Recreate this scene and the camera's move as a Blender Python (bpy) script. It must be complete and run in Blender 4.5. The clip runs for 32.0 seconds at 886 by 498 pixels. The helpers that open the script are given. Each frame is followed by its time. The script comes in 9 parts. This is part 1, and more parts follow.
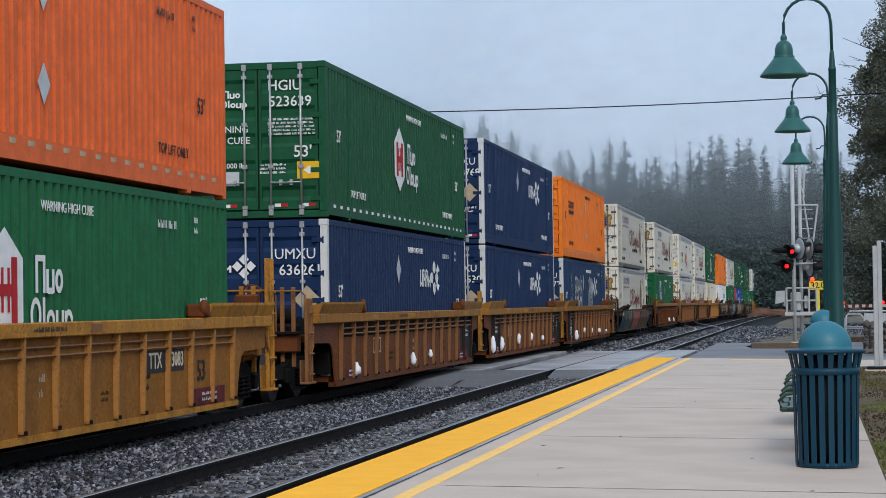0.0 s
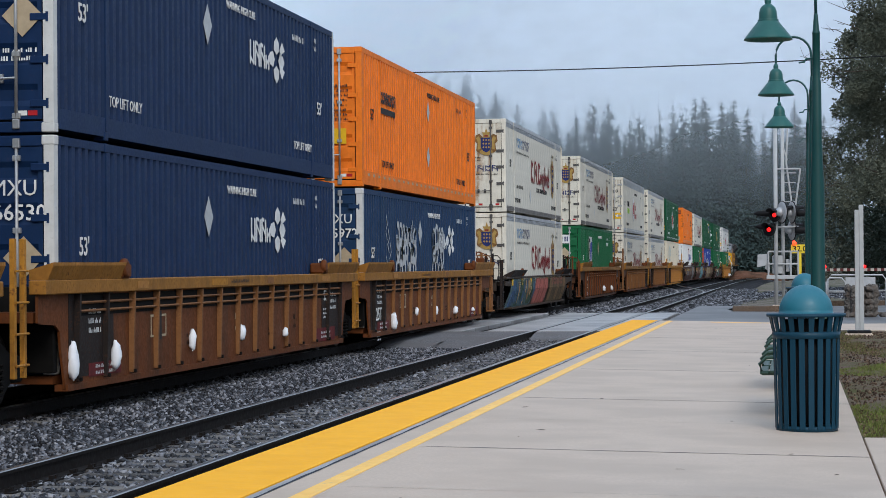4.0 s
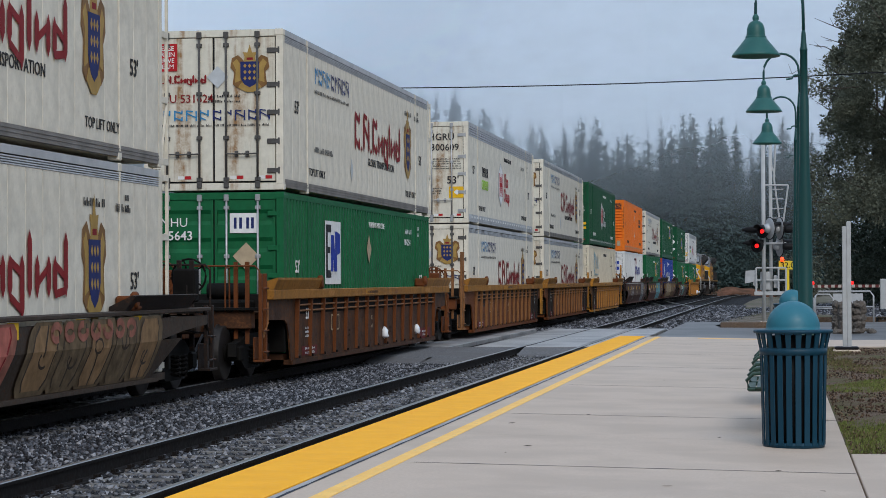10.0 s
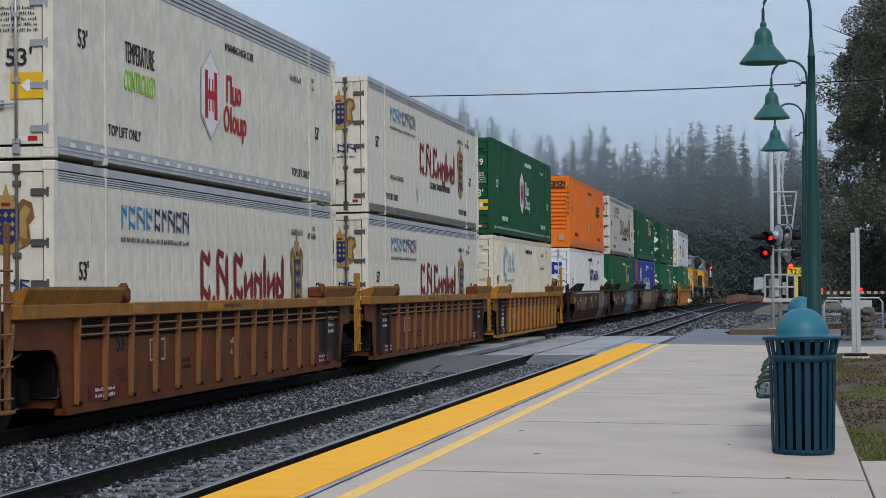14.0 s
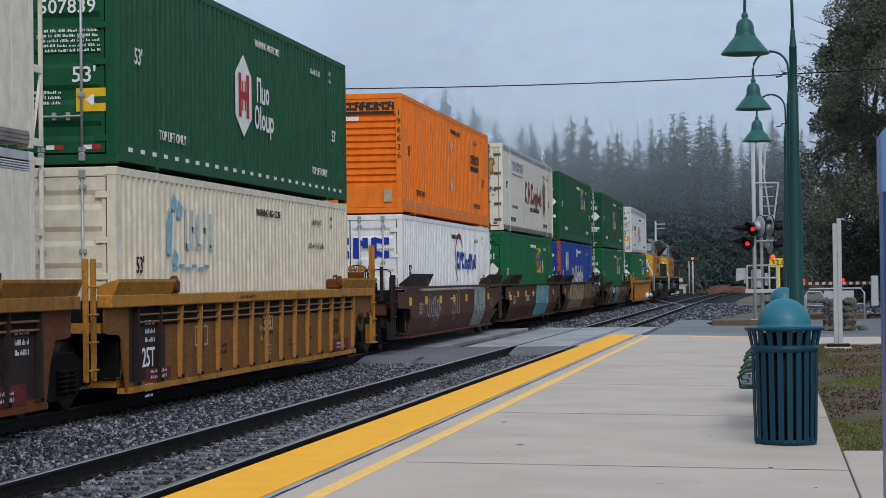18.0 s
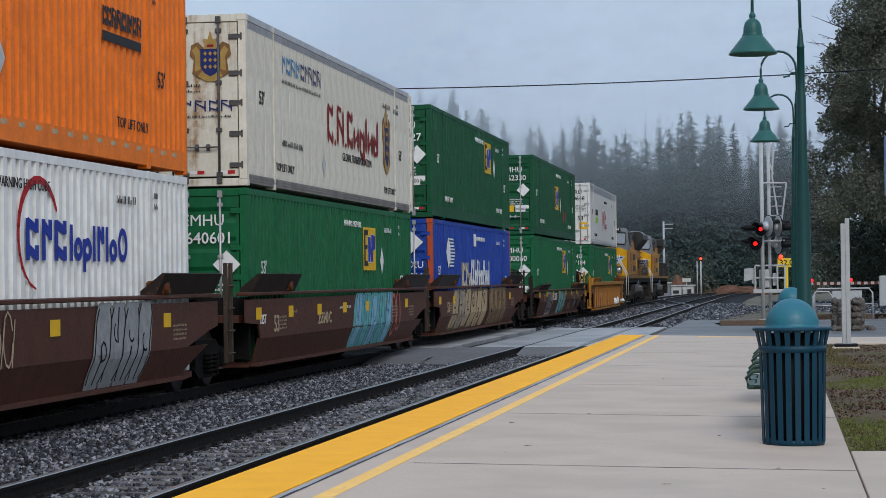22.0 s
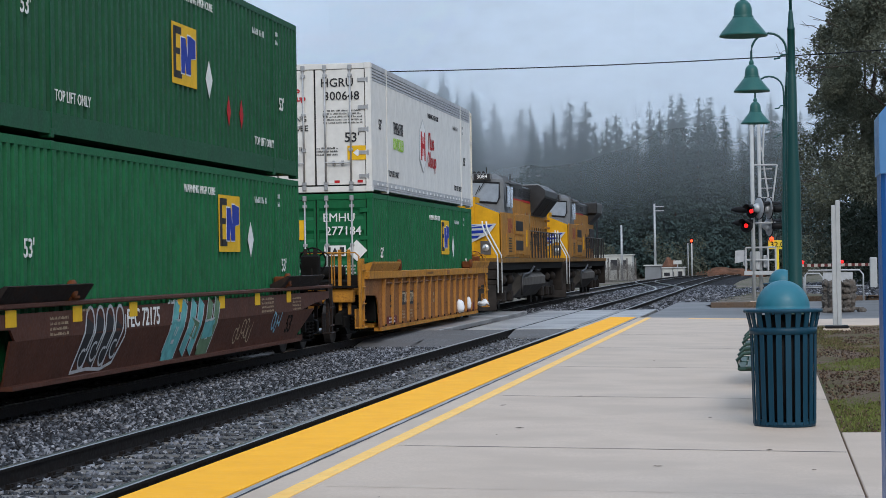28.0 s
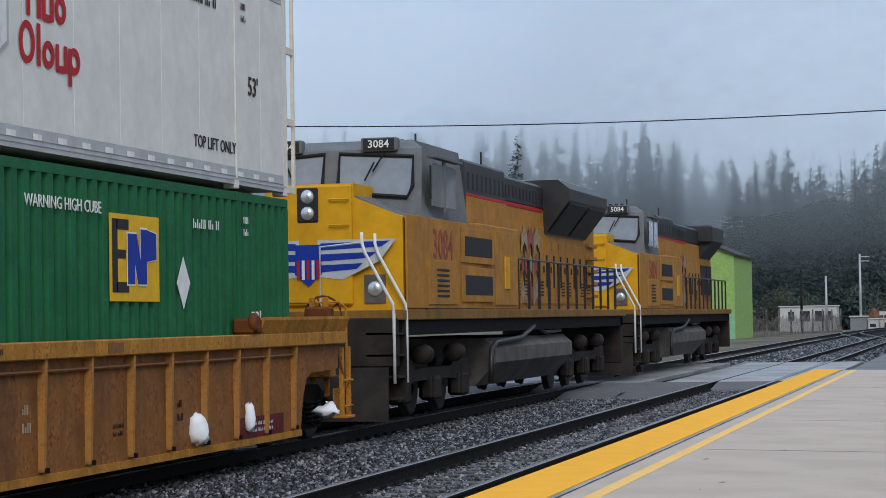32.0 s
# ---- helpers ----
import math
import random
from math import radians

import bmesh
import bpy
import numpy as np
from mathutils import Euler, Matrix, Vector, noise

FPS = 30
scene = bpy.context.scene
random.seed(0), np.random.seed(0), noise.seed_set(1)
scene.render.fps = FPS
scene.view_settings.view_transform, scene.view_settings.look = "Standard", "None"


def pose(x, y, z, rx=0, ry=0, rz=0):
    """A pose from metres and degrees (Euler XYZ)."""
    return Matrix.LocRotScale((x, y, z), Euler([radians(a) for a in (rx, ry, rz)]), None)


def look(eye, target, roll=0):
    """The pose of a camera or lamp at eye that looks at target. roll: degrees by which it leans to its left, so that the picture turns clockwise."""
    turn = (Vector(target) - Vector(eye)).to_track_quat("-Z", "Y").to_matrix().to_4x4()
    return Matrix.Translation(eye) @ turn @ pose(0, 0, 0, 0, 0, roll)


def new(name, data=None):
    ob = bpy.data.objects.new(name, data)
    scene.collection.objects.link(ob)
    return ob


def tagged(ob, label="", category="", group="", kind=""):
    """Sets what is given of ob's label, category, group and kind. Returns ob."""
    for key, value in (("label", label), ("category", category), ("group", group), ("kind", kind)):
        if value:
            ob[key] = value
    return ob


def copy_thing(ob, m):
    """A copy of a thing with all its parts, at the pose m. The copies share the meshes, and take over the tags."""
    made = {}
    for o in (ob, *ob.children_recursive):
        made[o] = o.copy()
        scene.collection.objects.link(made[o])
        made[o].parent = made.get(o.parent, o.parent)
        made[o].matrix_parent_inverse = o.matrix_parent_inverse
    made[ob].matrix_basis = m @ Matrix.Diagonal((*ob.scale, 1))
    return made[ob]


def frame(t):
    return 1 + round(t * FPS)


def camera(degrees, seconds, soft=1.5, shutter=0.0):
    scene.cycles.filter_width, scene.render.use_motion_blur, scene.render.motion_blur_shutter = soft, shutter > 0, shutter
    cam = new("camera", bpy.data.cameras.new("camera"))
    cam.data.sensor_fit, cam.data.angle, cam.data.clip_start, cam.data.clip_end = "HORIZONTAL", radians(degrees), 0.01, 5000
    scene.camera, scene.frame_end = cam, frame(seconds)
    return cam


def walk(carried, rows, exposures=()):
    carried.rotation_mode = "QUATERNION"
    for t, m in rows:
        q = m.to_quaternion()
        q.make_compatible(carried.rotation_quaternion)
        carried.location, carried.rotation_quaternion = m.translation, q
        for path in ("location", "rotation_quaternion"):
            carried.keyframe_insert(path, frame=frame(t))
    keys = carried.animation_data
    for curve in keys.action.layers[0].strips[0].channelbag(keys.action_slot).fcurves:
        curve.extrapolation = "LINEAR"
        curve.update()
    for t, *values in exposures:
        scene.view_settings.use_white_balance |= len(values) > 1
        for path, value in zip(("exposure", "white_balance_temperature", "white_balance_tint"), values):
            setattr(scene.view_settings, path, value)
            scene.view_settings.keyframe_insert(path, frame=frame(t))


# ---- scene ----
cam = camera(23.26, 32.0, soft=0.65)
# seconds, sideways and height of the eye in metres; yaw to the left, pitch and roll in degrees
PATH = [
    (0, -0.009, 1.445, 9.688, 1.467, -0.808),
    (0.5, -0.010, 1.446, 9.068, 1.232, -0.747),
    (1, -0.010, 1.447, 9.183, 1.072, -0.681),
    (1.5, -0.010, 1.449, 9.296, 0.825, -0.587),
    (2, -0.008, 1.449, 9.290, 0.606, -0.555),
    (2.5, -0.006, 1.448, 9.287, 0.416, -0.553),
    (3, -0.006, 1.448, 9.265, 0.442, -0.496),
    (3.5, -0.005, 1.449, 9.256, 0.435, -0.473),
    (5.5, -0.010, 1.448, 9.144, 0.316, -0.067),
    (6, -0.012, 1.447, 9.122, 0.263, -0.008),
    (6.5, -0.013, 1.447, 9.080, 0.204, 0.069),
    (7, -0.012, 1.449, 9.025, 0.109, 0.073),
    (7.5, -0.010, 1.451, 8.990, 0.094, 0.044),
    (8, -0.007, 1.452, 8.989, 0.195, -0.000),
    (8.5, -0.005, 1.451, 8.980, 0.371, -0.015),
    (9, -0.002, 1.450, 8.969, 0.506, -0.097),
    (9.5, 0.000, 1.450, 8.941, 0.688, -0.204),
    (10, 0.002, 1.450, 8.924, 0.832, -0.287),
    (10.5, 0.003, 1.451, 8.881, 0.896, -0.414),
    (11, 0.004, 1.451, 8.792, 0.926, -0.501),
    (11.5, 0.004, 1.450, 9.014, 0.997, -0.522),
    (12, 0.004, 1.450, 9.105, 1.061, -0.500),
    (12.5, 0.004, 1.450, 9.150, 1.080, -0.468),
    (13, 0.004, 1.451, 9.163, 1.090, -0.513),
    (13.5, 0.004, 1.451, 9.189, 1.083, -0.527),
    (14, 0.003, 1.450, 9.146, 1.050, -0.504),
    (14.5, 0.002, 1.450, 9.047, 1.044, -0.529),
    (16.5, 0.004, 1.450, 8.641, 0.968, -0.632),
    (17, 0.004, 1.449, 8.629, 0.925, -0.639),
    (17.5, 0.003, 1.448, 8.670, 0.876, -0.659),
    (18, 0.002, 1.447, 8.680, 0.829, -0.681),
    (18.5, 0.001, 1.447, 8.785, 0.761, -0.701),
    (19, 0.001, 1.449, 8.894, 0.745, -0.681),
    (19.5, 0.002, 1.450, 8.983, 0.746, -0.671),
    (20, 0.001, 1.451, 9.022, 0.769, -0.669),
    (20.5, 0.000, 1.451, 9.034, 0.795, -0.673),
    (21, 0.002, 1.451, 9.019, 0.819, -0.632),
    (21.5, 0.004, 1.451, 8.982, 0.836, -0.696),
    (22, 0.006, 1.450, 8.893, 0.842, -0.751),
    (22.5, 0.006, 1.449, 8.805, 0.800, -0.749),
    (23, 0.007, 1.447, 8.692, 0.764, -0.747),
    (23.5, 0.007, 1.447, 8.606, 0.706, -0.801),
    (24, 0.009, 1.447, 8.543, 0.643, -0.818),
    (24.5, 0.009, 1.448, 8.529, 0.596, -0.816),
    (25, 0.009, 1.448, 8.502, 0.562, -0.823),
    (25.5, 0.008, 1.447, 8.474, 0.516, -0.831),
    (27.5, 0.006, 1.450, 8.545, 0.405, -0.906),
    (28, 0.007, 1.449, 8.660, 0.383, -0.911),
    (28.5, 0.007, 1.447, 8.815, 0.395, -0.905),
    (29, 0.006, 1.447, 9.032, 0.392, -0.899),
    (29.5, 0.004, 1.448, 9.296, 0.401, -0.888),
    (30, 0.004, 1.450, 9.692, 0.378, -0.961),
    (30.5, 0.004, 1.453, 10.048, 0.983, -1.016),
    (31, 0.005, 1.458, 10.609, 1.618, -1.172),
    (31.5, 0.006, 1.462, 12.263, 1.831, -1.153),
    (32, 0.007, 1.464, 13.986, 1.830, -0.955),
]


def aimed(x, z, yaw, pitch, roll):
    a, b = radians(yaw), radians(pitch)
    way = Vector((-math.sin(a) * math.cos(b), math.cos(a) * math.cos(b), math.sin(b)))
    eye = Vector((x, 0, z))
    return look(eye, eye + way * 20, roll)


walk(cam, [(t, aimed(x, z, a, b, c)) for t, x, z, a, b, c in PATH],
     [(0, 0.17), (1, 0.15), (2, 0.19), (3, 0.22), (3.5, 0.22), (6, 0.23), (7, 0.23), (8, 0.1), (9, 0.0), (14, -0.02), (20, 0.0), (25, 0.0), (27.5, 0.2), (28.5, 0.2), (30, 0.14), (31, 0.0), (32, 0.03)])

# ---- light: a low, even overcast with mist on the hillside ----
world = bpy.data.worlds.new("overcast")
world.use_nodes = True
scene.world = world
wn = world.node_tree.nodes
wl = world.node_tree.links
wn.clear()
w_out = wn.new("ShaderNodeOutputWorld")
w_bg = wn.new("ShaderNodeBackground")
w_sky = wn.new("ShaderNodeTexSky")
w_sky.sky_type = "NISHITA"
w_sky.sun_disc = False
w_sky.sun_elevation = radians(32)
w_sky.sun_rotation = radians(150)
w_sky.air_density = 1.0
w_sky.dust_density = 4.0
# cloud deck: brighter overhead than at the horizon, as under any even overcast
w_co = wn.new("ShaderNodeTexCoord")
w_sep = wn.new("ShaderNodeSeparateXYZ")
w_up = wn.new("ShaderNodeMapRange")
w_up.inputs["From Min"].default_value, w_up.inputs["From Max"].default_value = 0.0, 1.0
w_up.inputs["To Min"].default_value, w_up.inputs["To Max"].default_value = 0.96, 1.78
w_mul = wn.new("ShaderNodeMix")
w_mul.data_type, w_mul.blend_type = "RGBA", "MULTIPLY"
w_mul.inputs[0].default_value = 1.0
w_mul.inputs[6].default_value = (4.32, 5.48, 7.25, 1)
w_gain = wn.new("ShaderNodeMix")
w_gain.data_type = "RGBA"
w_gain.inputs[0].default_value = 0.9
wl.new(w_co.outputs["Generated"], w_sep.inputs[0])
wl.new(w_sep.outputs["Z"], w_up.inputs["Value"])
wl.new(w_up.outputs["Result"], w_mul.inputs[7])
wl.new(w_sky.outputs[0], w_gain.inputs[6])
wl.new(w_mul.outputs[2], w_gain.inputs[7])
wl.new(w_gain.outputs[2], w_bg.inputs[0])
w_bg.inputs[1].default_value = 0.097
wl.new(w_bg.outputs[0], w_out.inputs[0])

sun_data = bpy.data.lights.new("sun", "SUN")
sun_data.energy = 1.35
sun_data.angle = radians(28)
sun_data.color = (1.0, 0.95, 0.88)
sun_ob = new("sun", sun_data)
sun_ob.matrix_world = look((30, -50, 60), (0, 30, 0))
scene.view_settings.exposure = 0.0

# ---- materials ----
MATS = {}


def nodes_of(name):
    m = bpy.data.materials.new(name)
    m.use_nodes = True
    nt = m.node_tree
    return m, nt, nt.nodes["Principled BSDF"]


def noise_node(nt, vec, scale, detail=4, rough=0.55):
    n = nt.nodes.new("ShaderNodeTexNoise")
    n.inputs["Scale"].default_value = scale
    n.inputs["Detail"].default_value = detail
    n.inputs["Roughness"].default_value = rough
    nt.links.new(vec, n.inputs["Vector"])
    return n.outputs["Fac"]


def ramp(nt, fac, a, b, lo=0.0, hi=1.0):
    r = nt.nodes.new("ShaderNodeMapRange")
    r.inputs["From Min"].default_value = a
    r.inputs["From Max"].default_value = b
    r.inputs["To Min"].default_value = lo
    r.inputs["To Max"].default_value = hi
    nt.links.new(fac, r.inputs["Value"])
    return r.outputs["Result"]


def mixed(nt, fac, a, b):
    m = nt.nodes.new("ShaderNodeMix")
    m.data_type = "RGBA"
    for slot, v in ((0, fac), (6, a), (7, b)):
        if isinstance(v, (tuple, list)):
            m.inputs[slot].default_value = (*v, 1)
        elif isinstance(v, float):
            m.inputs[slot].default_value = v
        else:
            nt.links.new(v, m.inputs[slot])
    return m.outputs[2]


def coords(nt, scale=(1, 1, 1), world_space=False):
    t = nt.nodes.new("ShaderNodeTexCoord")
    src = t.outputs["Object"]
    if world_space:
        src = nt.nodes.new("ShaderNodeNewGeometry").outputs["Position"]
    mp = nt.nodes.new("ShaderNodeMapping")
    mp.inputs["Scale"].default_value = scale
    nt.links.new(src, mp.inputs["Vector"])
    return mp.outputs["Vector"]


def bump(nt, p, height, strength=0.3, dist=0.01):
    b = nt.nodes.new("ShaderNodeBump")
    b.inputs["Strength"].default_value = strength
    b.inputs["Distance"].default_value = dist
    nt.links.new(height, b.inputs["Height"])
    nt.links.new(b.outputs["Normal"], p.inputs["Normal"])


def plain(name, col, rough=0.6, metal=0.0, vary=0.15, scale=6.0):
    """A surface with a little uneven tone."""
    if name in MATS:
        return MATS[name]
    m, nt, p = nodes_of(name)
    f = noise_node(nt, coords(nt), scale, 5)
    dark = tuple(c * (1 - vary) for c in col)
    light = tuple(min(1, c * (1 + vary)) for c in col)
    nt.links.new(mixed(nt, ramp(nt, f, 0.3, 0.7), dark, light), p.inputs["Base Color"])
    p.inputs["Roughness"].default_value = rough
    p.inputs["Metallic"].default_value = metal
    p.inputs["Specular IOR Level"].default_value = 0.12 if rough >= 0.5 else 0.4
    MATS[name] = m
    return m


def paint(name, col, grime=0.35, rust=0.15, grime_col=(0.05, 0.04, 0.03), rust_col=(0.16, 0.06, 0.025), rough=0.55, gloss=0.15):
    """Weathered paint on steel: road film, downward streaks and rust spots."""
    if name in MATS:
        return MATS[name]
    m, nt, p = nodes_of(name)
    big = noise_node(nt, coords(nt, (0.6, 0.6, 0.6)), 1.6, 5)
    streak = noise_node(nt, coords(nt, (2.6, 2.6, 0.95)), 1.5, 6, 0.62)
    patch = noise_node(nt, coords(nt), 3.4, 6, 0.62)
    fine = noise_node(nt, coords(nt), 22, 5)
    shade = mixed(nt, ramp(nt, patch, 0.3, 0.7), tuple(c * (0.92 - 0.25 * grime) for c in col), tuple(min(1, c * (1.06 + 0.12 * grime)) for c in col))
    s = nt.nodes.new("ShaderNodeMath")
    s.operation = "MULTIPLY"
    nt.links.new(ramp(nt, streak, 0.42, 0.78), s.inputs[0])
    nt.links.new(ramp(nt, big, 0.32, 0.62, 0.15 * grime, grime), s.inputs[1])
    dirty = mixed(nt, s.outputs[0], shade, grime_col)
    r = nt.nodes.new("ShaderNodeMath")
    r.operation = "MULTIPLY"
    nt.links.new(ramp(nt, fine, 0.62 - rust * 0.2, 0.72, 0.0, 1.0), r.inputs[0])
    nt.links.new(ramp(nt, patch, 0.42, 0.68, 0.0, rust * 2), r.inputs[1])
    nt.links.new(mixed(nt, r.outputs[0], dirty, rust_col), p.inputs["Base Color"])
    nt.links.new(ramp(nt, fine, 0.2, 0.8, rough - 0.1, rough + 0.2), p.inputs["Roughness"])
    p.inputs["Specular IOR Level"].default_value = gloss
    bump(nt, p, fine, 0.06, 0.004)
    MATS[name] = m
    return m


def stained(name, col, rust_col=(0.27, 0.135, 0.045)):
    """Pale paint with rust run down it in broad uneven streaks."""
    if name in MATS:
        return MATS[name]
    m, nt, p = nodes_of(name)
    run = noise_node(nt, coords(nt, (3.2, 3.2, 0.28)), 1.3, 5, 0.6)
    spot = noise_node(nt, coords(nt), 7.0, 6, 0.7)
    film = mixed(nt, ramp(nt, spot, 0.3, 0.75), col, tuple(c * 0.82 for c in col))
    k = nt.nodes.new("ShaderNodeMath")
    k.operation = "MULTIPLY"
    nt.links.new(ramp(nt, run, 0.5, 0.66), k.inputs[0])
    nt.links.new(ramp(nt, spot, 0.36, 0.6, 0.25, 0.95), k.inputs[1])
    nt.links.new(mixed(nt, k.outputs[0], film, rust_col), p.inputs["Base Color"])
    p.inputs["Roughness"].default_value = 0.6
    p.inputs["Specular IOR Level"].default_value = 0.15
    bump(nt, p, spot, 0.05, 0.004)
    MATS[name] = m
    return m


def glow(name, col, power):
    if name in MATS:
        return MATS[name]
    m, nt, p = nodes_of(name)
    p.inputs["Base Color"].default_value = (*col, 1)
    p.inputs["Emission Color"].default_value = (*col, 1)
    p.inputs["Emission Strength"].default_value = power
    MATS[name] = m
    return m


def ground_mat(name, a, b, c, scales, rough=0.9, rel=0.5, dist=0.03, spec=0.1):
    """Loose ground in three tones with relief."""
    if name in MATS:
        return MATS[name]
    m, nt, p = nodes_of(name)
    v = coords(nt, world_space=True)
    f1 = noise_node(nt, v, scales[0], 4)
    f2 = noise_node(nt, v, scales[1], 5, 0.65)
    col = mixed(nt, ramp(nt, f2, 0.35, 0.65), a, b)
    nt.links.new(mixed(nt, ramp(nt, f1, 0.42, 0.62), col, c), p.inputs["Base Color"])
    p.inputs["Roughness"].default_value = rough
    p.inputs["Specular IOR Level"].default_value = spec
    bump(nt, p, f2, rel, dist)
    MATS[name] = m
    return m

# ---- building tools ----


def slab(bm, x0, x1, y0, y1, z0, z1, bevel=0.0):
    """Adds a box to bm, its edges cut by bevel."""
    vs = [bm.verts.new((x, y, z)) for z in (z0, z1) for x, y in ((x0, y0), (x1, y0), (x1, y1), (x0, y1))]
    fs = [bm.faces.new([vs[i] for i in q]) for q in ((3, 2, 1, 0), (4, 5, 6, 7), (0, 1, 5, 4), (1, 2, 6, 5), (2, 3, 7, 6), (3, 0, 4, 7))]
    if bevel:
        es = {e for f in fs for e in f.edges}
        bmesh.ops.bevel(bm, geom=list(es), offset=bevel, segments=1, affect="EDGES", profile=0.5)


def tube(bm, points, radius, sides=8, cap=True):
    """Adds a round bar along points."""
    pts = [Vector(p) for p in points]
    rings = []
    for i, p in enumerate(pts):
        d = (pts[min(i + 1, len(pts) - 1)] - pts[max(i - 1, 0)]).normalized()
        u = d.orthogonal().normalized() if abs(d.z) > 0.99 else d.cross(Vector((0, 0, 1))).normalized()
        v = d.cross(u)
        r = radius[i] if isinstance(radius, (list, tuple)) else radius
        rings.append([bm.verts.new(p + (u * math.cos(k * math.tau / sides) + v * math.sin(k * math.tau / sides)) * r) for k in range(sides)])
    for a, b in zip(rings, rings[1:]):
        for k in range(sides):
            f = bm.faces.new((a[k], a[(k + 1) % sides], b[(k + 1) % sides], b[k]))
            f.smooth = sides > 6
    if cap:
        bm.faces.new(rings[0][::-1])
        bm.faces.new(rings[-1])


def spun(bm, profile, sides=24, centre=(0, 0, 0), axis="z", smooth=True):
    """Adds a turned body: profile of (radius, height)."""
    rings = []
    for r, h in profile:
        ring = []
        for k in range(sides):
            a = k * math.tau / sides
            c, s = r * math.cos(a), r * math.sin(a)
            p = (c, s, h) if axis == "z" else (h, c, s) if axis == "x" else (c, h, s)
            ring.append(bm.verts.new(Vector(p) + Vector(centre)))
        rings.append(ring)
    for a, b in zip(rings, rings[1:]):
        for k in range(sides):
            f = bm.faces.new((a[k], a[(k + 1) % sides], b[(k + 1) % sides], b[k]))
            f.smooth = smooth
    if profile[0][0] > 1e-6:
        bm.faces.new(rings[0][::-1])
    if profile[-1][0] > 1e-6:
        bm.faces.new(rings[-1])


def prism(bm, outline, x0, x1, axis="x"):
    """Adds a straight body: outline of (a, b) in the plane across axis, from x0 to x1."""
    def at(u, a, b):
        return (u, a, b) if axis == "x" else (a, u, b) if axis == "y" else (a, b, u)
    lo = [bm.verts.new(at(x0, a, b)) for a, b in outline]
    hi = [bm.verts.new(at(x1, a, b)) for a, b in outline]
    n = len(outline)
    for k in range(n):
        bm.faces.new((lo[k], lo[(k + 1) % n], hi[(k + 1) % n], hi[k]))
    bm.faces.new(lo[::-1])
    bm.faces.new(hi)


def meshed(name, bm, material):
    bmesh.ops.recalc_face_normals(bm, faces=bm.faces)
    me = bpy.data.meshes.new(name)
    bm.to_mesh(me)
    bm.free()
    me.materials.append(material)
    return me


def part(name, bm, material, parent, label="", at=None):
    """Links a bmesh, or a mesh that is shared, as one part of a thing."""
    me = bm if isinstance(bm, bpy.types.Mesh) else meshed(name, bm, material)
    ob = new(name, me)
    ob.parent = parent
    if at is not None:
        ob.matrix_basis = at
    if label:
        ob["label"] = label
    return ob


SHARED = {}


def shared(key, name, build, material):
    """A mesh that alike parts have in common; build(bm) draws it once."""
    if key not in SHARED:
        bm = bmesh.new()
        build(bm)
        SHARED[key] = meshed(name, bm, material)
    return SHARED[key]


def thing(name, label, category, group="", kind="", at=None):
    ob = tagged(new(name), label, category, group, kind)
    if at is not None:
        ob.matrix_basis = at
    return ob


def solid(name, bm, material, label, category="", group="", kind="", at=None):
    """A thing, or a piece of the setting, of one mesh."""
    ob = tagged(new(name, meshed(name, bm, material)), label, category, group, kind)
    if at is not None:
        ob.matrix_basis = at
    return ob


LETTERS = {}


def lettering(words, height, material):
    """Flat letters as a mesh, in the x-z plane, centred, facing -y."""
    key = (words, round(height, 3), material.name)
    if key not in LETTERS:
        cu = bpy.data.curves.new("letters", "FONT")
        cu.body, cu.size, cu.align_x, cu.align_y = words, height * 1.38, "CENTER", "CENTER"
        cu.resolution_u = 2
        cu.extrude = 0.003
        cu.offset = (0.0 if set(words) & set("MWNK") else 0.012) * height
        ob = bpy.data.objects.new("letters", cu)
        scene.collection.objects.link(ob)
        me = bpy.data.meshes.new_from_object(ob.evaluated_get(bpy.context.evaluated_depsgraph_get()))
        bpy.data.objects.remove(ob)
        me.transform(pose(0, 0, 0, 90, 0, 0))
        me.materials.clear()
        me.materials.append(material)
        LETTERS[key] = me
    return LETTERS[key]

# ---- the setting: ground, tracks, platform, road ----
RAIL_Z = -0.22
NEAR_X = -5.70          # centre of the near track
MAIN_X = -10.12         # centre of the track on which the train runs


def bend(y):
    """Sideways drift and dip of the line in the distance."""
    return 1.2 * (max(0, y - 190) / 121) ** 2, -0.5 * (max(0, y - 120) / 190) ** 2


M_EARTH = ground_mat("gravelly earth", (0.125, 0.104, 0.085), (0.21, 0.185, 0.16), (0.09, 0.09, 0.055), (0.22, 9.0), 0.95, 0.6, 0.05)
# bed near black: shade in the gaps between stones is in its colour
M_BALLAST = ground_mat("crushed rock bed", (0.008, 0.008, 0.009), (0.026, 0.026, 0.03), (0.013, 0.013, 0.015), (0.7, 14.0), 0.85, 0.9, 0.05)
M_ASPHALT = ground_mat("wet asphalt", (0.12, 0.117, 0.115), (0.165, 0.16, 0.155), (0.085, 0.083, 0.083), (0.35, 40.0), 0.5, 0.25, 0.006, 0.4)
M_CONCRETE = ground_mat("damp concrete", (0.492, 0.388, 0.304), (0.560, 0.448, 0.354), (0.465, 0.368, 0.288), (0.9, 40.0), 0.6, 0.25, 0.005, 0.25)
M_PANEL = ground_mat("crossing concrete", (0.30, 0.29, 0.285), (0.40, 0.39, 0.38), (0.21, 0.205, 0.205), (0.5, 25.0), 0.42, 0.2, 0.005, 0.5)
M_YELLOW = paint("yellow platform paint", (1.0, 0.455, 0.035), 0.05, 0.0, (0.5, 0.25, 0.03), rough=0.6, gloss=0.05)
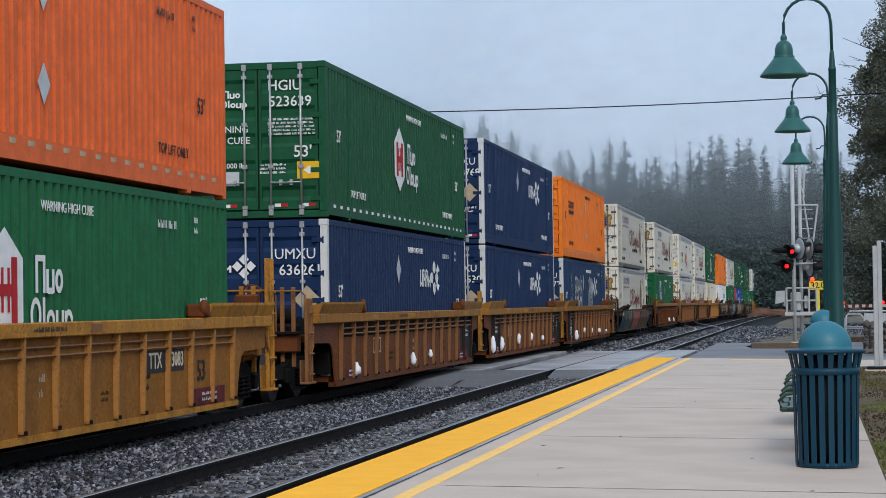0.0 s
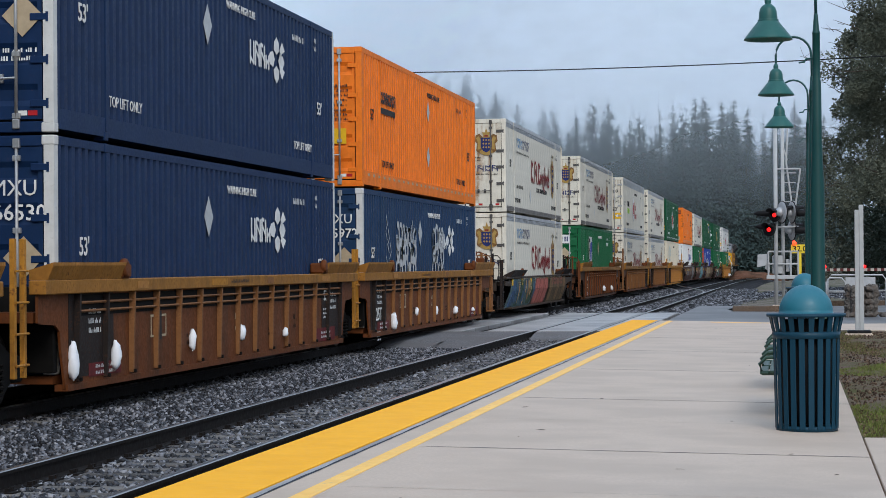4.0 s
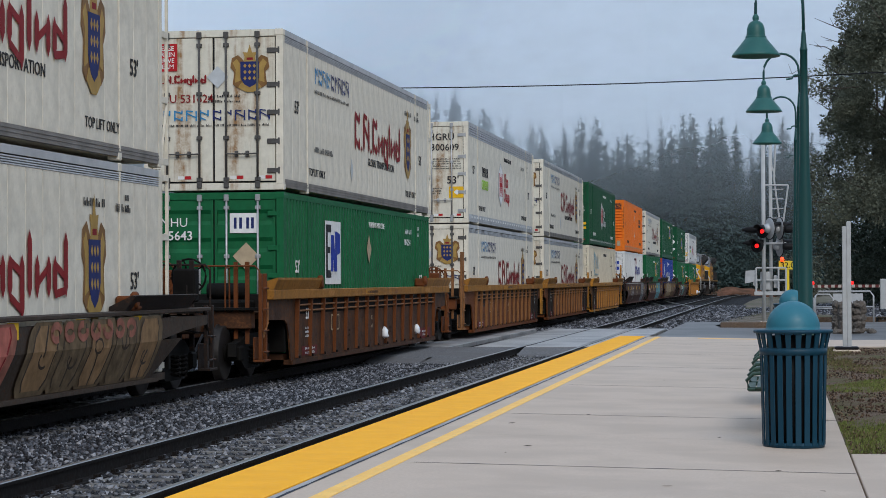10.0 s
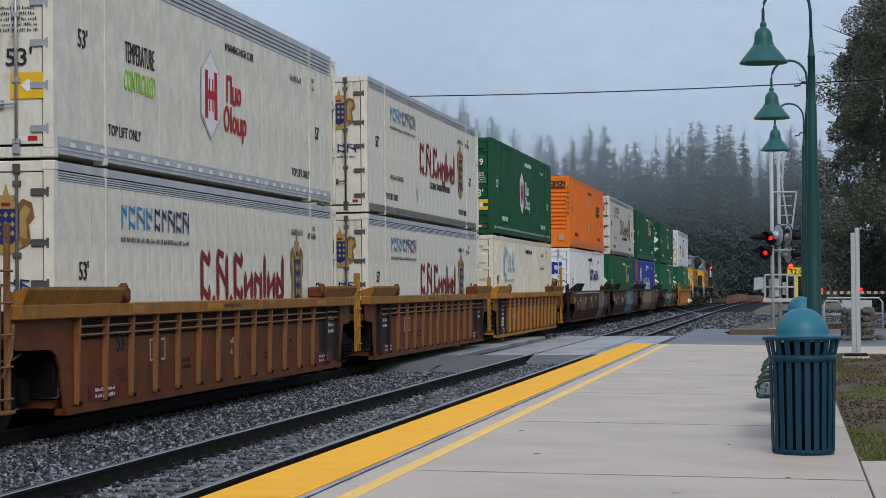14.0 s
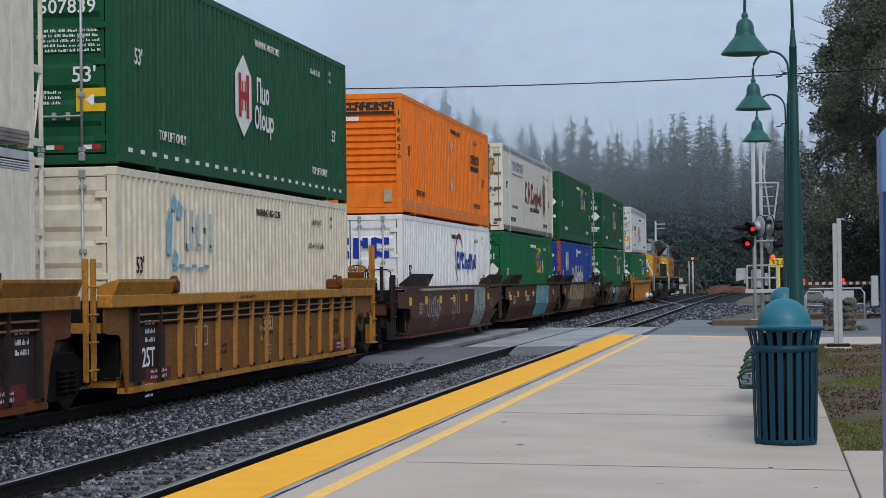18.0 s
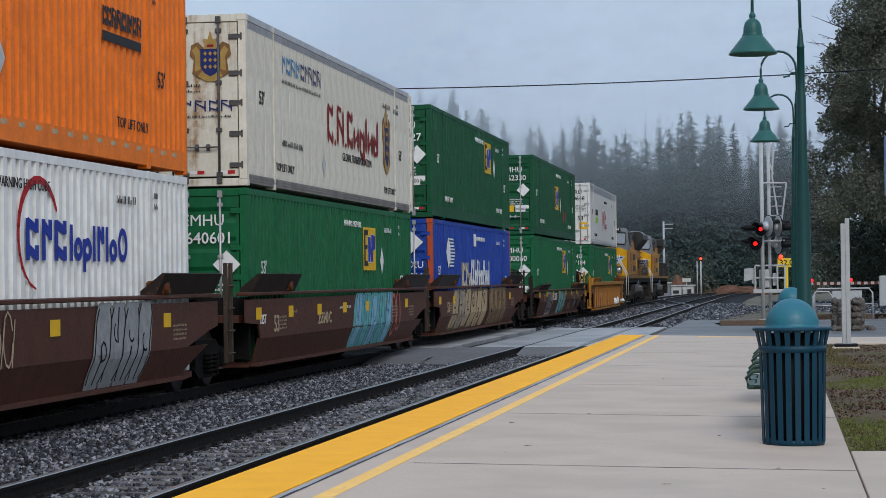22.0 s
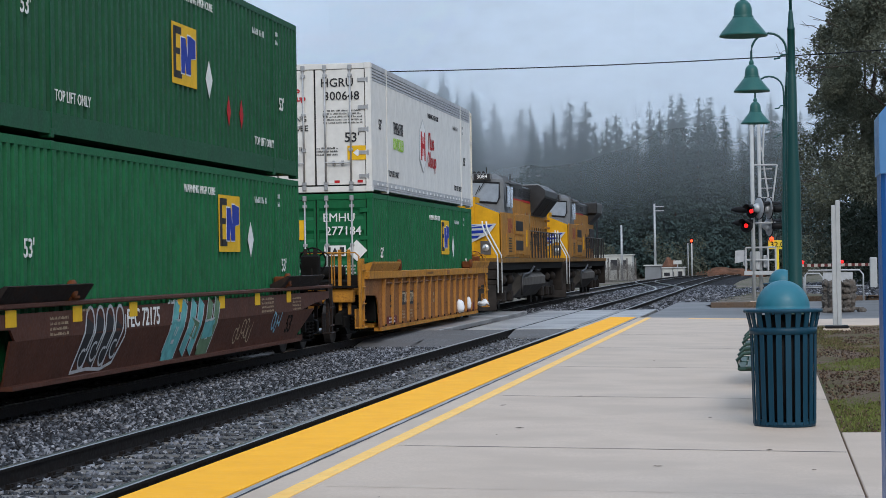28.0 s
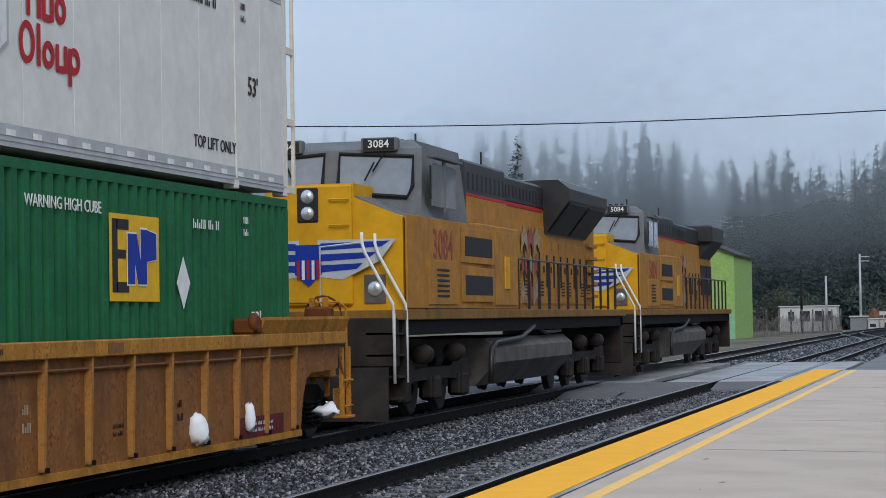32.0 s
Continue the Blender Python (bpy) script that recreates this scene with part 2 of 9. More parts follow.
M_YELLOWWORN = paint("worn yellow line paint", (1.0, 0.565, 0.14), 0.2, 0.5, (0.7, 0.5, 0.25), (0.42, 0.38, 0.32), rough=0.55)
M_SCORE = plain("faint damp score", (0.42, 0.352, 0.28), 0.8, 0, 0.25, 9.0)
M_SCRAP = plain("dark wet leaf", (0.06, 0.045, 0.03), 0.7, 0, 0.4, 9.0)
M_FILLER = plain("dark joint filler", (0.035, 0.04, 0.055), 0.8, 0, 0.4, 9.0)
M_RAIL = paint("dark rail steel", (0.014, 0.012, 0.0115), 0.3, 0.3, (0.016, 0.013, 0.011), (0.05, 0.025, 0.014), rough=0.6, gloss=0.08)
M_RAILTOP = plain("worn rail head", (0.30, 0.29, 0.285), 0.28, 0.85, 0.1)
M_PLANK = ground_mat("tarred timber", (0.02, 0.018, 0.017), (0.05, 0.045, 0.042), (0.03, 0.027, 0.026), (2.0, 20.0), 0.8, 0.4, 0.01)
M_TIE = ground_mat("old sleeper", (0.04, 0.037, 0.035), (0.11, 0.102, 0.096), (0.19, 0.178, 0.166), (2.0, 20.0), 0.85, 0.5, 0.01)

# earth reaches the horizon, dipping with the line and rising to the wooded hill
bm = bmesh.new()
xs = [-2600, -1200, -700, -420, -260, -170, -110, -70, -45, -30, -22, -14, -7, 0, 4, 9, 16, 26, 40, 60, 90, 140, 230, 400, 800, 2600]
ys = [-2600, -800, -200, -40, -10, 20, 45, 60, 80, 100, 130, 170, 210, 260, 310, 350, 400, 460, 540, 640, 800, 1100, 1600, 2600]


def land(x, y):
    z = -0.62 + bend(min(y, 330))[1]
    z += 0.0 if y < 330 else min(9, (y - 330) * 0.05)
    z += min(8, max(0, -x - 40) * 0.08) * min(1, max(0, (y - 120) / 200))
    z += min(25, max(0, x - 7) * 0.2) * min(1, max(0, (y - 60) / 60))
    return z


grid = [[bm.verts.new((x, y, land(x, y))) for x in xs] for y in ys]
for a, b in zip(grid, grid[1:]):
    for k in range(len(xs) - 1):
        bm.faces.new((a[k], a[k + 1], b[k + 1], b[k])).smooth = True
solid("ground", bm, M_EARTH, "brown gravelly earth with thin weeds beside the tracks", kind="structure")


def strip(bm, profile, y0, y1, step, cx):
    """A long body that follows the line: profile of (x, z) round the centre cx."""
    n = max(1, int((y1 - y0) / step))
    rings = []
    for i in range(n + 1):
        y = y0 + (y1 - y0) * i / n
        dx, dz = bend(y)
        rings.append([bm.verts.new((cx + dx + x, y, z + dz)) for x, z in profile])
    for a, b in zip(rings, rings[1:]):
        for k in range(len(profile) - 1):
            bm.faces.new((a[k], a[k + 1], b[k + 1], b[k]))


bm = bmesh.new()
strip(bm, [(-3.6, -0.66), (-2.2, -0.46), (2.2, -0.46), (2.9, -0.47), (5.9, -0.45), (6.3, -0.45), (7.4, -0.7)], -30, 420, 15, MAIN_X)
solid("ballast", bm, M_BALLAST, "crushed rock ballast under the two tracks, darkened as shade between stones", kind="structure")


def rail(cx, side, name):
    ob = tagged(new(name), "dark steel rail with a worn bright head", "rail", "rails", "structure")
    x = side * 0.7525
    bm = bmesh.new()
    strip(bm, [(x - 0.075, -0.40), (x - 0.07, -0.385), (x - 0.012, -0.37), (x - 0.012, -0.262), (x - 0.037, -0.255), (x - 0.037, -0.228),
               (x + 0.037, -0.228), (x + 0.037, -0.255), (x + 0.012, -0.262), (x + 0.012, -0.37), (x + 0.07, -0.385), (x + 0.075, -0.40)], -30, 420, 10, cx)
    part("web", bm, M_RAIL, ob)
    bm = bmesh.new()
    strip(bm, [(x - 0.036, -0.229), (x - 0.027, -0.22), (x + 0.027, -0.22), (x + 0.036, -0.229)], -30, 420, 10, cx)
    part("head", bm, M_RAILTOP, ob, "bright worn rail head")


for cx in (NEAR_X, MAIN_X):
    for side in (-1, 1):
        rail(cx, side, "rail")

# platform, which falls gently away from the track
FALL = -0.0178
EDGE_X = -3.855


def deck(x):
    return FALL * (x - 0.55)


def sheet(bm, x0, x1, y0, y1, lift, thick, slope=True):
    z = lambda x: (deck(x) if slope else 0) + lift  # noqa: E731
    v = [bm.verts.new(p) for p in ((x0, y0, z(x0) - thick), (x1, y0, z(x1) - thick), (x1, y1, z(x1) - thick), (x0, y1, z(x0) - thick),
                                   (x0, y0, z(x0)), (x1, y0, z(x1)), (x1, y1, z(x1)), (x0, y1, z(x0)))]
    for q in ((3, 2, 1, 0), (4, 5, 6, 7), (0, 1, 5, 4), (1, 2, 6, 5), (2, 3, 7, 6), (3, 0, 4, 7)):
        bm.faces.new([v[i] for i in q])


platform = tagged(new("platform"), "pale damp concrete station platform with sawn joints", "platform", kind="structure")
JOINTS = [-14.0, -8.0, -2.0, 4.2, 10.25, 16.25, 22.3, 28.4, 34.5, 40.5, 46.5, 52.2]
for a, b in zip(JOINTS, JOINTS[1:]):
    bm = bmesh.new()
    sheet(bm, EDGE_X + 1.015, 0.545, a + 0.008, b - 0.008, 0, 0.8)
    part("slab", bm, M_CONCRETE, platform)
bm = bmesh.new()
sheet(bm, EDGE_X + 0.02, 0.54, -14, 52.1, -0.02, 0.78)
part("slab_bed", bm, M_FILLER, platform)
bm = bmesh.new()
sheet(bm, EDGE_X + 0.605, EDGE_X + 0.66, -14, 52.2, 0, 0.5)
part("edge_band", bm, M_PANEL, platform, "grey concrete band behind the yellow strip")
bm = bmesh.new()
sheet(bm, EDGE_X + 0.68, EDGE_X + 1.013, -14, 52.2, 0, 0.5)
part("edge_band", bm, M_CONCRETE, platform)
# crumbled filler in the joint beside the strip
bm = bmesh.new()
low, high = [], []
for i in range(331):
    y = -14 + 0.2 * i
    a, b = EDGE_X + 0.658 + 0.012 * noise.noise((y * 1.7, 0, 0)), EDGE_X + 0.68 + 0.016 * noise.noise((y * 2.3, 4, 0))
    low.append(bm.verts.new((a, y, deck(a) + 0.002)))
    high.append(bm.verts.new((b, y, deck(b) + 0.002)))
for i in range(330):
    bm.faces.new((low[i], high[i], high[i + 1], low[i + 1]))
part("joint_filler", bm, M_FILLER, platform, "dark crumbling joint filler")
bm = bmesh.new()
sheet(bm, EDGE_X + 0.866, EDGE_X + 0.988, -14, 52.0, 0.004, 0.02)
part("yellow_line", bm, M_YELLOWWORN, platform, "narrow worn yellow painted line")
bm = bmesh.new()
sheet(bm, EDGE_X, EDGE_X + 0.603, -14, 52.2, 0.008, 0.6)
part("warning_strip", bm, M_YELLOW, platform, "bright yellow tactile edge strip")

# sawn joints, dark with damp
for y, w in [(j, 0.03) for j in JOINTS[1:-1]] + [(j + d, 0.014) for j in JOINTS[:-1] for d in (3.02,)]:
    bm = bmesh.new()
    low, high = [], []
    for i in range(41):
        x = EDGE_X + 1.07 + (0.54 - EDGE_X - 1.07) * i / 40
        c = 0.006 * noise.noise((x * 1.5, y, 0))
        q = w * (0.35 + 0.25 * noise.noise((x * 4, y, 7)))
        low.append(bm.verts.new((x, y + c - q, deck(x) + 0.0025)))
        high.append(bm.verts.new((x, y + c + q, deck(x) + 0.0025)))
    for i in range(40):
        bm.faces.new((low[i], low[i + 1], high[i + 1], high[i]))
    part("sawn_joint", bm, M_FILLER if w > 0.02 else M_SCORE, platform, "dark damp sawn joint")
# dropped leaves and flecks of dirt
rngd = random.Random(44)
for k in range(14):
    bm = bmesh.new()
    a = rngd.random() * math.tau
    r = rngd.uniform(0.012, 0.03)
    x, y = rngd.uniform(-2.7, 0.4), rngd.uniform(12.5, 34)
    vs = [bm.verts.new((x + r * math.cos(a + t) * q, y + r * math.sin(a + t) * q, deck(x) + 0.004 + 0.004 * (t > 2))) for t, q in ((0, 1.6), (1.2, 0.6), (2.3, 0.7), (3.1, 1.5), (4.2, 0.6), (5.3, 0.7))]
    bm.faces.new(vs)
    part("fallen_leaf", bm, M_SCRAP, platform, "dark fallen leaf")

# white stripe across the platform's end
bm = bmesh.new()
sheet(bm, -1.95, 0.3, 51.2, 51.5, 0.004, 0.02)
part("end_line", bm, M_YELLOWWORN, platform, "worn yellow painted line")

# road that crosses the tracks beyond the platform
bm = bmesh.new()
rx = [(-60, -0.24), (MAIN_X - 2.3, -0.225), (NEAR_X + 2.05, -0.225), (-3.2, -0.03), (0.5, -0.06), (12, 0.0), (60, 0.6)]
v = [[bm.verts.new((x, y, z)) for x, z in rx] for y in (52.3, 75.0)]
for k in range(len(rx) - 1):
    if k != 1:
        bm.faces.new((v[0][k], v[0][k + 1], v[1][k + 1], v[1][k]))
f = [bm.verts.new(p) for p in ((MAIN_X + 2.2, 47.0, -0.30), (NEAR_X - 1.75, 54.0, -0.235), (NEAR_X - 1.75, 75.0, -0.235), (MAIN_X + 2.2, 75.0, -0.235))]
bm.faces.new(f)
solid("road", bm, M_ASPHALT, "wet grey asphalt road that crosses the tracks", kind="structure")
crossing = tagged(new("crossing_panels"), "grey concrete crossing panels between and beside the rails", "crossing panels", kind="structure")


def panel_(bm):
    slab(bm, 0, 1, 0, 2.42, -0.12, 0, 0.012)


for cx in (NEAR_X, MAIN_X):
    for k in range(8):
        y = 53.6 + k * 2.45
        for x0, x1 in ((-1.9, -0.82), (-0.66, 0.66), (0.82, 1.85)):
            part("panel", shared("xpanel", "panel", panel_, M_PANEL), M_PANEL, crossing, at=pose(cx + x0, y, -0.222) @ Matrix.Diagonal((x1 - x0, 1, 1, 1)))

# gravel ramps and dark timber planks that lead up to the panels
M_RAMP = ground_mat("pale packed gravel", (0.10, 0.10, 0.105), (0.20, 0.20, 0.205), (0.14, 0.135, 0.135), (1.2, 18.0), 0.9, 0.5, 0.02)
bm = bmesh.new()
for x0, x1 in ((MAIN_X - 4.5, MAIN_X - 0.86), (MAIN_X - 0.66, MAIN_X + 0.66), (MAIN_X + 0.86, NEAR_X - 0.86), (NEAR_X - 0.66, NEAR_X + 0.66), (NEAR_X + 0.86, EDGE_X - 0.06)):
    start = 50.5 if x1 - x0 < 2 else 47.5
    if abs(x0 - MAIN_X - 0.86) < 0.1:
        start = 46.0
    n = 12
    near = [bm.verts.new((x0 + (x1 - x0) * i / n, start + 0.7 * noise.noise((x0 + i * 0.5, 2.0, 0.0)), -0.50)) for i in range(n + 1)]
    mid = [bm.verts.new((x0 + (x1 - x0) * i / n, start + 2.6, -0.275 + 0.015 * noise.noise((i, x0, 5.0)))) for i in range(n + 1)]
    far = [bm.verts.new((x0 + (x1 - x0) * i / n, 53.64, -0.235)) for i in range(n + 1)]
    for a, b in ((near, mid), (mid, far)):
        for i in range(n):
            bm.faces.new((a[i], a[i + 1], b[i + 1], b[i])).smooth = True
solid("gravel_ramp", bm, M_RAMP, "pale packed gravel leading up to the crossing", kind="structure")
planks = tagged(new("crossing_planks"), "dark tarred timber planks beside the rail", "crossing planks", kind="structure")
for k in range(4):
    bm = bmesh.new()
    slab(bm, NEAR_X + 0.84 + k * 0.22, NEAR_X + 1.05 + k * 0.22, 50.2, 53.55, -0.42, -0.226 - 0.004 * (k % 2), 0.012)
    part("plank", bm, M_PLANK, planks)

# sleepers, each its own piece where the camera can tell them apart
def tie_(bm):
    slab(bm, -1.3, 1.3, -0.115, 0.115, -0.2, 0, 0.012)


rng = random.Random(21)
for cx, kind in ((NEAR_X, "near"), (MAIN_X, "main")):
    track = tagged(new("sleepers"), "weathered wooden sleepers bedded in ballast", "sleepers", kind="structure")
    y = 11.0
    while y < 53:
        part("sleeper", shared("tie", "sleeper", tie_, M_TIE), M_TIE, track, at=pose(cx + rng.uniform(-0.04, 0.04), y + rng.uniform(-0.03, 0.03), -0.394, 0, 0, rng.uniform(-1, 1)))
        y += 0.53
    bm = bmesh.new()
    y = 76.0
    while y < 150:
        slab(bm, cx - 1.3, cx + 1.3, y - 0.115, y + 0.115, -0.6, -0.40)
        y += 0.53
    tagged(part("far_sleepers", bm, M_TIE, track), kind="stuff")
    bm = bmesh.new()
    y = 11.0
    while y < 53:
        for s in (-1, 1):
            slab(bm, cx + s * 0.7525 - 0.17, cx + s * 0.7525 + 0.17, y - 0.09, y + 0.09, -0.4, -0.382)
            for d in (-0.1, 0.1):
                slab(bm, cx + s * 0.7525 + d - 0.02, cx + s * 0.7525 + d + 0.02, y - 0.06, y - 0.02, -0.385, -0.35)
                slab(bm, cx + s * 0.7525 + d - 0.02, cx + s * 0.7525 + d + 0.02, y + 0.02, y + 0.06, -0.385, -0.35)
        y += 0.53
    tagged(part("rail_fastenings", bm, M_RAIL, track, "dark tie plates and spikes"), kind="stuff")


def stones(name, label, n, area, size, mat, seed, level):
    """Loose broken stones as real lumps: area of (x0, x1, y0, y1)."""
    r = np.random.RandomState(seed)
    base = np.array([(1, 0, 0), (-1, 0, 0), (0, 1, 0), (0, -1, 0), (0, 0, 1), (0, 0, -1)], float)
    tri = np.array([(0, 2, 4), (2, 1, 4), (1, 3, 4), (3, 0, 4), (2, 0, 5), (1, 2, 5), (3, 1, 5), (0, 3, 5)])
    s = size * (0.55 + 0.9 * r.rand(n, 1, 1)) * (0.7 + 0.6 * r.rand(n, 1, 3))
    v = base[None] * s * (0.75 + 0.5 * r.rand(n, 6, 1))
    q = r.randn(n, 4)
    q /= np.linalg.norm(q, axis=1)[:, None]
    w, x, y, z = q.T
    rot = np.stack([1 - 2 * (y * y + z * z), 2 * (x * y - z * w), 2 * (x * z + y * w), 2 * (x * y + z * w), 1 - 2 * (x * x + z * z), 2 * (y * z - x * w), 2 * (x * z - y * w), 2 * (y * z + x * w), 1 - 2 * (x * x + y * y)], 1).reshape(n, 3, 3)
    v = np.einsum("nij,nkj->nki", rot, v)
    px = area[0] + (area[1] - area[0]) * r.rand(n)
    py = area[2] + (area[3] - area[2]) * r.rand(n) ** 1.25
    pz = np.array([level(a, b) for a, b in zip(px, py)]) + size * 0.25 * r.randn(n)
    v += np.stack([px, py, pz], 1)[:, None]
    f = (tri[None] + 6 * np.arange(n)[:, None, None]).reshape(-1, 3)
    me = bpy.data.meshes.new(name)
    me.vertices.add(6 * n)
    me.vertices.foreach_set("co", v.ravel())
    me.loops.add(24 * n)
    me.loops.foreach_set("vertex_index", f.ravel().astype(np.int32))
    me.polygons.add(8 * n)
    me.polygons.foreach_set("loop_start", np.arange(0, 24 * n, 3, dtype=np.int32))
    me.update(calc_edges=True)
    me.materials.append(mat)
    return tagged(new(name, me), label, "ballast stones", kind="stuff")


m, nt, p = nodes_of("broken grey stone")
g = nt.nodes.new("ShaderNodeNewGeometry")
# near-black end of the ramp adds to the shade between stones
cr = nt.nodes.new("ShaderNodeValToRGB")
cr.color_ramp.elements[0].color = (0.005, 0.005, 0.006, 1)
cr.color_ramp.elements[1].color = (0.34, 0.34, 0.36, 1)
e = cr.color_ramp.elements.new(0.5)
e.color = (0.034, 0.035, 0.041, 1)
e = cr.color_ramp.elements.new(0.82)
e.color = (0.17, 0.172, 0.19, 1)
nt.links.new(g.outputs["Random Per Island"], cr.inputs[0])
nt.links.new(cr.outputs[0], p.inputs["Base Color"])
p.inputs["Roughness"].default_value = 0.5
p.inputs["Specular IOR Level"].default_value = 0.25
M_STONE = m


def bed(x, y):
    d = min(abs(x - NEAR_X), abs(x - MAIN_X))
    if abs(x - NEAR_X) < 1.2 and abs((y - 11.0) / 0.53 - round((y - 11.0) / 0.53)) * 0.53 < 0.1 and (int(x * 31) + int(y * 37)) % 8 < 5:
        return -0.49  # the tops of the sleepers stay mostly bare
    return -0.45 + (0.034 if d < 1.25 else 0.03)


stones("ballast_stones", "angular grey ballast stones between the tracks", 84000, (-9.3, -4.1, 13.0, 54.0), 0.029, M_STONE, 1, bed)
stones("ballast_stones", "angular grey ballast stones beyond the crossing", 21000, (-9.2, -2.4, 75.5, 150.0), 0.06, M_STONE, 2, bed)
stones("ballast_stones", "dark ballast stones under the train", 9000, (-12.5, -9.3, 14.0, 54.0), 0.04, M_STONE, 3, lambda x, y: -0.44)

# verge beside the platform: soil, thin grass, leaf litter
M_SOIL = ground_mat("dark leaf-strewn soil", (0.065, 0.046, 0.034), (0.19, 0.135, 0.098), (0.085, 0.085, 0.034), (1.3, 22.0), 0.9, 0.8, 0.03)
bm = bmesh.new()
n, mrows = 14, 34
vv = [[bm.verts.new((0.56 + 9.5 * (i / n) ** 1.5, 18.15 + 29 * j / mrows, -0.03 + 0.05 * noise.noise((i * 0.7, j * 0.5, 3)) * min(1, i))) for i in range(n + 1)] for j in range(mrows + 1)]
for a, b in zip(vv, vv[1:]):
    for k in range(n):
        bm.faces.new((a[k], a[k + 1], b[k + 1], b[k])).smooth = True
solid("verge", bm, M_SOIL, "dark soil verge with thin grass and leaf litter", kind="structure")
bm = bmesh.new()
slab(bm, 0.562, 10, -14, 18.14, -0.4, -0.004, 0.006)
slab(bm, 0.562, 12, 47.2, 52.2, -0.4, -0.02, 0.006)
solid("pavement", bm, M_CONCRETE, "pale concrete paving beside the platform", kind="structure")
M_LITTER, nt, p = nodes_of("leaf litter")
g = nt.nodes.new("ShaderNodeNewGeometry")
cr = nt.nodes.new("ShaderNodeValToRGB")
cr.color_ramp.elements[0].color = (0.03, 0.02, 0.014, 1)
cr.color_ramp.elements[1].color = (0.24, 0.17, 0.11, 1)
e = cr.color_ramp.elements.new(0.7)
e.color = (0.10, 0.06, 0.04, 1)
nt.links.new(g.outputs["Random Per Island"], cr.inputs[0])
nt.links.new(cr.outputs[0], p.inputs["Base Color"])
p.inputs["Roughness"].default_value = 0.8
p.inputs["Specular IOR Level"].default_value = 0.1
stones("leaf_litter", "brown leaf litter and small stones on the verge", 16000, (0.58, 4.8, 18.2, 46), 0.013, M_LITTER, 5, lambda x, y: -0.022)


def blades(name, label, n, area, h, mat, seed):
    r = np.random.RandomState(seed)
    verts, faces = [], []
    for i in range(n):
        x, y = area[0] + (area[1] - area[0]) * r.rand(), area[2] + (area[3] - area[2]) * r.rand()
        if noise.noise((x * 0.8, y * 0.35, 1.0)) < -0.02:
            continue
        a, s = r.rand() * math.tau, h * (0.4 + r.rand())
        dx, dy = math.cos(a) * 0.012, math.sin(a) * 0.012
        lx, ly = r.randn(2) * s * 0.5
        k = len(verts)
        verts += [(x - dx, y - dy, -0.04), (x + dx, y + dy, -0.04), (x + lx, y + ly, s - 0.03)]
        faces.append((k, k + 1, k + 2))
    me = bpy.data.meshes.new(name)
    me.from_pydata(verts, [], faces)
    me.materials.append(mat)
    tagged(new(name, me), label, "grass", kind="stuff")


M_GRASS = ground_mat("short winter grass", (0.06, 0.075, 0.025), (0.14, 0.15, 0.05), (0.17, 0.13, 0.07), (2.0, 12.0), 0.8, 0.1, 0.01)
M_MOSS = ground_mat("bright moss and young grass", (0.09, 0.12, 0.03), (0.2, 0.23, 0.06), (0.14, 0.16, 0.05), (2.0, 12.0), 0.8, 0.1, 0.01)
blades("grass", "bright young grass along the platform edge", 14000, (0.57, 1.5, 18.3, 32.0), 0.03, M_MOSS, 9)
blades("grass", "patchy short grass on the verge", 36000, (0.57, 4.8, 18.3, 46.0), 0.035, M_GRASS, 8)

# ---- platform things ----
M_TEAL = paint("teal powder coat", (0.004, 0.04, 0.07), 0.1, 0.02, rough=0.4, gloss=0.22)
M_TEALDOME = paint("teal dome", (0.010, 0.135, 0.185), 0.1, 0.0, rough=0.45, gloss=0.5)
M_GREENPOLE = paint("green lamp post paint", (0.005, 0.052, 0.05), 0.1, 0.02, rough=0.4, gloss=0.3)
M_GREENSHADE = paint("green lamp shade paint", (0.011, 0.10, 0.09), 0.1, 0.02, rough=0.4, gloss=0.4)
M_BLACK = plain("black metal", (0.012, 0.012, 0.013), 0.5)
M_GALV = plain("dull galvanised steel", (0.42, 0.43, 0.44), 0.5, 0.4, 0.12)
M_WHITEP = plain("off-white paint", (0.42, 0.43, 0.43), 0.55, 0.0, 0.08)


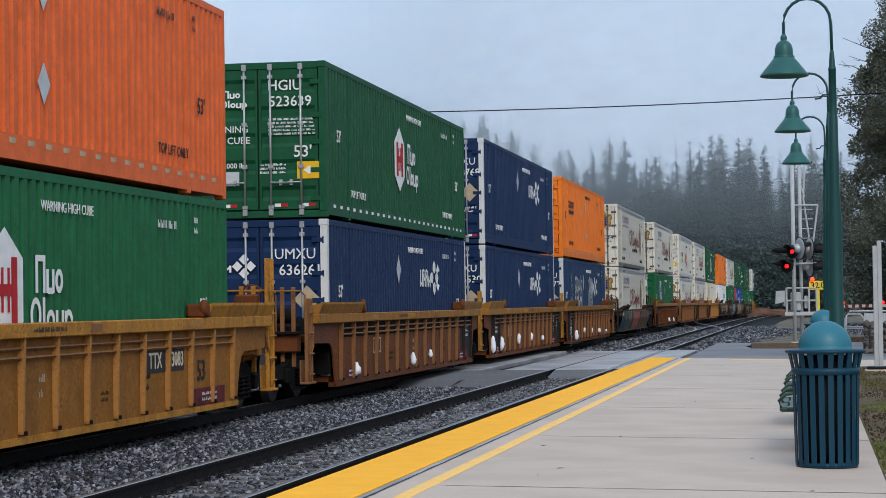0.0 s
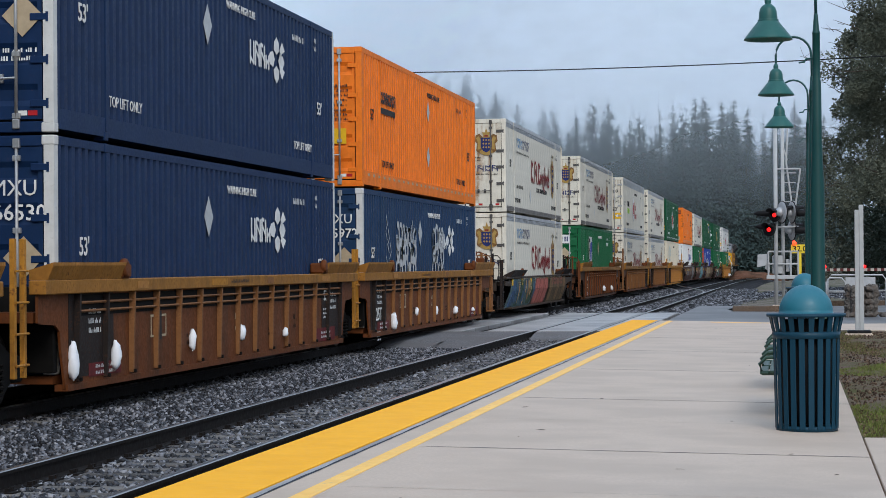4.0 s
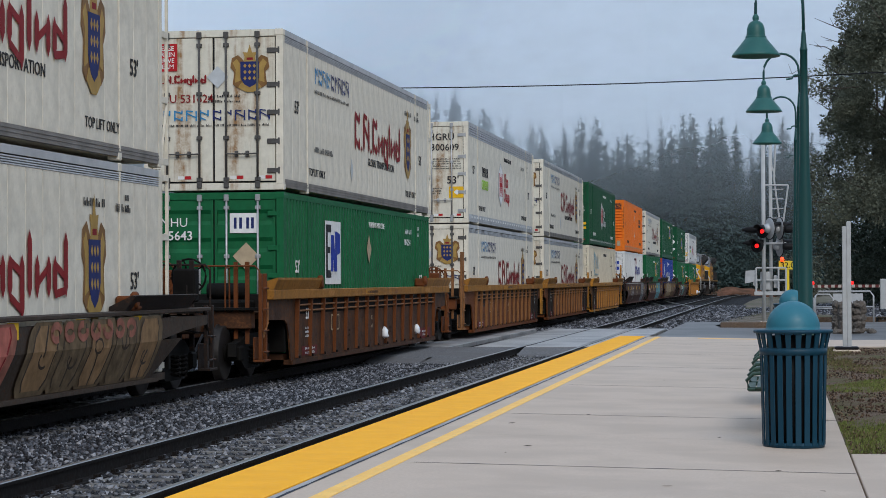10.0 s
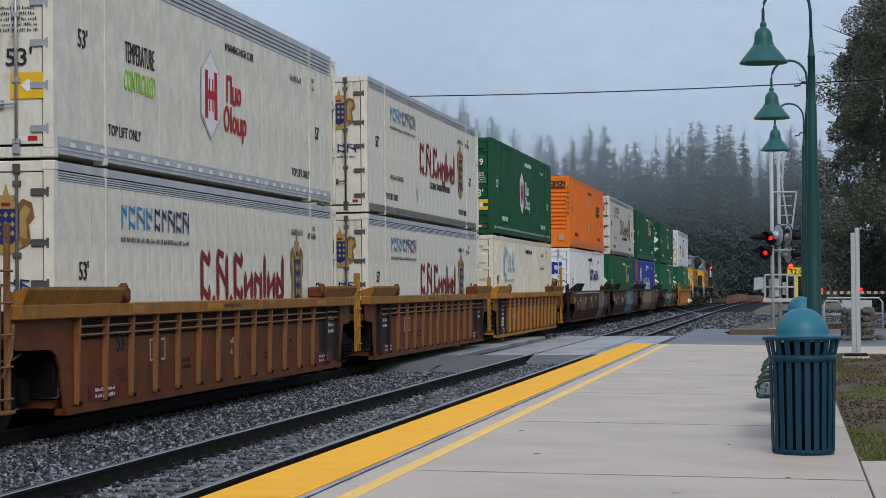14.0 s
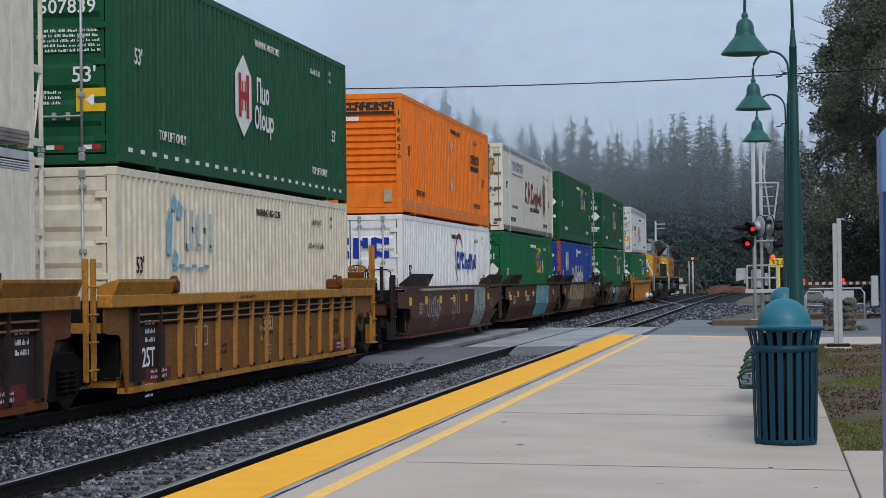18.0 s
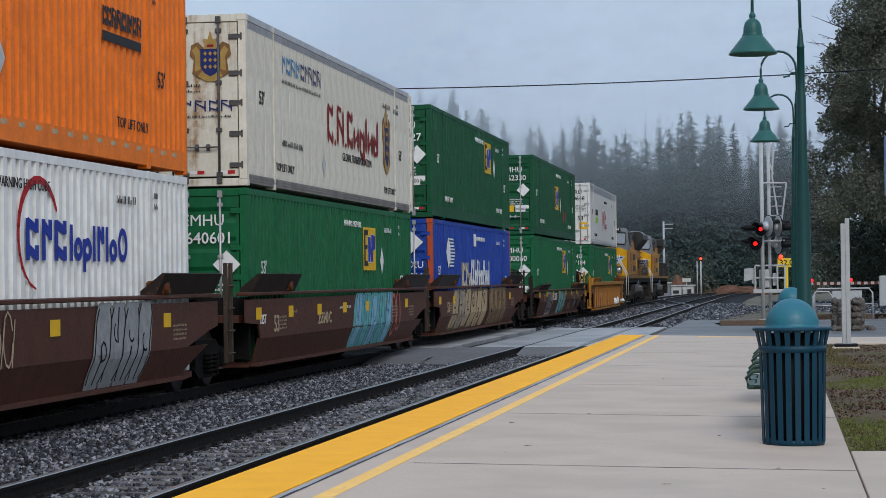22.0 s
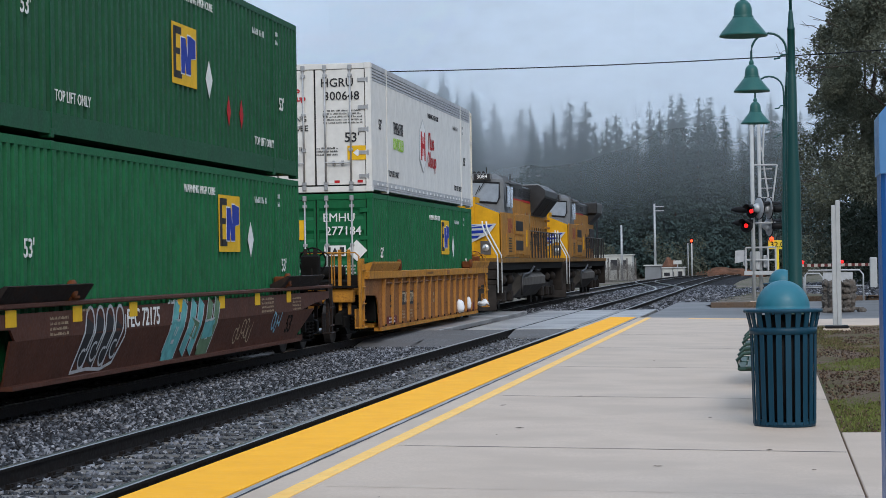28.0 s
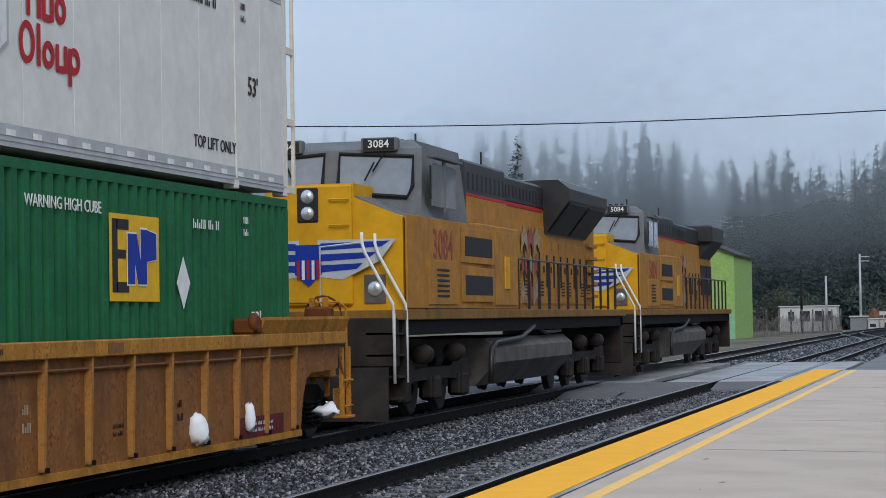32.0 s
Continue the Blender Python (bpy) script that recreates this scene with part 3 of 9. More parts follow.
def bin_with_dome(at):
    ob = thing("litter_bin", "teal slatted steel litter bin with a domed lid", "litter bin", "platform bins", at=at)
    r0, r1, h = 0.255, 0.275, 0.98

    def slats(bm):
        slab(bm, -0.025, 0.025, -0.005, 0.005, 0.02, 0.8, 0.003)
    for k in range(22):
        a = k * math.tau / 22
        part("slat", shared("bin_slat", "slat", slats, M_TEAL), M_TEAL, ob, at=pose(0.262 * math.cos(a), 0.262 * math.sin(a), 0, 0, 0, math.degrees(a) + 90) @ pose(0, 0, 0, 1.2, 0, 0))
    bm = bmesh.new()
    spun(bm, [(0.24, 0.02), (0.255, 0.0), (0.262, 0.0), (0.262, 0.045), (0.24, 0.045)], 32)
    part("base_ring", bm, M_TEAL, ob)
    bm = bmesh.new()
    spun(bm, [(0.272, 0.79), (0.288, 0.79), (0.29, 0.85), (0.274, 0.85)], 32)
    part("band", bm, M_TEAL, ob)

    def flare(bm):
        prism(bm, [(-0.02, 0.84), (0.02, 0.84), (0.026, 0.985), (-0.026, 0.985)], -0.005, 0.005, "y")
    for k in range(22):
        a = k * math.tau / 22
        part("upper_slat", shared("bin_flare", "upper_slat", flare, M_TEAL), M_TEAL, ob, at=pose(0, 0, 0, 0, 0, math.degrees(a) + 90) @ pose(0, -0.295, 0) @ pose(0, 0, 0.9, 12, 0, 0) @ pose(0, 0, -0.9))
    bm = bmesh.new()
    spun(bm, [(0.30, 0.975), (0.335, 0.975), (0.34, 0.99), (0.335, 1.002), (0.3, 1.005)], 40)
    part("rim", bm, M_TEAL, ob)
    bm = bmesh.new()
    spun(bm, [(0.3, 0.99), (0.262, 1.0)] + [(0.232 * math.cos(a) + 0.0, 1.005 + 0.245 * math.sin(a)) for a in [i * math.pi / 24 for i in range(0, 13)]][:-1] + [(0.0, 1.25)], 40)
    part("dome_lid", bm, M_TEALDOME, ob, "smooth blue-green domed lid")
    bm = bmesh.new()
    spun(bm, [(0.21, 0.06), (0.225, 0.95), (0.215, 0.95), (0.2, 0.07)], 24)
    part("liner", bm, M_BLACK, ob, "black plastic liner")
    return ob


bin_a = bin_with_dome(pose(0.10, 18.75, deck(0.1)))
bin_b = copy_thing(bin_a, pose(0.19, 38.6, deck(0.19), 0, 0, 20))


def lamp_post(at):
    ob = thing("lamp_post", "dark green steel lamp post with a hooked arm and bell shade", "lamp post", "platform lamps", at=at)
    bm = bmesh.new()
    spun(bm, [(0.19, 0), (0.19, 0.04), (0.14, 0.08), (0.12, 0.5), (0.1, 0.56), (0.097, 2.45), (0.078, 2.85), (0.07, 3.1), (0.064, 3.92), (0.054, 3.96), (0.051, 4.58), (0.056, 4.585), (0.054, 4.6), (0.045, 4.63), (0.03, 4.82), (0.024, 4.86)], 20)
    part("pole", bm, M_GREENPOLE, ob)
    bm = bmesh.new()
    pts = [(0, 0, 4.84), (-0.005, 0, 5.2)]
    pts += [(-0.33 + 0.32 * math.cos(a), 0, 5.25 + 0.33 * math.sin(a)) for a in [i * math.pi / 10 for i in range(11)]]
    pts += [(-0.65, 0, 5.1), (-0.65, 0, 5.02)]
    tube(bm, pts, 0.022, 10)
    part("arm", bm, M_GREENPOLE, ob)
    shade = bmesh.new()
    prof = [(0.022, 5.1), (0.03, 5.09), (0.046, 5.06), (0.046, 5.03), (0.036, 5.01), (0.07, 4.995), (0.105, 4.955), (0.124, 4.89), (0.128, 4.81), (0.128, 4.797), (0.129, 4.795), (0.143, 4.793), (0.144, 4.79), (0.144, 4.772), (0.144, 4.768), (0.147, 4.764), (0.152, 4.758), (0.323, 4.545), (0.325, 4.54), (0.336, 4.517), (0.326, 4.512), (0.135, 4.745), (0.0, 4.76)]
    spun(shade, prof, 28, (-0.65, 0, 0))
    part("shade", shade, M_GREENSHADE, ob, "bell-shaped green metal shade")
    bm = bmesh.new()
    tube(bm, [(-0.05, 0, 4.25), (-0.14, 0, 4.24), (-0.16, 0, 4.2), (-0.24, 0, 4.19)], 0.014, 6)
    part("bracket", bm, M_GREENPOLE, ob)
    return ob


lamp = lamp_post(pose(0.33, 30, deck(0.33)))
for y in (40.0, 49.5):
    copy_thing(lamp, pose(0.36, y, deck(0.36)))


# ---- benches ----
M_BENCH = paint("dark green bench paint", (0.02, 0.055, 0.035), 0.1, 0.05, rough=0.4, gloss=0.5)


def bench(at):
    ob = thing("bench", "dark green steel slatted bench with curved arms", "bench", "platform benches", at=at)

    def slat(bm):
        slab(bm, -0.035, 0.035, 0.05, 2.35, -0.012, 0.012, 0.006)
    for k in range(6):
        part("seat_slat", shared("seat_slat", "seat_slat", slat, M_BENCH), M_BENCH, ob, at=pose(-0.36 + k * 0.085, 0, 0.45 - 0.012 * abs(k - 2.5)))
    for k in range(5):
        part("back_slat", shared("seat_slat", "seat_slat", slat, M_BENCH), M_BENCH, ob, at=pose(0.12 + k * 0.025, 0, 0.55 + k * 0.085, 0, -75, 0))
    for y in (0.1, 1.2, 2.3):
        bm = bmesh.new()
        tube(bm, [(-0.38, y, 0.43), (-0.4, y, 0.5), (-0.34, y, 0.56), (-0.1, y, 0.585), (0.12, y, 0.57)], 0.017, 8)
        part("arm", bm, M_BENCH, ob)
        bm = bmesh.new()
        tube(bm, [(-0.1, y, 0.42), (-0.06, y, 0.2), (-0.05, y, 0.0)], 0.025, 8)
        tube(bm, [(0.22, y, 0.95), (0.12, y, 0.5), (0.06, y, 0.3), (0.1, y, 0.0)], 0.025, 8)
        tube(bm, [(-0.38, y, 0.42), (0.1, y, 0.42)], 0.022, 8)
        part("leg_frame", bm, M_BENCH, ob)
    return ob


first = bench(pose(0.08, 20.0, deck(0.0)))
copy_thing(first, pose(0.08, 24.2, deck(0.0)))

# ---- sign posts and the information post ----
M_BLUEP = paint("blue sign paint", (0.012, 0.10, 0.32), 0.15, 0.03, rough=0.35, gloss=0.5)
M_BLUEP2 = paint("pale blue sign paint", (0.06, 0.20, 0.42), 0.15, 0.03, rough=0.35, gloss=0.5)
M_SIGNY = plain("yellow sign sheet", (0.75, 0.55, 0.03), 0.45, 0, 0.06)
M_REDLAMP = glow("lit red signal lamp", (1.0, 0.012, 0.012), 1.5)
M_ORANGELAMP = glow("lit orange-red signal lamp", (1.0, 0.05, 0.012), 2.6)
M_DULLRED = plain("red lamp housing", (0.35, 0.02, 0.02), 0.4)
M_STRIPE = plain("white gate sheeting", (0.42, 0.38, 0.34), 0.5, 0, 0.2)
M_STRIPERED = plain("faded red gate sheeting", (0.11, 0.03, 0.028), 0.5, 0, 0.25)
M_TIMBER = ground_mat("weathered timber", (0.09, 0.06, 0.04), (0.17, 0.12, 0.085), (0.12, 0.09, 0.07), (1.2, 12.0), 0.85, 0.4, 0.01)

post = thing("info_post", "blue information post with a paler cap", "sign post", at=pose(0.776, 11.0, -0.004))
bm = bmesh.new()
slab(bm, -0.228, 0.27, -0.22, 0.22, 0, 1.93, 0.02)
part("column", bm, M_BLUEP, post)
bm = bmesh.new()
prism(bm, [(-0.235, 1.86), (0.3, 1.86), (0.3, 2.2), (-0.2, 2.19), (-0.235, 2.15)], -0.24, 0.24, "y")
part("cap", bm, M_BLUEP2, post, "paler blue cap")
bm = bmesh.new()
slab(bm, -0.06, -0.02, -0.206, -0.2, 1.25, 1.75)
part("notice", bm, M_WHITEP, post)

pole = thing("sign_pole", "plain pale grey square steel post on a footing", "post", at=pose(1.3, 44.3, -0.02))
bm = bmesh.new()
slab(bm, -0.075, 0.01, -0.06, 0.06, 0.06, 2.52, 0.01)
slab(bm, 0.012, 0.1, -0.06, 0.06, 0.06, 2.62, 0.01)
part("channel", bm, M_WHITEP, pole)
bm = bmesh.new()
slab(bm, -0.24, 0.24, -0.24, 0.24, 0.03, 0.09, 0.02)
part("base_plate", bm, M_BLACK, pole, "dark base plate")
bm = bmesh.new()
slab(bm, -0.27, 0.27, -0.27, 0.27, -0.3, 0.03, 0.02)
part("footing", bm, M_CONCRETE, pole)

# ---- crossing signal ----
sig = thing("crossing_signal", "white crossing signal mast with lit red lamps and a gate mechanism", "railway signal", at=pose(-0.53, 68.0, -0.05))
bm = bmesh.new()
tube(bm, [(0, 0, 0), (0, 0, 5.95)], 0.062, 10)
part("mast", bm, M_WHITEP, sig)
bm = bmesh.new()
tube(bm, [(0.22, 0.3, 0.2), (0.22, 0.3, 5.85)], 0.055, 10)
part("rear_mast", bm, M_WHITEP, sig)
for a, b in (((0.39, 0.28, 5.78), (0.33, 0.28, 4.63)), ((0.22, 0.28, 5.75), (0.42, 0.28, 5.75)), ((0.33, 0.28, 4.63), (0.49, 0.28, 3.39)), ((0.0, 0.1, 4.43), (0.77, 0.28, 4.43)), ((0.77, 0.28, 4.43), (0.6, 0.28, 3.2)), ((0.22, 0.28, 5.2), (0.36, 0.28, 4.7))):
    bm = bmesh.new()
    tube(bm, [a, b], 0.028, 6)
    part("brace", bm, M_WHITEP, sig)
for k in range(5):
    bm = bmesh.new()
    tube(bm, [(0.22, 0.28, 3.1 + k * 0.3), (0.62, 0.28, 3.1 + k * 0.3)], 0.016, 6)
    part("rung", bm, M_WHITEP, sig)
bm = bmesh.new()
slab(bm, -0.13, 0.35, -0.13, 0.5, 0.0, 0.16, 0.02)
part("footing", bm, M_CONCRETE, sig)


def lamp_head(x, y, z, turn, lit):
    """A round signal lamp on a broad target; turn 0 looks at the platform."""
    bm = bmesh.new()
    r = 0.2 if lit else 0.34
    spun(bm, [(0.0, -0.02), (r, -0.02), (r + 0.015, 0.0), (r, 0.012), (0.0, 0.012)], 28, axis="y")
    h = part("target", bm, M_BLACK, sig, "round black target", at=pose(x, y, z, 0, 0, turn))
    bm = bmesh.new()
    spun(bm, [(0.0, 0.05), (r * 0.55, 0.045), (r * 0.93, 0.02), (r * 0.97, 0.014), (0.0, 0.014)], 28, axis="y")
    part("target_back", bm, M_GALV, h, "silver target back")
    bm = bmesh.new()
    spun(bm, [(0.165, -0.02), (0.145, -0.34), (0.135, -0.34), (0.15, -0.02)], 18, axis="y")
    for v in bm.verts:
        v.co.z += 0.03 - v.co.y * 0.12
        if v.co.y < -0.3 and v.co.z < 0.09:
            v.co.y += 0.28
    part("hood", bm, M_BLACK, h)
    bm = bmesh.new()
    spun(bm, [(0.0, -0.07), (0.04, -0.062), (0.066, -0.04), (0.07, -0.021), (0.0, -0.021)], 18, axis="y")
    part("lens", bm, M_REDLAMP if lit else M_DULLRED, h)
    bm = bmesh.new()
    spun(bm, [(0.15, 0.045), (0.16, 0.1), (0.1, 0.2), (0.0, 0.22)], 16, axis="y")
    part("housing", bm, M_GALV, h, "silver lamp housing")


lamp_head(-0.03, -0.3, 2.97, -30, True)
lamp_head(-0.2, -0.32, 2.52, -24, True)
lamp_head(0.2, -0.3, 3.06, 118, False)
lamp_head(0.5, -0.05, 3.06, 112, False)
lamp_head(0.5, 0.25, 2.52, 112, False)
for x0, x1, z in ((-0.55, 0.75, 3.07), (-0.5, 0.7, 2.6)):
    bm = bmesh.new()
    tube(bm, [(x0, 0, z), (x1, 0, z)], 0.035, 8)
    part("lamp_arm", bm, M_GALV, sig)
for x, z, k in ((0.92, 3.03, 1), (0.88, 2.5, 1), (-0.34, 3.03, -1), (-0.3, 2.62, -1)):
    bm = bmesh.new()
    spun(bm, [(0.1, -0.3 * k), (0.12, -0.2 * k), (0.09, 0.2 * k), (0.02, 0.34 * k)], 10, (x, -0.1, z), axis="x")
    part("side_hood", bm, M_BLACK, sig, "long black lamp hood")
bm = bmesh.new()
slab(bm, -0.12, 0.2, 0.1, 0.5, 1.13, 1.72, 0.03)
slab(bm, 0.3, 0.42, 0.15, 0.4, 1.2, 1.6, 0.02)
part("gate_mechanism", bm, M_WHITEP, sig, "white gate mechanism box")
for a, b in (((-0.24, 1.0), (-0.24, 1.84)), ((-0.24, 1.84), (0.68, 1.84)), ((0.68, 1.84), (0.68, 1.0)), ((0.45, 1.84), (0.45, 1.1)), ((-0.24, 1.45), (0.68, 1.45))):
    bm = bmesh.new()
    tube(bm, [(a[0], 0.05, a[1]), (b[0], 0.05, b[1])], 0.03, 6)
    part("frame_bar", bm, M_WHITEP, sig)
bm = bmesh.new()
slab(bm, -0.3, 0.95, -0.05, 0.0, 0.98, 1.1, 0.01)
part("gate_bracket", bm, M_WHITEP, sig)
bm = bmesh.new()
prism(bm, [(-0.59, 1.35), (-0.28, 1.42), (-0.28, 1.77), (-0.57, 1.75)], 0.1, 0.2, "y")
part("counterweight", bm, M_GALV, sig, "grey counterweight plate")
bm = bmesh.new()
prism(bm, [(-0.34, 1.3), (-0.2, 1.2), (-0.2, 1.5), (-0.3, 1.6)], 0.12, 0.2, "y")
part("counterweight_arm", bm, M_WHITEP, sig)

ms = thing("milepost_sign", "small yellow distance sign on a yellow post", "sign", at=pose(0.265, 90.0, -0.3))
bm = bmesh.new()
slab(bm, -0.36, 0.37, -0.02, 0.0, 2.12, 2.48, 0.01)
part("sign_plate", bm, M_SIGNY, ms)
tagged(part("lettering", lettering("32.0", 0.24, M_BLACK), M_BLACK, ms, at=pose(0.0, -0.026, 2.3)), kind="stuff")
bm = bmesh.new()
slab(bm, -0.05, 0.07, 0.0, 0.08, 0.0, 2.15, 0.01)
part("post", bm, M_SIGNY, ms)
bm = bmesh.new()
spun(bm, [(0.0, -0.06), (0.08, -0.05), (0.09, 0.0), (0.0, 0.1)], 14, (-0.22, -0.1, 2.55), axis="y")
part("red_lamp", bm, M_ORANGELAMP, ms, "lit red lamp above the sign")

# ---- lowered gate arm, railing, stone pillar, kerb ----
arm = thing("gate_arm", "lowered red and white striped crossing gate arm", "crossing gate", at=pose(0, 92.0, 1.12))
for k in range(22):
    bm = bmesh.new()
    slab(bm, 1.1 + k * 0.14, 1.1 + (k + 1) * 0.14, -0.02, 0.02, -0.06, 0.06)
    part("stripe", bm, M_STRIPE if k % 2 else M_STRIPERED, arm)
for x in (1.1, 1.31, 2.95):
    bm = bmesh.new()
    spun(bm, [(0.0, -0.07), (0.06, -0.06), (0.075, 0.0), (0.06, 0.06), (0.0, 0.07)], 12, (x, 0, 0.135), axis="y")
    part("arm_lamp", bm, M_REDLAMP, arm)
bm = bmesh.new()
slab(bm, 4.1, 4.4, -0.1, 0.2, -1.1, 0.3, 0.03)
part("gate_post", bm, M_WHITEP, arm)

rail_ob = thing("steel_railing", "looped grey steel railing beside the road", "railing", at=pose(0, 74.6, -0.05))
for x0, x1, z1 in ((1.1, 1.75, 0.95), (1.15, 3.1, 1.05)):
    bm = bmesh.new()
    tube(bm, [(x0, 0, 0), (x0, 0, z1 - 0.15), (x0 + 0.12, 0, z1), (x1 - 0.12, 0, z1), (x1, 0, z1 - 0.15), (x1, 0, 0)], 0.03, 8)
    tube(bm, [(x0, 0, z1 * 0.5), (x1, 0, z1 * 0.5)], 0.022, 8)
    part("loop", bm, M_GALV, rail_ob)
bm = bmesh.new()
slab(bm, 1.75, 2.75, -0.01, 0.01, 0.55, 0.98)
part("panel", bm, M_GALV, rail_ob)

M_ROCK = ground_mat("rough grey boulder", (0.06, 0.055, 0.05), (0.17, 0.155, 0.14), (0.11, 0.09, 0.075), (3.0, 14.0), 0.85, 0.6, 0.03)
M_MORTAR = plain("dark mortar", (0.07, 0.065, 0.06), 0.9)
pil = thing("stone_pillar", "squat pillar of rough grey boulders", "stone pillar", at=pose(1.83, 60.0, -0.05))
bm = bmesh.new()
slab(bm, -0.32, 0.32, -0.32, 0.32, 0, 0.78, 0.05)
part("core", bm, M_MORTAR, pil)


def boulder(bm):
    bmesh.ops.create_icosphere(bm, subdivisions=2, radius=1.0)
    for v in bm.verts:
        v.co *= 0.85 + 0.35 * noise.noise(v.co * 1.3 + Vector((4, 2, 1)))


rng = random.Random(9)
for row in range(5):
    for k in range(12):
        a = k / 12 * math.tau
        q = max(abs(math.cos(a)), abs(math.sin(a)))
        part("boulder", shared("boulder", "boulder", boulder, M_ROCK), M_ROCK, pil,
             at=pose(0.34 * math.cos(a) / q, 0.34 * math.sin(a) / q, 0.08 + row * 0.17, rng.uniform(0, 360), rng.uniform(0, 360), 0) @ Matrix.Diagonal((rng.uniform(0.13, 0.19), rng.uniform(0.11, 0.16), rng.uniform(0.08, 0.115), 1)))
for k in range(14):
    part("boulder", shared("boulder", "boulder", boulder, M_ROCK), M_ROCK, pil, at=pose(rng.uniform(-0.45, 0.75), rng.uniform(-0.7, -0.3), 0.06, rng.uniform(0, 360), 0, 0) @ Matrix.Diagonal((rng.uniform(0.08, 0.16), 0.1, 0.07, 1)))

kerb = tagged(new("kerb"), "low brown timber kerb along the road", "kerb", kind="structure")
for x0, x1, y in ((-1.85, 0.2, 66.5), (0.3, 3.2, 75.3), (3.3, 12, 75.6)):
    bm = bmesh.new()
    slab(bm, x0, x1, y, y + 0.22, -0.2, 0.12, 0.015)
    part("kerb_timber", bm, M_TIMBER, kerb)
bm = bmesh.new()
vv = [bm.verts.new(p) for p in ((-1.8, 66.7, 0.06), (0.3, 66.7, 0.06), (0.3, 75.4, 0.1), (12, 75.6, 0.1), (14, 130, 1.2), (-1.0, 130, -0.3), (-3.2, 90, -0.42), (-2.6, 74, -0.2))]
bm.faces.new(vv)
solid("gravel_patch", bm, M_EARTH, "bare gravelly ground beyond the road", kind="structure")
stones("rubble", "scattered pale rubble stones on bare ground", 10000, (-3.6, 5.0, 75.6, 122), 0.075, M_STONE, 11, lambda x, y: -0.28 + max(0, x + 2) * 0.06)

# ---- overhead wire ----
bm = bmesh.new()
pts = []
for i in range(41):
    x = -72 + 120 * i / 40
    pts.append((x, 82, 8.88 + 0.0013 * (x + 10.5) ** 2))
tube(bm, pts, 0.022, 5)
solid("overhead_wire", bm, M_BLACK, "black overhead cable slung across the sky", "cable")

# ---- yard beyond: shed, fence, cabins, poles, signal ----
M_LIME = paint("lime green shed paint", (0.30, 0.46, 0.13), 0.5, 0.2, (0.12, 0.16, 0.06))
M_LIME2 = paint("pale mint shed paint", (0.24, 0.46, 0.27), 0.3, 0.1, (0.12, 0.16, 0.06))
M_ROOF = plain("dark shed roof", (0.05, 0.05, 0.05), 0.7)
M_FENCE = ground_mat("silvered fence boards", (0.12, 0.114, 0.11), (0.25, 0.24, 0.23), (0.08, 0.075, 0.072), (1.6, 8.0), 0.9, 0.3, 0.01)
M_CABIN = plain("off-white cabin cladding", (0.5, 0.5, 0.47), 0.6, 0, 0.12, 1.0)
M_GREYSHED = plain("grey shed cladding", (0.2, 0.21, 0.22), 0.6, 0, 0.12, 1.0)
M_DARKPANE = plain("dark doorway", (0.03, 0.03, 0.035), 0.3)

shed = thing("shed", "tall lime green boarded shed with a faded mural", "shed", at=pose(-22.4, 176, -0.9))
bm = bmesh.new()
prism(bm, [(-3.2, 0), (3.0, 0), (3.0, 7.1), (0.2, 8.3), (-3.2, 8.3)], 0, 14, "y")
part("wall", bm, M_LIME, shed)
bm = bmesh.new()
prism(bm, [(0.1, 8.35), (3.25, 7.0), (3.25, 7.16), (0.1, 8.5)], -0.3, 14.3, "y")
slab(bm, -3.4, 0.12, -0.3, 14.3, 8.34, 8.5)
part("roof", bm, M_ROOF, shed, "dark overhanging roof")
bm = bmesh.new()
slab(bm, -3.15, 2.95, -0.03, 0.0, 0, 2.6)
part("lower_wall", bm, M_LIME2, shed, "pale mint lower wall")
for k, (x, h) in enumerate(((-1.6, 1.9), (0.2, 2.1), (1.9, 1.9))):
    plate_bm = bmesh.new()
    prism(plate_bm, [(x - 0.3, 0.1), (x, 0.9), (x + 0.35, 0.1), (x + 0.2, 1.2), (x + 0.6, h - 0.2), (x + 0.1, h - 0.4), (x - 0.1, h), (x - 0.2, 1.3), (x - 0.6, 1.0)], -0.05, -0.035, "y")
    part("mural_shape", plate_bm, plain("dark green mural paint", (0.04, 0.12, 0.05), 0.6), shed)

fence = thing("board_fence", "weathered silver-grey board fence", "fence", at=pose(0, 0, -0.9))


def board(bm):
    slab(bm, -0.09, 0.09, -0.015, 0.015, 0, 2.3)


rng = random.Random(14)
for k in range(150):
    f = k / 149
    x, y = -19.5 + 4.0 * f, 190 + 58 * f
    part("board", shared("fence_board", "board", board, M_FENCE), M_FENCE, fence, at=pose(x, y, 0, 0, rng.uniform(-1.5, 1.5), -84.5) @ Matrix.Diagonal((2.1, 1, rng.uniform(0.7, 0.97), 1)))
for k in range(9):
    f = k / 8
    bm = bmesh.new()
    slab(bm, -0.08, 0.08, -0.08, 0.08, 0, 2.6)
    part("post", bm, M_FENCE, fence, at=pose(-19.4 + 4.0 * f, 190 + 58 * f, 0))


def cabin(name, label, at, w, d, h, mat, doors):
    ob = thing(name, label, "cabin", at=at)
    bm = bmesh.new()
    slab(bm, 0, w, 0, d, 0, h, 0.03)
    part("wall", bm, mat, ob)
    bm = bmesh.new()
    slab(bm, -0.15, w + 0.15, -0.15, d + 0.15, h, h + 0.14, 0.03)
    part("roof", bm, M_CABIN, ob)
    for x, z, ww, hh in doors:
        bm = bmesh.new()
        slab(bm, x, x + ww, -0.03, 0.0, z, z + hh)
        part("doorway", bm, M_DARKPANE, ob)
    return ob


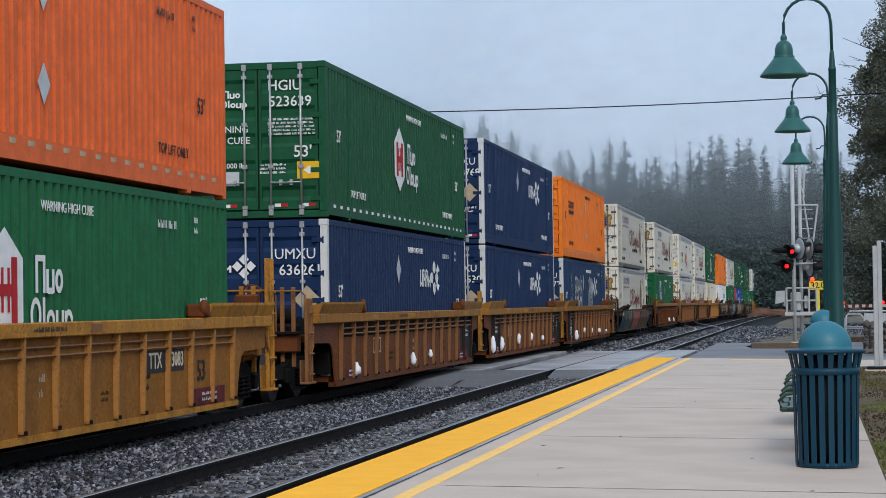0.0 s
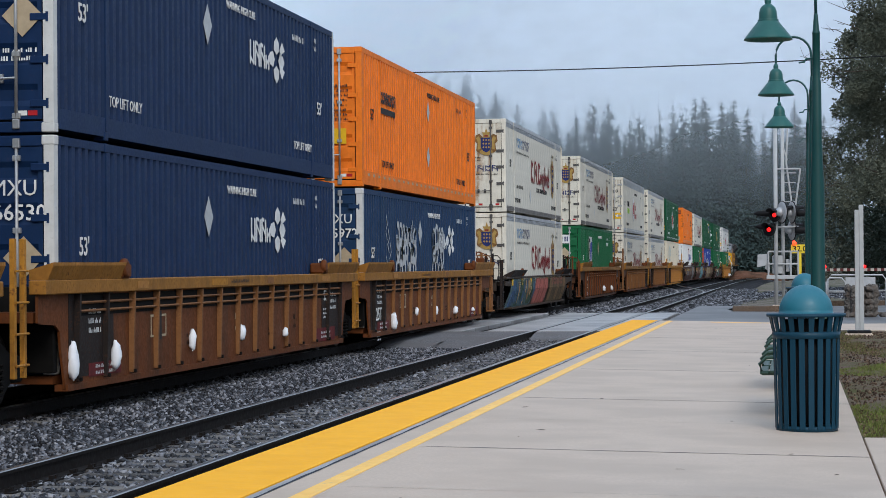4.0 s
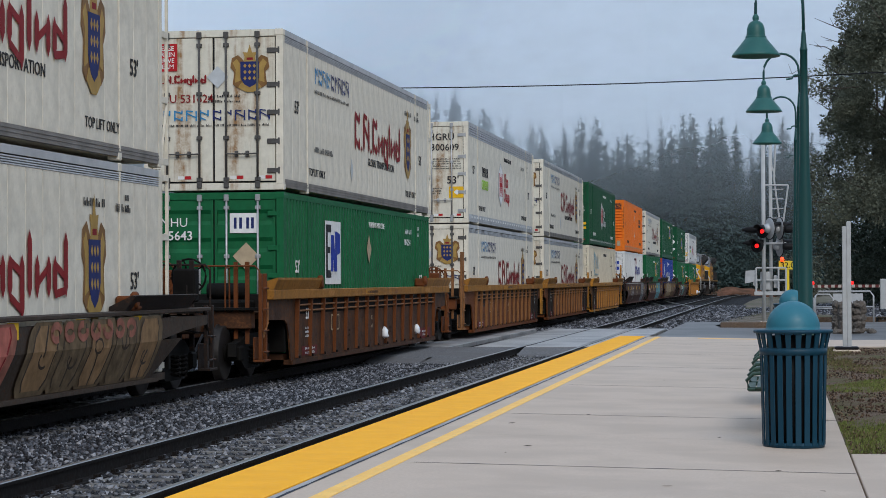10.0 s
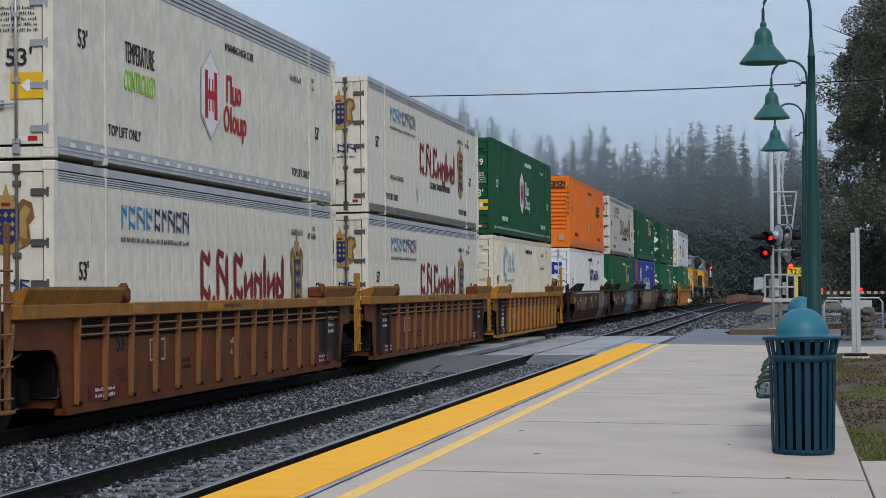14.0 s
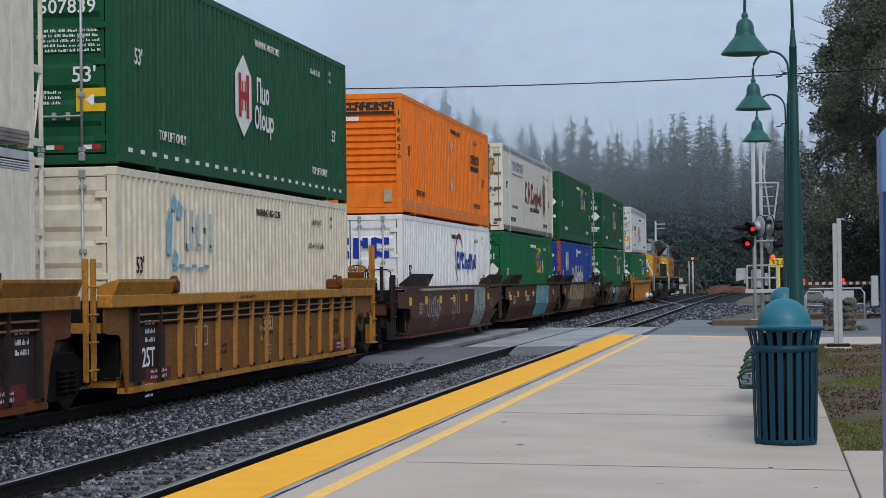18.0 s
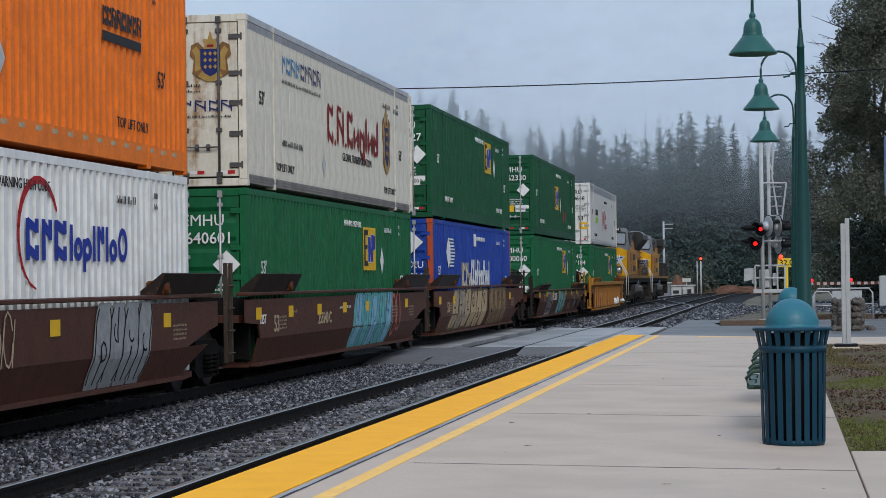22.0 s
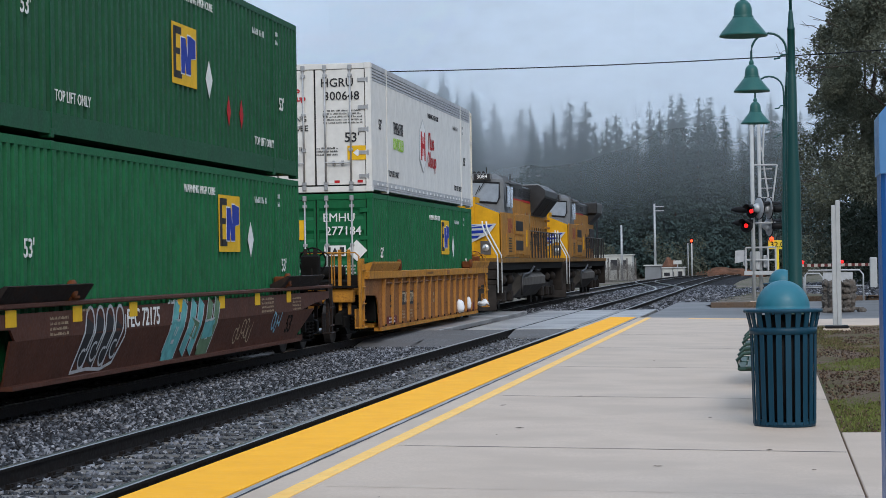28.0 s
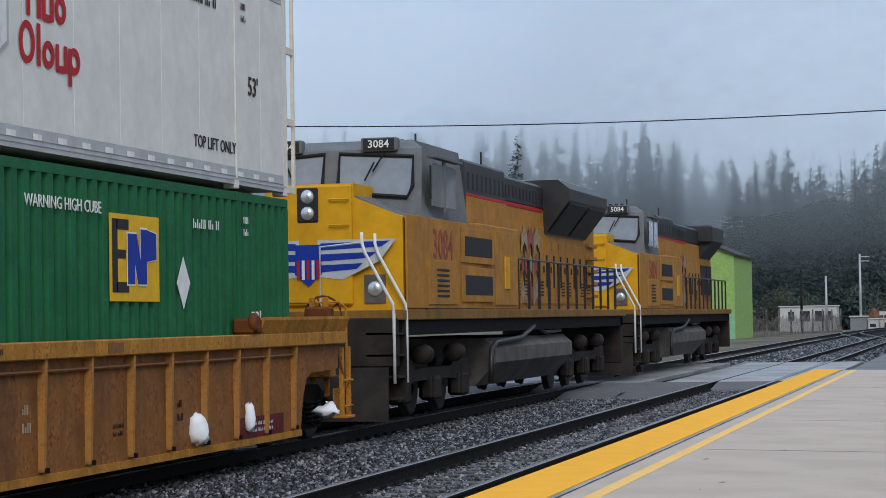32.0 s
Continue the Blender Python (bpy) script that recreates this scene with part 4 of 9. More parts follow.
cabin("site_cabin", "low off-white site cabin with dark doorways", pose(-23.5, 262, -1.2), 6.8, 4, 3.25, M_CABIN, ((1.0, 1.6, 0.7, 1.1), (2.4, 1.5, 1.2, 1.25), (4.2, 1.5, 1.1, 1.25), (5.7, 1.6, 0.6, 1.1)))
cabin("grey_shed", "small grey metal shed", pose(-14.75, 255, -1.1), 1.85, 2.6, 1.85, M_GREYSHED, ())
cabin("white_box_van", "white box trailer parked in the yard", pose(-13.05, 262, -1.1), 1.2, 3, 1.5, M_CABIN, ((0.2, 0.6, 0.7, 0.4),))
cabin("white_trailer", "white utility trailer parked in the yard", pose(-12.2, 266, -1.1), 1.65, 3, 1.5, M_CABIN, ((0.15, 0.5, 0.25, 0.6), (0.9, 0.5, 0.5, 0.6)))


def yard_pole(x, y, h, mat, arms):
    ob = thing("utility_pole", "slim utility pole standing in the yard", "pole", "yard poles", at=pose(x, y, land(x, y) - 0.2))
    bm = bmesh.new()
    tube(bm, [(0, 0, 0), (0, 0, h)], [0.17, 0.11], 8)
    part("shaft", bm, mat, ob)
    for z in arms:
        bm = bmesh.new()
        slab(bm, -0.1, 1.1, -0.06, 0.06, z, z + 0.12)
        part("crossarm", bm, mat, ob)


yard_pole(-13.56, 256, 9.2, M_GALV, (8.3, 8.8))
yard_pole(-20.4, 256, 7.5, M_BLACK, (5.8,))
yard_pole(-17.1, 250, 6.6, M_GALV, ())
yard_pole(-24.8, 232, 6.6, M_BLACK, ())

rs = thing("track_signal", "short trackside signal mast with a lit orange lamp", "railway signal", at=pose(-9.28, 257, -1.4))
bm = bmesh.new()
tube(bm, [(0, 0, 0), (0, 0, 4.8)], 0.09, 8)
part("mast", bm, M_WHITEP, rs)
bm = bmesh.new()
tube(bm, [(-0.45, 0.2, 0), (-0.45, 0.2, 4.8)], 0.06, 8)
part("rear_pole", bm, M_GALV, rs)
bm = bmesh.new()
slab(bm, -0.22, 0.22, -0.05, 0.05, 4.65, 5.4, 0.05)
part("target", bm, M_BLACK, rs)
bm = bmesh.new()
spun(bm, [(0.0, -0.2), (0.15, -0.17), (0.165, -0.05), (0.0, -0.05)], 14, (0, 0, 5.05), axis="y")
part("lens", bm, M_ORANGELAMP, rs, "lit orange-red lens")

ys = thing("yard_sign", "blank pale sign board on a thin post", "sign", at=pose(-11.2, 262, -1.2))
bm = bmesh.new()
slab(bm, -0.5, 0.5, -0.04, 0.0, 2.1, 2.55, 0.02)
part("sign_plate", bm, M_CABIN, ys)
bm = bmesh.new()
slab(bm, -0.05, 0.05, 0.0, 0.08, 0.0, 2.3, 0.01)
part("post", bm, M_GALV, ys)

# switch rails and stand between the tracks
sw = tagged(new("turnout"), "crossover rails between the two tracks", "turnout", kind="structure")
for d in (-0.75, 0.75):
    bm = bmesh.new()
    pts = []
    for i in range(17):
        f = i / 16
        y = 118 + 62 * f
        sm = f * f * (3 - 2 * f)
        pts.append((MAIN_X + (NEAR_X - MAIN_X) * (1 - sm) + d, y, -0.265))
    for a, b in zip(pts, pts[1:]):
        prism(bm, [(-0.04, 0), (0.04, 0), (0.04, 0.05), (-0.04, 0.05)], 0, 1, "y")
        for v in list(bm.verts)[-8:]:
            f = v.co.y
            v.co = Vector((a[0] + (b[0] - a[0]) * f + v.co.x, a[1] + (b[1] - a[1]) * f, a[2] + v.co.z))
    part("switch_rail", bm, M_RAILTOP, sw)
M_REDEARTH = ground_mat("red-brown earth", (0.12, 0.058, 0.038), (0.19, 0.10, 0.066), (0.085, 0.048, 0.032), (0.6, 6.0))
for at, size, label in ((pose(-6.2, 294, -1.4), (5.0, 3.0, 1.6), "low reddish bare earth bank at the foot of the woods"), (pose(-12.6, 272, -1.2), (1.5, 1.6, 2.7), "heaped brown earth behind the white trailers")):
    bank = thing("dirt_bank", label, "earth bank", at=at)
    bm = bmesh.new()
    bmesh.ops.create_icosphere(bm, subdivisions=4, radius=1.0)
    for v in bm.verts:
        q = v.co.copy()
        v.co = Vector((q.x * size[0], q.y * size[1], max(0, q.z) * size[2])) * (1 + 0.22 * noise.noise(q * 2.2) + 0.08 * noise.noise(q * 7))
    part("mound", bm, M_REDEARTH, bank)

# ---- woods and mist ----
# the blue of the distance haze is mixed into the needle colour
M_NEEDLE = ground_mat("haze-blue conifer needles", (0.030, 0.056, 0.057), (0.078, 0.112, 0.105), (0.048, 0.079, 0.074), (0.8, 3.0), 0.85, 0.2, 0.05, 0.15)
M_LEAF = ground_mat("dark evergreen leaves", (0.075, 0.085, 0.062), (0.165, 0.172, 0.128), (0.10, 0.112, 0.083), (0.5, 4.0), 0.85, 0.2, 0.05, 0.05)
M_BUSH = ground_mat("shade-dark shrub leaves", (0.022, 0.032, 0.024), (0.062, 0.078, 0.055), (0.034, 0.046, 0.032), (0.5, 4.0), 0.75, 0.2, 0.05, 0.2)
M_SCRUB = ground_mat("grey-green undergrowth leaves", (0.045, 0.056, 0.042), (0.115, 0.128, 0.09), (0.07, 0.07, 0.05), (0.35, 4.0), 0.75, 0.2, 0.05, 0.2)
M_BARK = ground_mat("grey-brown bark", (0.05, 0.04, 0.033), (0.1, 0.085, 0.07), (0.07, 0.06, 0.05), (1.0, 9.0), 0.9, 0.5, 0.03)


def conifer_sprays(rng, h, spread, n_whorl, tri, bare, verts, faces, ox=0.0, oy=0.0, oz=0.0, grain=1.0):
    for i in range(n_whorl * 9):
        f = bare + (1 - bare) * (1 - (1 - rng.random()) ** 0.62)
        z = h * (0.985 * f)
        reach = spread * ((1 - f) * 1.02 + 0.015) ** 0.86 * (0.62 + 0.45 * rng.random()) + 0.16
        a = rng.random() * math.tau
        droop = 0.12 - 0.55 * rng.random()
        side = Vector((-math.sin(a), math.cos(a), 0))
        out = Vector((math.cos(a), math.sin(a), droop))
        for j in range(tri):
            t0 = (j + rng.random()) / tri
            p = Vector((ox, oy, oz + z)) + out * reach * t0
            s = (0.35 + 0.4 * rng.random()) * (0.28 + reach * 0.15) * grain
            u = (side * rng.uniform(-1, 1) + out * rng.uniform(-0.2, 0.9) + Vector((0, 0, rng.uniform(-0.7, 0.5)))).normalized() * s
            w = (side * rng.uniform(-1, 1) + out * rng.uniform(-0.5, 0.5) + Vector((0, 0, rng.uniform(-1.2, 0.3)))).normalized() * s * 0.85
            n0 = len(verts)
            verts += [tuple(p - u * 0.5), tuple(p + u), tuple(p + w)]
            faces.append((n0, n0 + 1, n0 + 2))


def crown_mesh(verts, faces, mat):
    me = bpy.data.meshes.new("crown")
    me.from_pydata(verts, [], faces)
    me.materials.append(mat)
    return me


def conifer_mesh(seed, h, spread, n_whorl, tri, bare=0.1):
    """The crown of a conifer: drooping sprays of needles in uneven whorls."""
    verts, faces = [], []
    conifer_sprays(random.Random(seed), h, spread, n_whorl, tri, bare, verts, faces, grain=0.68)
    return crown_mesh(verts, faces, M_NEEDLE)


def conifer(me, h, at):
    ob = thing("conifer", "tall dark green conifer in hillside mist", "tree", "woods beyond the tracks", at=at)

    def trunk(bm):
        tube(bm, [(0, 0, -2.0), (0.03, 0.02, h * 0.35), (0, 0, h * 0.96)], [0.02 * h ** 0.85, 0.014 * h ** 0.85, 0.03], 7)
    part("trunk", shared(("trunk", h), "trunk", trunk, M_BARK), M_BARK, ob)
    part("crown", me, M_NEEDLE, ob)
    return ob


KINDS = [(conifer_mesh(s, h, sp, nw, 15), h) for s, h, sp, nw in ((1, 25, 4.9, 112), (2, 28, 4.5, 120), (3, 22, 4.7, 104), (4, 30, 4.6, 124), (5, 19, 4.2, 96), (6, 26, 4.0, 112))]


def slope_x(u, y):
    return u * y


rng = random.Random(7)
for i in range(150):
    me, h = KINDS[rng.randrange(6)]
    u = -0.345 + 0.36 * (i + rng.random()) / 150
    y = 292 + rng.random() * 62
    if u < -0.15 and rng.random() < 0.4:
        continue
    x = slope_x(u, y)
    want = (23.5 + 5.5 * noise.noise((u * 38, 0.3, 0)) + rng.uniform(-3, 2) + 5 * min(0.1, max(0, -u - 0.075)) / 0.1) * y / 315
    conifer(me, h, pose(x, y, land(x, y) - 0.3, rng.uniform(-1.5, 1.5), rng.uniform(-1.5, 1.5), rng.uniform(0, 360)) @ Matrix.Scale(max(0.55, (want - land(x, y)) / h), 4))

verts, faces = [], []
for i in range(150):
    u = -0.37 + 0.40 * (i + rng.random()) / 150
    y = 360 + rng.random() * 130
    if u < -0.15 and rng.random() < 0.5:
        continue
    x = u * y
    h = (23 + 8 * min(0.1, max(0, -u - 0.1)) / 0.1) * y / 320 + rng.uniform(-4, 3)
    conifer_sprays(rng, max(8, h - land(x, y) * 0.75), 4.6, 30, 3, 0.06, verts, faces, x, y, land(x, y), 1.5)
tagged(new("far_woods", crown_mesh(verts, faces, M_NEEDLE)), "dense dark conifer woods on the misty hillside", "woods", kind="stuff")


def leaf_clumps(seed, centre_list, n, size, mat):
    """Many small leaves gathered in uneven clumps."""
    r = random.Random(seed)
    v, f = [], []
    for cx, cy, cz, rad in centre_list:
        for k in range(n):
            d = Vector((r.gauss(0, 1), r.gauss(0, 1), r.gauss(0, 0.8))).normalized() * rad * (0.35 + 0.65 * r.random() ** 0.5)
            p = Vector((cx, cy, cz)) + d
            s = size * (0.5 + r.random())
            a = Vector((r.uniform(-1, 1), r.uniform(-1, 1), r.uniform(-1, 1))).normalized() * s
            b = Vector((r.uniform(-1, 1), r.uniform(-1, 1), r.uniform(-1, 0.4))).normalized() * s
            q = len(v)
            v += [tuple(p), tuple(p + a), tuple(p + a * 0.5 + b), tuple(p + b * 0.8)]
            f.append((q, q + 1, q + 2, q + 3))
    return crown_mesh(v, f, mat)


def broad_tree(at, h, spread, seed, n=46, leaf=0.16, per=150, low=0.12):
    r = random.Random(seed)
    ob = thing("evergreen_tree", "large dark evergreen oak with a ragged crown", "tree", "trees by the crossing", at=at)
    bm = bmesh.new()
    tube(bm, [(0, 0, -0.4), (0.1, 0.05, h * 0.3), (0.0, 0.2, h * 0.62)], [0.32, 0.24, 0.1], 9)
    part("trunk", bm, M_BARK, ob)
    cl = []
    for k in range(n):
        z = h * (low + (0.97 - low) * r.random())
        a = r.random() * math.tau
        w = spread * (0.45 + 0.6 * math.sin(math.pi * min(1, max(0, z / h)) ** 0.8))
        rr = w * r.random() ** 0.5
        cl.append((rr * math.cos(a), rr * math.sin(a), z, r.uniform(0.5, 1.15)))
    for k, c in enumerate(cl[::5]):
        bm = bmesh.new()
        tube(bm, [(0, 0.1, c[2] * 0.55), (c[0] * 0.5, c[1] * 0.5, c[2] * 0.85), (c[0], c[1], c[2])], [0.09, 0.06, 0.02], 6)
        part("limb", bm, M_BARK, ob)
    part("crown", leaf_clumps(seed, cl, per, leaf, M_LEAF), M_LEAF, ob)
    # bare twigs that reach out past the leaves
    bm = bmesh.new()
    for c in cl[::2]:
        out = Vector((c[0], c[1], 0))
        if out.length < spread * 0.45:
            continue
        out = out.normalized()
        p = Vector(c[:3])
        tip = p + out * r.uniform(1.0, 2.0) + Vector((r.uniform(-0.4, 0.4), r.uniform(-0.4, 0.4), r.uniform(-0.2, 0.9)))
        tube(bm, [p, (p + tip) / 2 + Vector((0, 0, r.uniform(-0.15, 0.15))), tip], [0.03, 0.02, 0.008], 4)
        for k in range(3):
            q = p.lerp(tip, r.uniform(0.35, 0.9))
            tube(bm, [q, q + Vector((r.uniform(-0.5, 0.5), r.uniform(-0.5, 0.5), r.uniform(0.0, 0.6)))], [0.014, 0.006], 4)
    tagged(part("twig_spray", bm, M_BARK, ob, "bare grey twigs"), kind="stuff")
    return ob


broad_tree(pose(6.6, 96, 0.2), 17, 4.7, 31, 185, 0.075, 1250, 0.24)
broad_tree(pose(11.5, 104, 0.8, 0, 0, 70), 19, 5.5, 32, 160, 0.13, 420, 0.2)
broad_tree(pose(5.2, 118, 0.5, 0, 0, 150), 15, 3.8, 33, 130, 0.13, 420, 0.02)

# dark shrubs, added to fill in the deep shade under the crowns
rngu = random.Random(23)
for i in range(13):
    x, y = 3.9 + 1.0 * i + rngu.uniform(-0.4, 0.4), 104 + rngu.uniform(-3, 10)
    cl = [(rngu.uniform(-1.2, 1.2), rngu.uniform(-0.8, 0.8), rngu.uniform(0.3, 4.6), rngu.uniform(0.6, 1.15)) for k in range(13)]
    ob = thing("shrub", "dark shrub filling in the shade under the trees", "bush", "shrubs under the trees", at=pose(x, y, land(x, y)))
    part("foliage", leaf_clumps(400 + i, cl, 260, 0.12, M_BUSH), M_BUSH, ob)
    bm = bmesh.new()
    tube(bm, [(0, 0, -0.5), (0, 0, 1.5)], [0.12, 0.05], 6)
    part("stem", bm, M_BARK, ob)

# low growth along the foot of the woods
rngb = random.Random(17)
for i in range(26):
    u = -0.33 + 0.34 * (i + rngb.random()) / 26
    y = 268 + rngb.random() * 24
    if u < -0.05 and u > -0.12:
        y += 10
    elif abs(u + 0.022) < 0.018:
        y += 34
    x = u * y
    cl = [(rngb.uniform(-3, 3), rngb.uniform(-2, 2), rngb.uniform(0.6, 4.6), rngb.uniform(1.2, 2.0)) for k in range(10)]
    ob = thing("broadleaf_bush", "rounded grey-green bush at the foot of the woods", "bush", "undergrowth", at=pose(x, y, land(x, y)))
    part("foliage", leaf_clumps(200 + i, cl, 300, 0.18, M_SCRUB), M_SCRUB, ob)
    bm = bmesh.new()
    tube(bm, [(0, 0, -0.5), (0, 0, 1.8)], [0.2, 0.08], 6)
    part("stem", bm, M_BARK, ob)

# mist: thin drifting sheets between the trees, lit by the sky
m, nt, p = nodes_of("hillside mist")
out = nt.nodes["Material Output"]
nt.nodes.remove(p)
geo = nt.nodes.new("ShaderNodeNewGeometry")
sep = nt.nodes.new("ShaderNodeSeparateXYZ")
nt.links.new(geo.outputs["Position"], sep.inputs[0])
ratio = nt.nodes.new("ShaderNodeMath")
ratio.operation = "DIVIDE"
nt.links.new(sep.outputs["X"], ratio.inputs[0])
nt.links.new(sep.outputs["Y"], ratio.inputs[1])
height = ramp(nt, sep.outputs["Z"], 6.0, 31.0, 0.0, 1.0)
west = ramp(nt, ratio.outputs[0], -0.05, -0.17, 0.0, 1.0)
cloud = noise_node(nt, coords(nt, (0.018, 0.018, 0.04), True), 1.0, 5, 0.5)


def calc(op, a, b):
    n = nt.nodes.new("ShaderNodeMath")
    n.operation = op
    n.use_clamp = True
    for k, v in ((0, a), (1, b)):
        if isinstance(v, float):
            n.inputs[k].default_value = v
        else:
            nt.links.new(v, n.inputs[k])
    return n.outputs[0]


dense = calc("MULTIPLY", height, calc("ADD", calc("MULTIPLY", west, 0.32), 0.25))
dense = calc("MULTIPLY", dense, ramp(nt, cloud, 0.3, 0.7, 0.55, 1.35))
dense = calc("MULTIPLY", calc("ADD", calc("MULTIPLY", dense, 0.95), calc("MULTIPLY", calc("ADD", calc("MULTIPLY", west, 0.05), 0.035), ramp(nt, sep.outputs["Z"], 1.0, 13.0, 0.0, 1.0))), ramp(nt, sep.outputs["Z"], 46.0, 66.0, 1.0, 0.0))
up = nt.nodes.new("ShaderNodeCombineXYZ")
up.inputs[0].default_value, up.inputs[1].default_value, up.inputs[2].default_value = 0.0, -0.25, 0.97
dif = nt.nodes.new("ShaderNodeBsdfDiffuse")
tra = nt.nodes.new("ShaderNodeBsdfTranslucent")
for n in (dif, tra):
    n.inputs["Color"].default_value = (0.74, 0.835, 0.94, 1)
    nt.links.new(up.outputs[0], n.inputs["Normal"])
add = nt.nodes.new("ShaderNodeAddShader")
nt.links.new(dif.outputs[0], add.inputs[0])
nt.links.new(tra.outputs[0], add.inputs[1])
clear = nt.nodes.new("ShaderNodeBsdfTransparent")
mx = nt.nodes.new("ShaderNodeMixShader")
nt.links.new(dense, mx.inputs[0])
nt.links.new(clear.outputs[0], mx.inputs[1])
nt.links.new(add.outputs[0], mx.inputs[2])
nt.links.new(mx.outputs[0], out.inputs["Surface"])
M_MIST = m
for k, y in enumerate((284, 322, 352, 400)):
    bm = bmesh.new()
    nx = 24
    row = []
    for z in (-4.0, 70.0):
        row.append([bm.verts.new((-190 + 260 * i / nx, y + 10 * math.sin(i * 0.7 + k * 2), z)) for i in range(nx + 1)])
    for i in range(nx):
        bm.faces.new((row[0][i], row[0][i + 1], row[1][i + 1], row[1][i])).smooth = True
    solid("mist", bm, M_MIST, "thin grey mist drifting over the hillside", "mist", kind="stuff")

# ---- the train ----
LONG, WIDE, HIGH = 16.154, 2.59, 2.908
HW = WIDE / 2
STARTS = [15.8, 38.9, 58.4, 77.3, 100.0, 123.85, 147.0, 166.75, 186.2, 209.2, 229.05, 248.5, 271.7, 295.5]
LOCOS = [315.4, 338.85]
RUN = (8.1152, 0.07189, -0.0025954, 0.00003469)


def gone(t):
    """Metres the train has rolled after t seconds."""
    return RUN[0] * t + RUN[1] * t ** 2 + RUN[2] * t ** 3 + RUN[3] * t ** 4


def rolling(start, t, length=LONG, dz=0.0):
    """The pose of a car whose near end stood at start."""
    y = start - gone(t)
    (xa, za), (xb, zb) = bend(y), bend(y + length)
    return pose(MAIN_X + xa, y, RAIL_Z + za + dz, math.degrees(math.atan2(zb - za, length)), 0, -math.degrees(math.atan2(xb - xa, length)))


TRAIN = []      # thing, start, height over the rail
WHEELS = []     # wheelset, its place on its car, radius

GREEN = paint("green container paint", (0.006, 0.118, 0.042), 0.5, 0.12, (0.006, 0.035, 0.014), rough=0.5, gloss=0.2)
GREENUP = paint("dark green container paint", (0.006, 0.080, 0.032), 0.5, 0.12, (0.005, 0.022, 0.012), rough=0.5, gloss=0.2)
NAVY = paint("navy container paint", (0.004, 0.022, 0.076), 0.5, 0.1, (0.012, 0.038, 0.09), rough=0.5, gloss=0.2)
NAVYOLD = paint("faded navy container paint", (0.010, 0.036, 0.095), 0.6, 0.1, (0.024, 0.055, 0.095), rough=0.5, gloss=0.2)
ORANGE = paint("orange container paint", (0.86, 0.20, 0.016), 0.4, 0.2, (0.36, 0.07, 0.01), rough=0.5, gloss=0.2)
ORANGERED = paint("red-orange container paint", (0.72, 0.135, 0.030), 0.4, 0.2, (0.3, 0.06, 0.015), rough=0.5, gloss=0.2)
WHITE = paint("white insulated skin", (0.72, 0.668, 0.56), 0.42, 0.12, (0.38, 0.31, 0.22))
CLEANWHITE = paint("clean white insulated skin", (0.68, 0.665, 0.63), 0.1, 0.03, (0.45, 0.42, 0.38))
STEELWHITE = paint("white steel paint", (0.76, 0.76, 0.74), 0.3, 0.08, (0.4, 0.36, 0.3))
CREAM = paint("cream container paint", (0.70, 0.64, 0.51), 0.4, 0.2, (0.4, 0.32, 0.22))
BLUE = paint("bright blue container paint", (0.009, 0.043, 0.29), 0.6, 0.12, (0.05, 0.13, 0.38), rough=0.5, gloss=0.2)
RUSTWHITE = stained("rust-stained door skin", (0.70, 0.665, 0.56))
REDPOST = paint("red-orange post paint", (0.45, 0.08, 0.03), 0.3, 0.2)
WHITEPOST = paint("white post paint", (0.62, 0.62, 0.6), 0.3, 0.2, (0.3, 0.25, 0.2))
M_ALU = plain("ribbed aluminium", (0.44, 0.45, 0.46), 0.5, 0.15, 0.15, 3.0)
M_ALUDIRTY = plain("road-stained aluminium", (0.21, 0.195, 0.18), 0.55, 0.1, 0.25, 2.0)
M_GASKET = plain("black door seal", (0.02, 0.02, 0.022), 0.7)
M_ROD = plain("galvanised lock rod", (0.40, 0.40, 0.40), 0.45, 0.6, 0.2)
M_DARKROD = plain("dark rusted lock rod", (0.10, 0.095, 0.09), 0.6, 0.4, 0.3)
P_WHITE = plain("white marking", (0.72, 0.72, 0.7), 0.6, 0, 0.1)
P_BLACK = plain("black marking", (0.03, 0.03, 0.032), 0.6, 0, 0.1)
P_RED = plain("red marking", (0.42, 0.02, 0.025), 0.55, 0, 0.12)
P_MAROON = plain("maroon marking", (0.22, 0.018, 0.02), 0.55, 0, 0.15)
P_NAVY = plain("navy marking", (0.02, 0.03, 0.12), 0.55, 0, 0.12)
P_CYAN = plain("light blue marking", (0.03, 0.22, 0.45), 0.55, 0, 0.12)
P_YELLOW = plain("yellow marking", (0.72, 0.42, 0.02), 0.55, 0, 0.1)
P_BROWNGOLD = plain("brown-gold marking", (0.20, 0.105, 0.04), 0.5, 0, 0.2)
P_GOLD = plain("gold marking", (0.36, 0.23, 0.07), 0.5, 0, 0.15)
P_BLUE = plain("royal blue marking", (0.015, 0.04, 0.30), 0.5, 0, 0.1)
P_LIME = plain("lime marking", (0.28, 0.5, 0.06), 0.55, 0, 0.1)
P_TAN = plain("faded tan placard", (0.42, 0.33, 0.22), 0.6, 0, 0.15)
P_SILVER = plain("silver placard", (0.5, 0.52, 0.53), 0.5, 0.2, 0.1)
P_TEAL = plain("teal spray paint", (0.12, 0.36, 0.36), 0.6, 0, 0.25)
P_TANSPRAY = plain("pale tan spray paint", (0.40, 0.285, 0.165), 0.6, 0, 0.2)
P_DULLSILVER = plain("dull silver spray paint", (0.27, 0.275, 0.275), 0.6, 0, 0.2)
P_OXIDE = plain("dull oxide red paint", (0.12, 0.02, 0.02), 0.6, 0, 0.3)
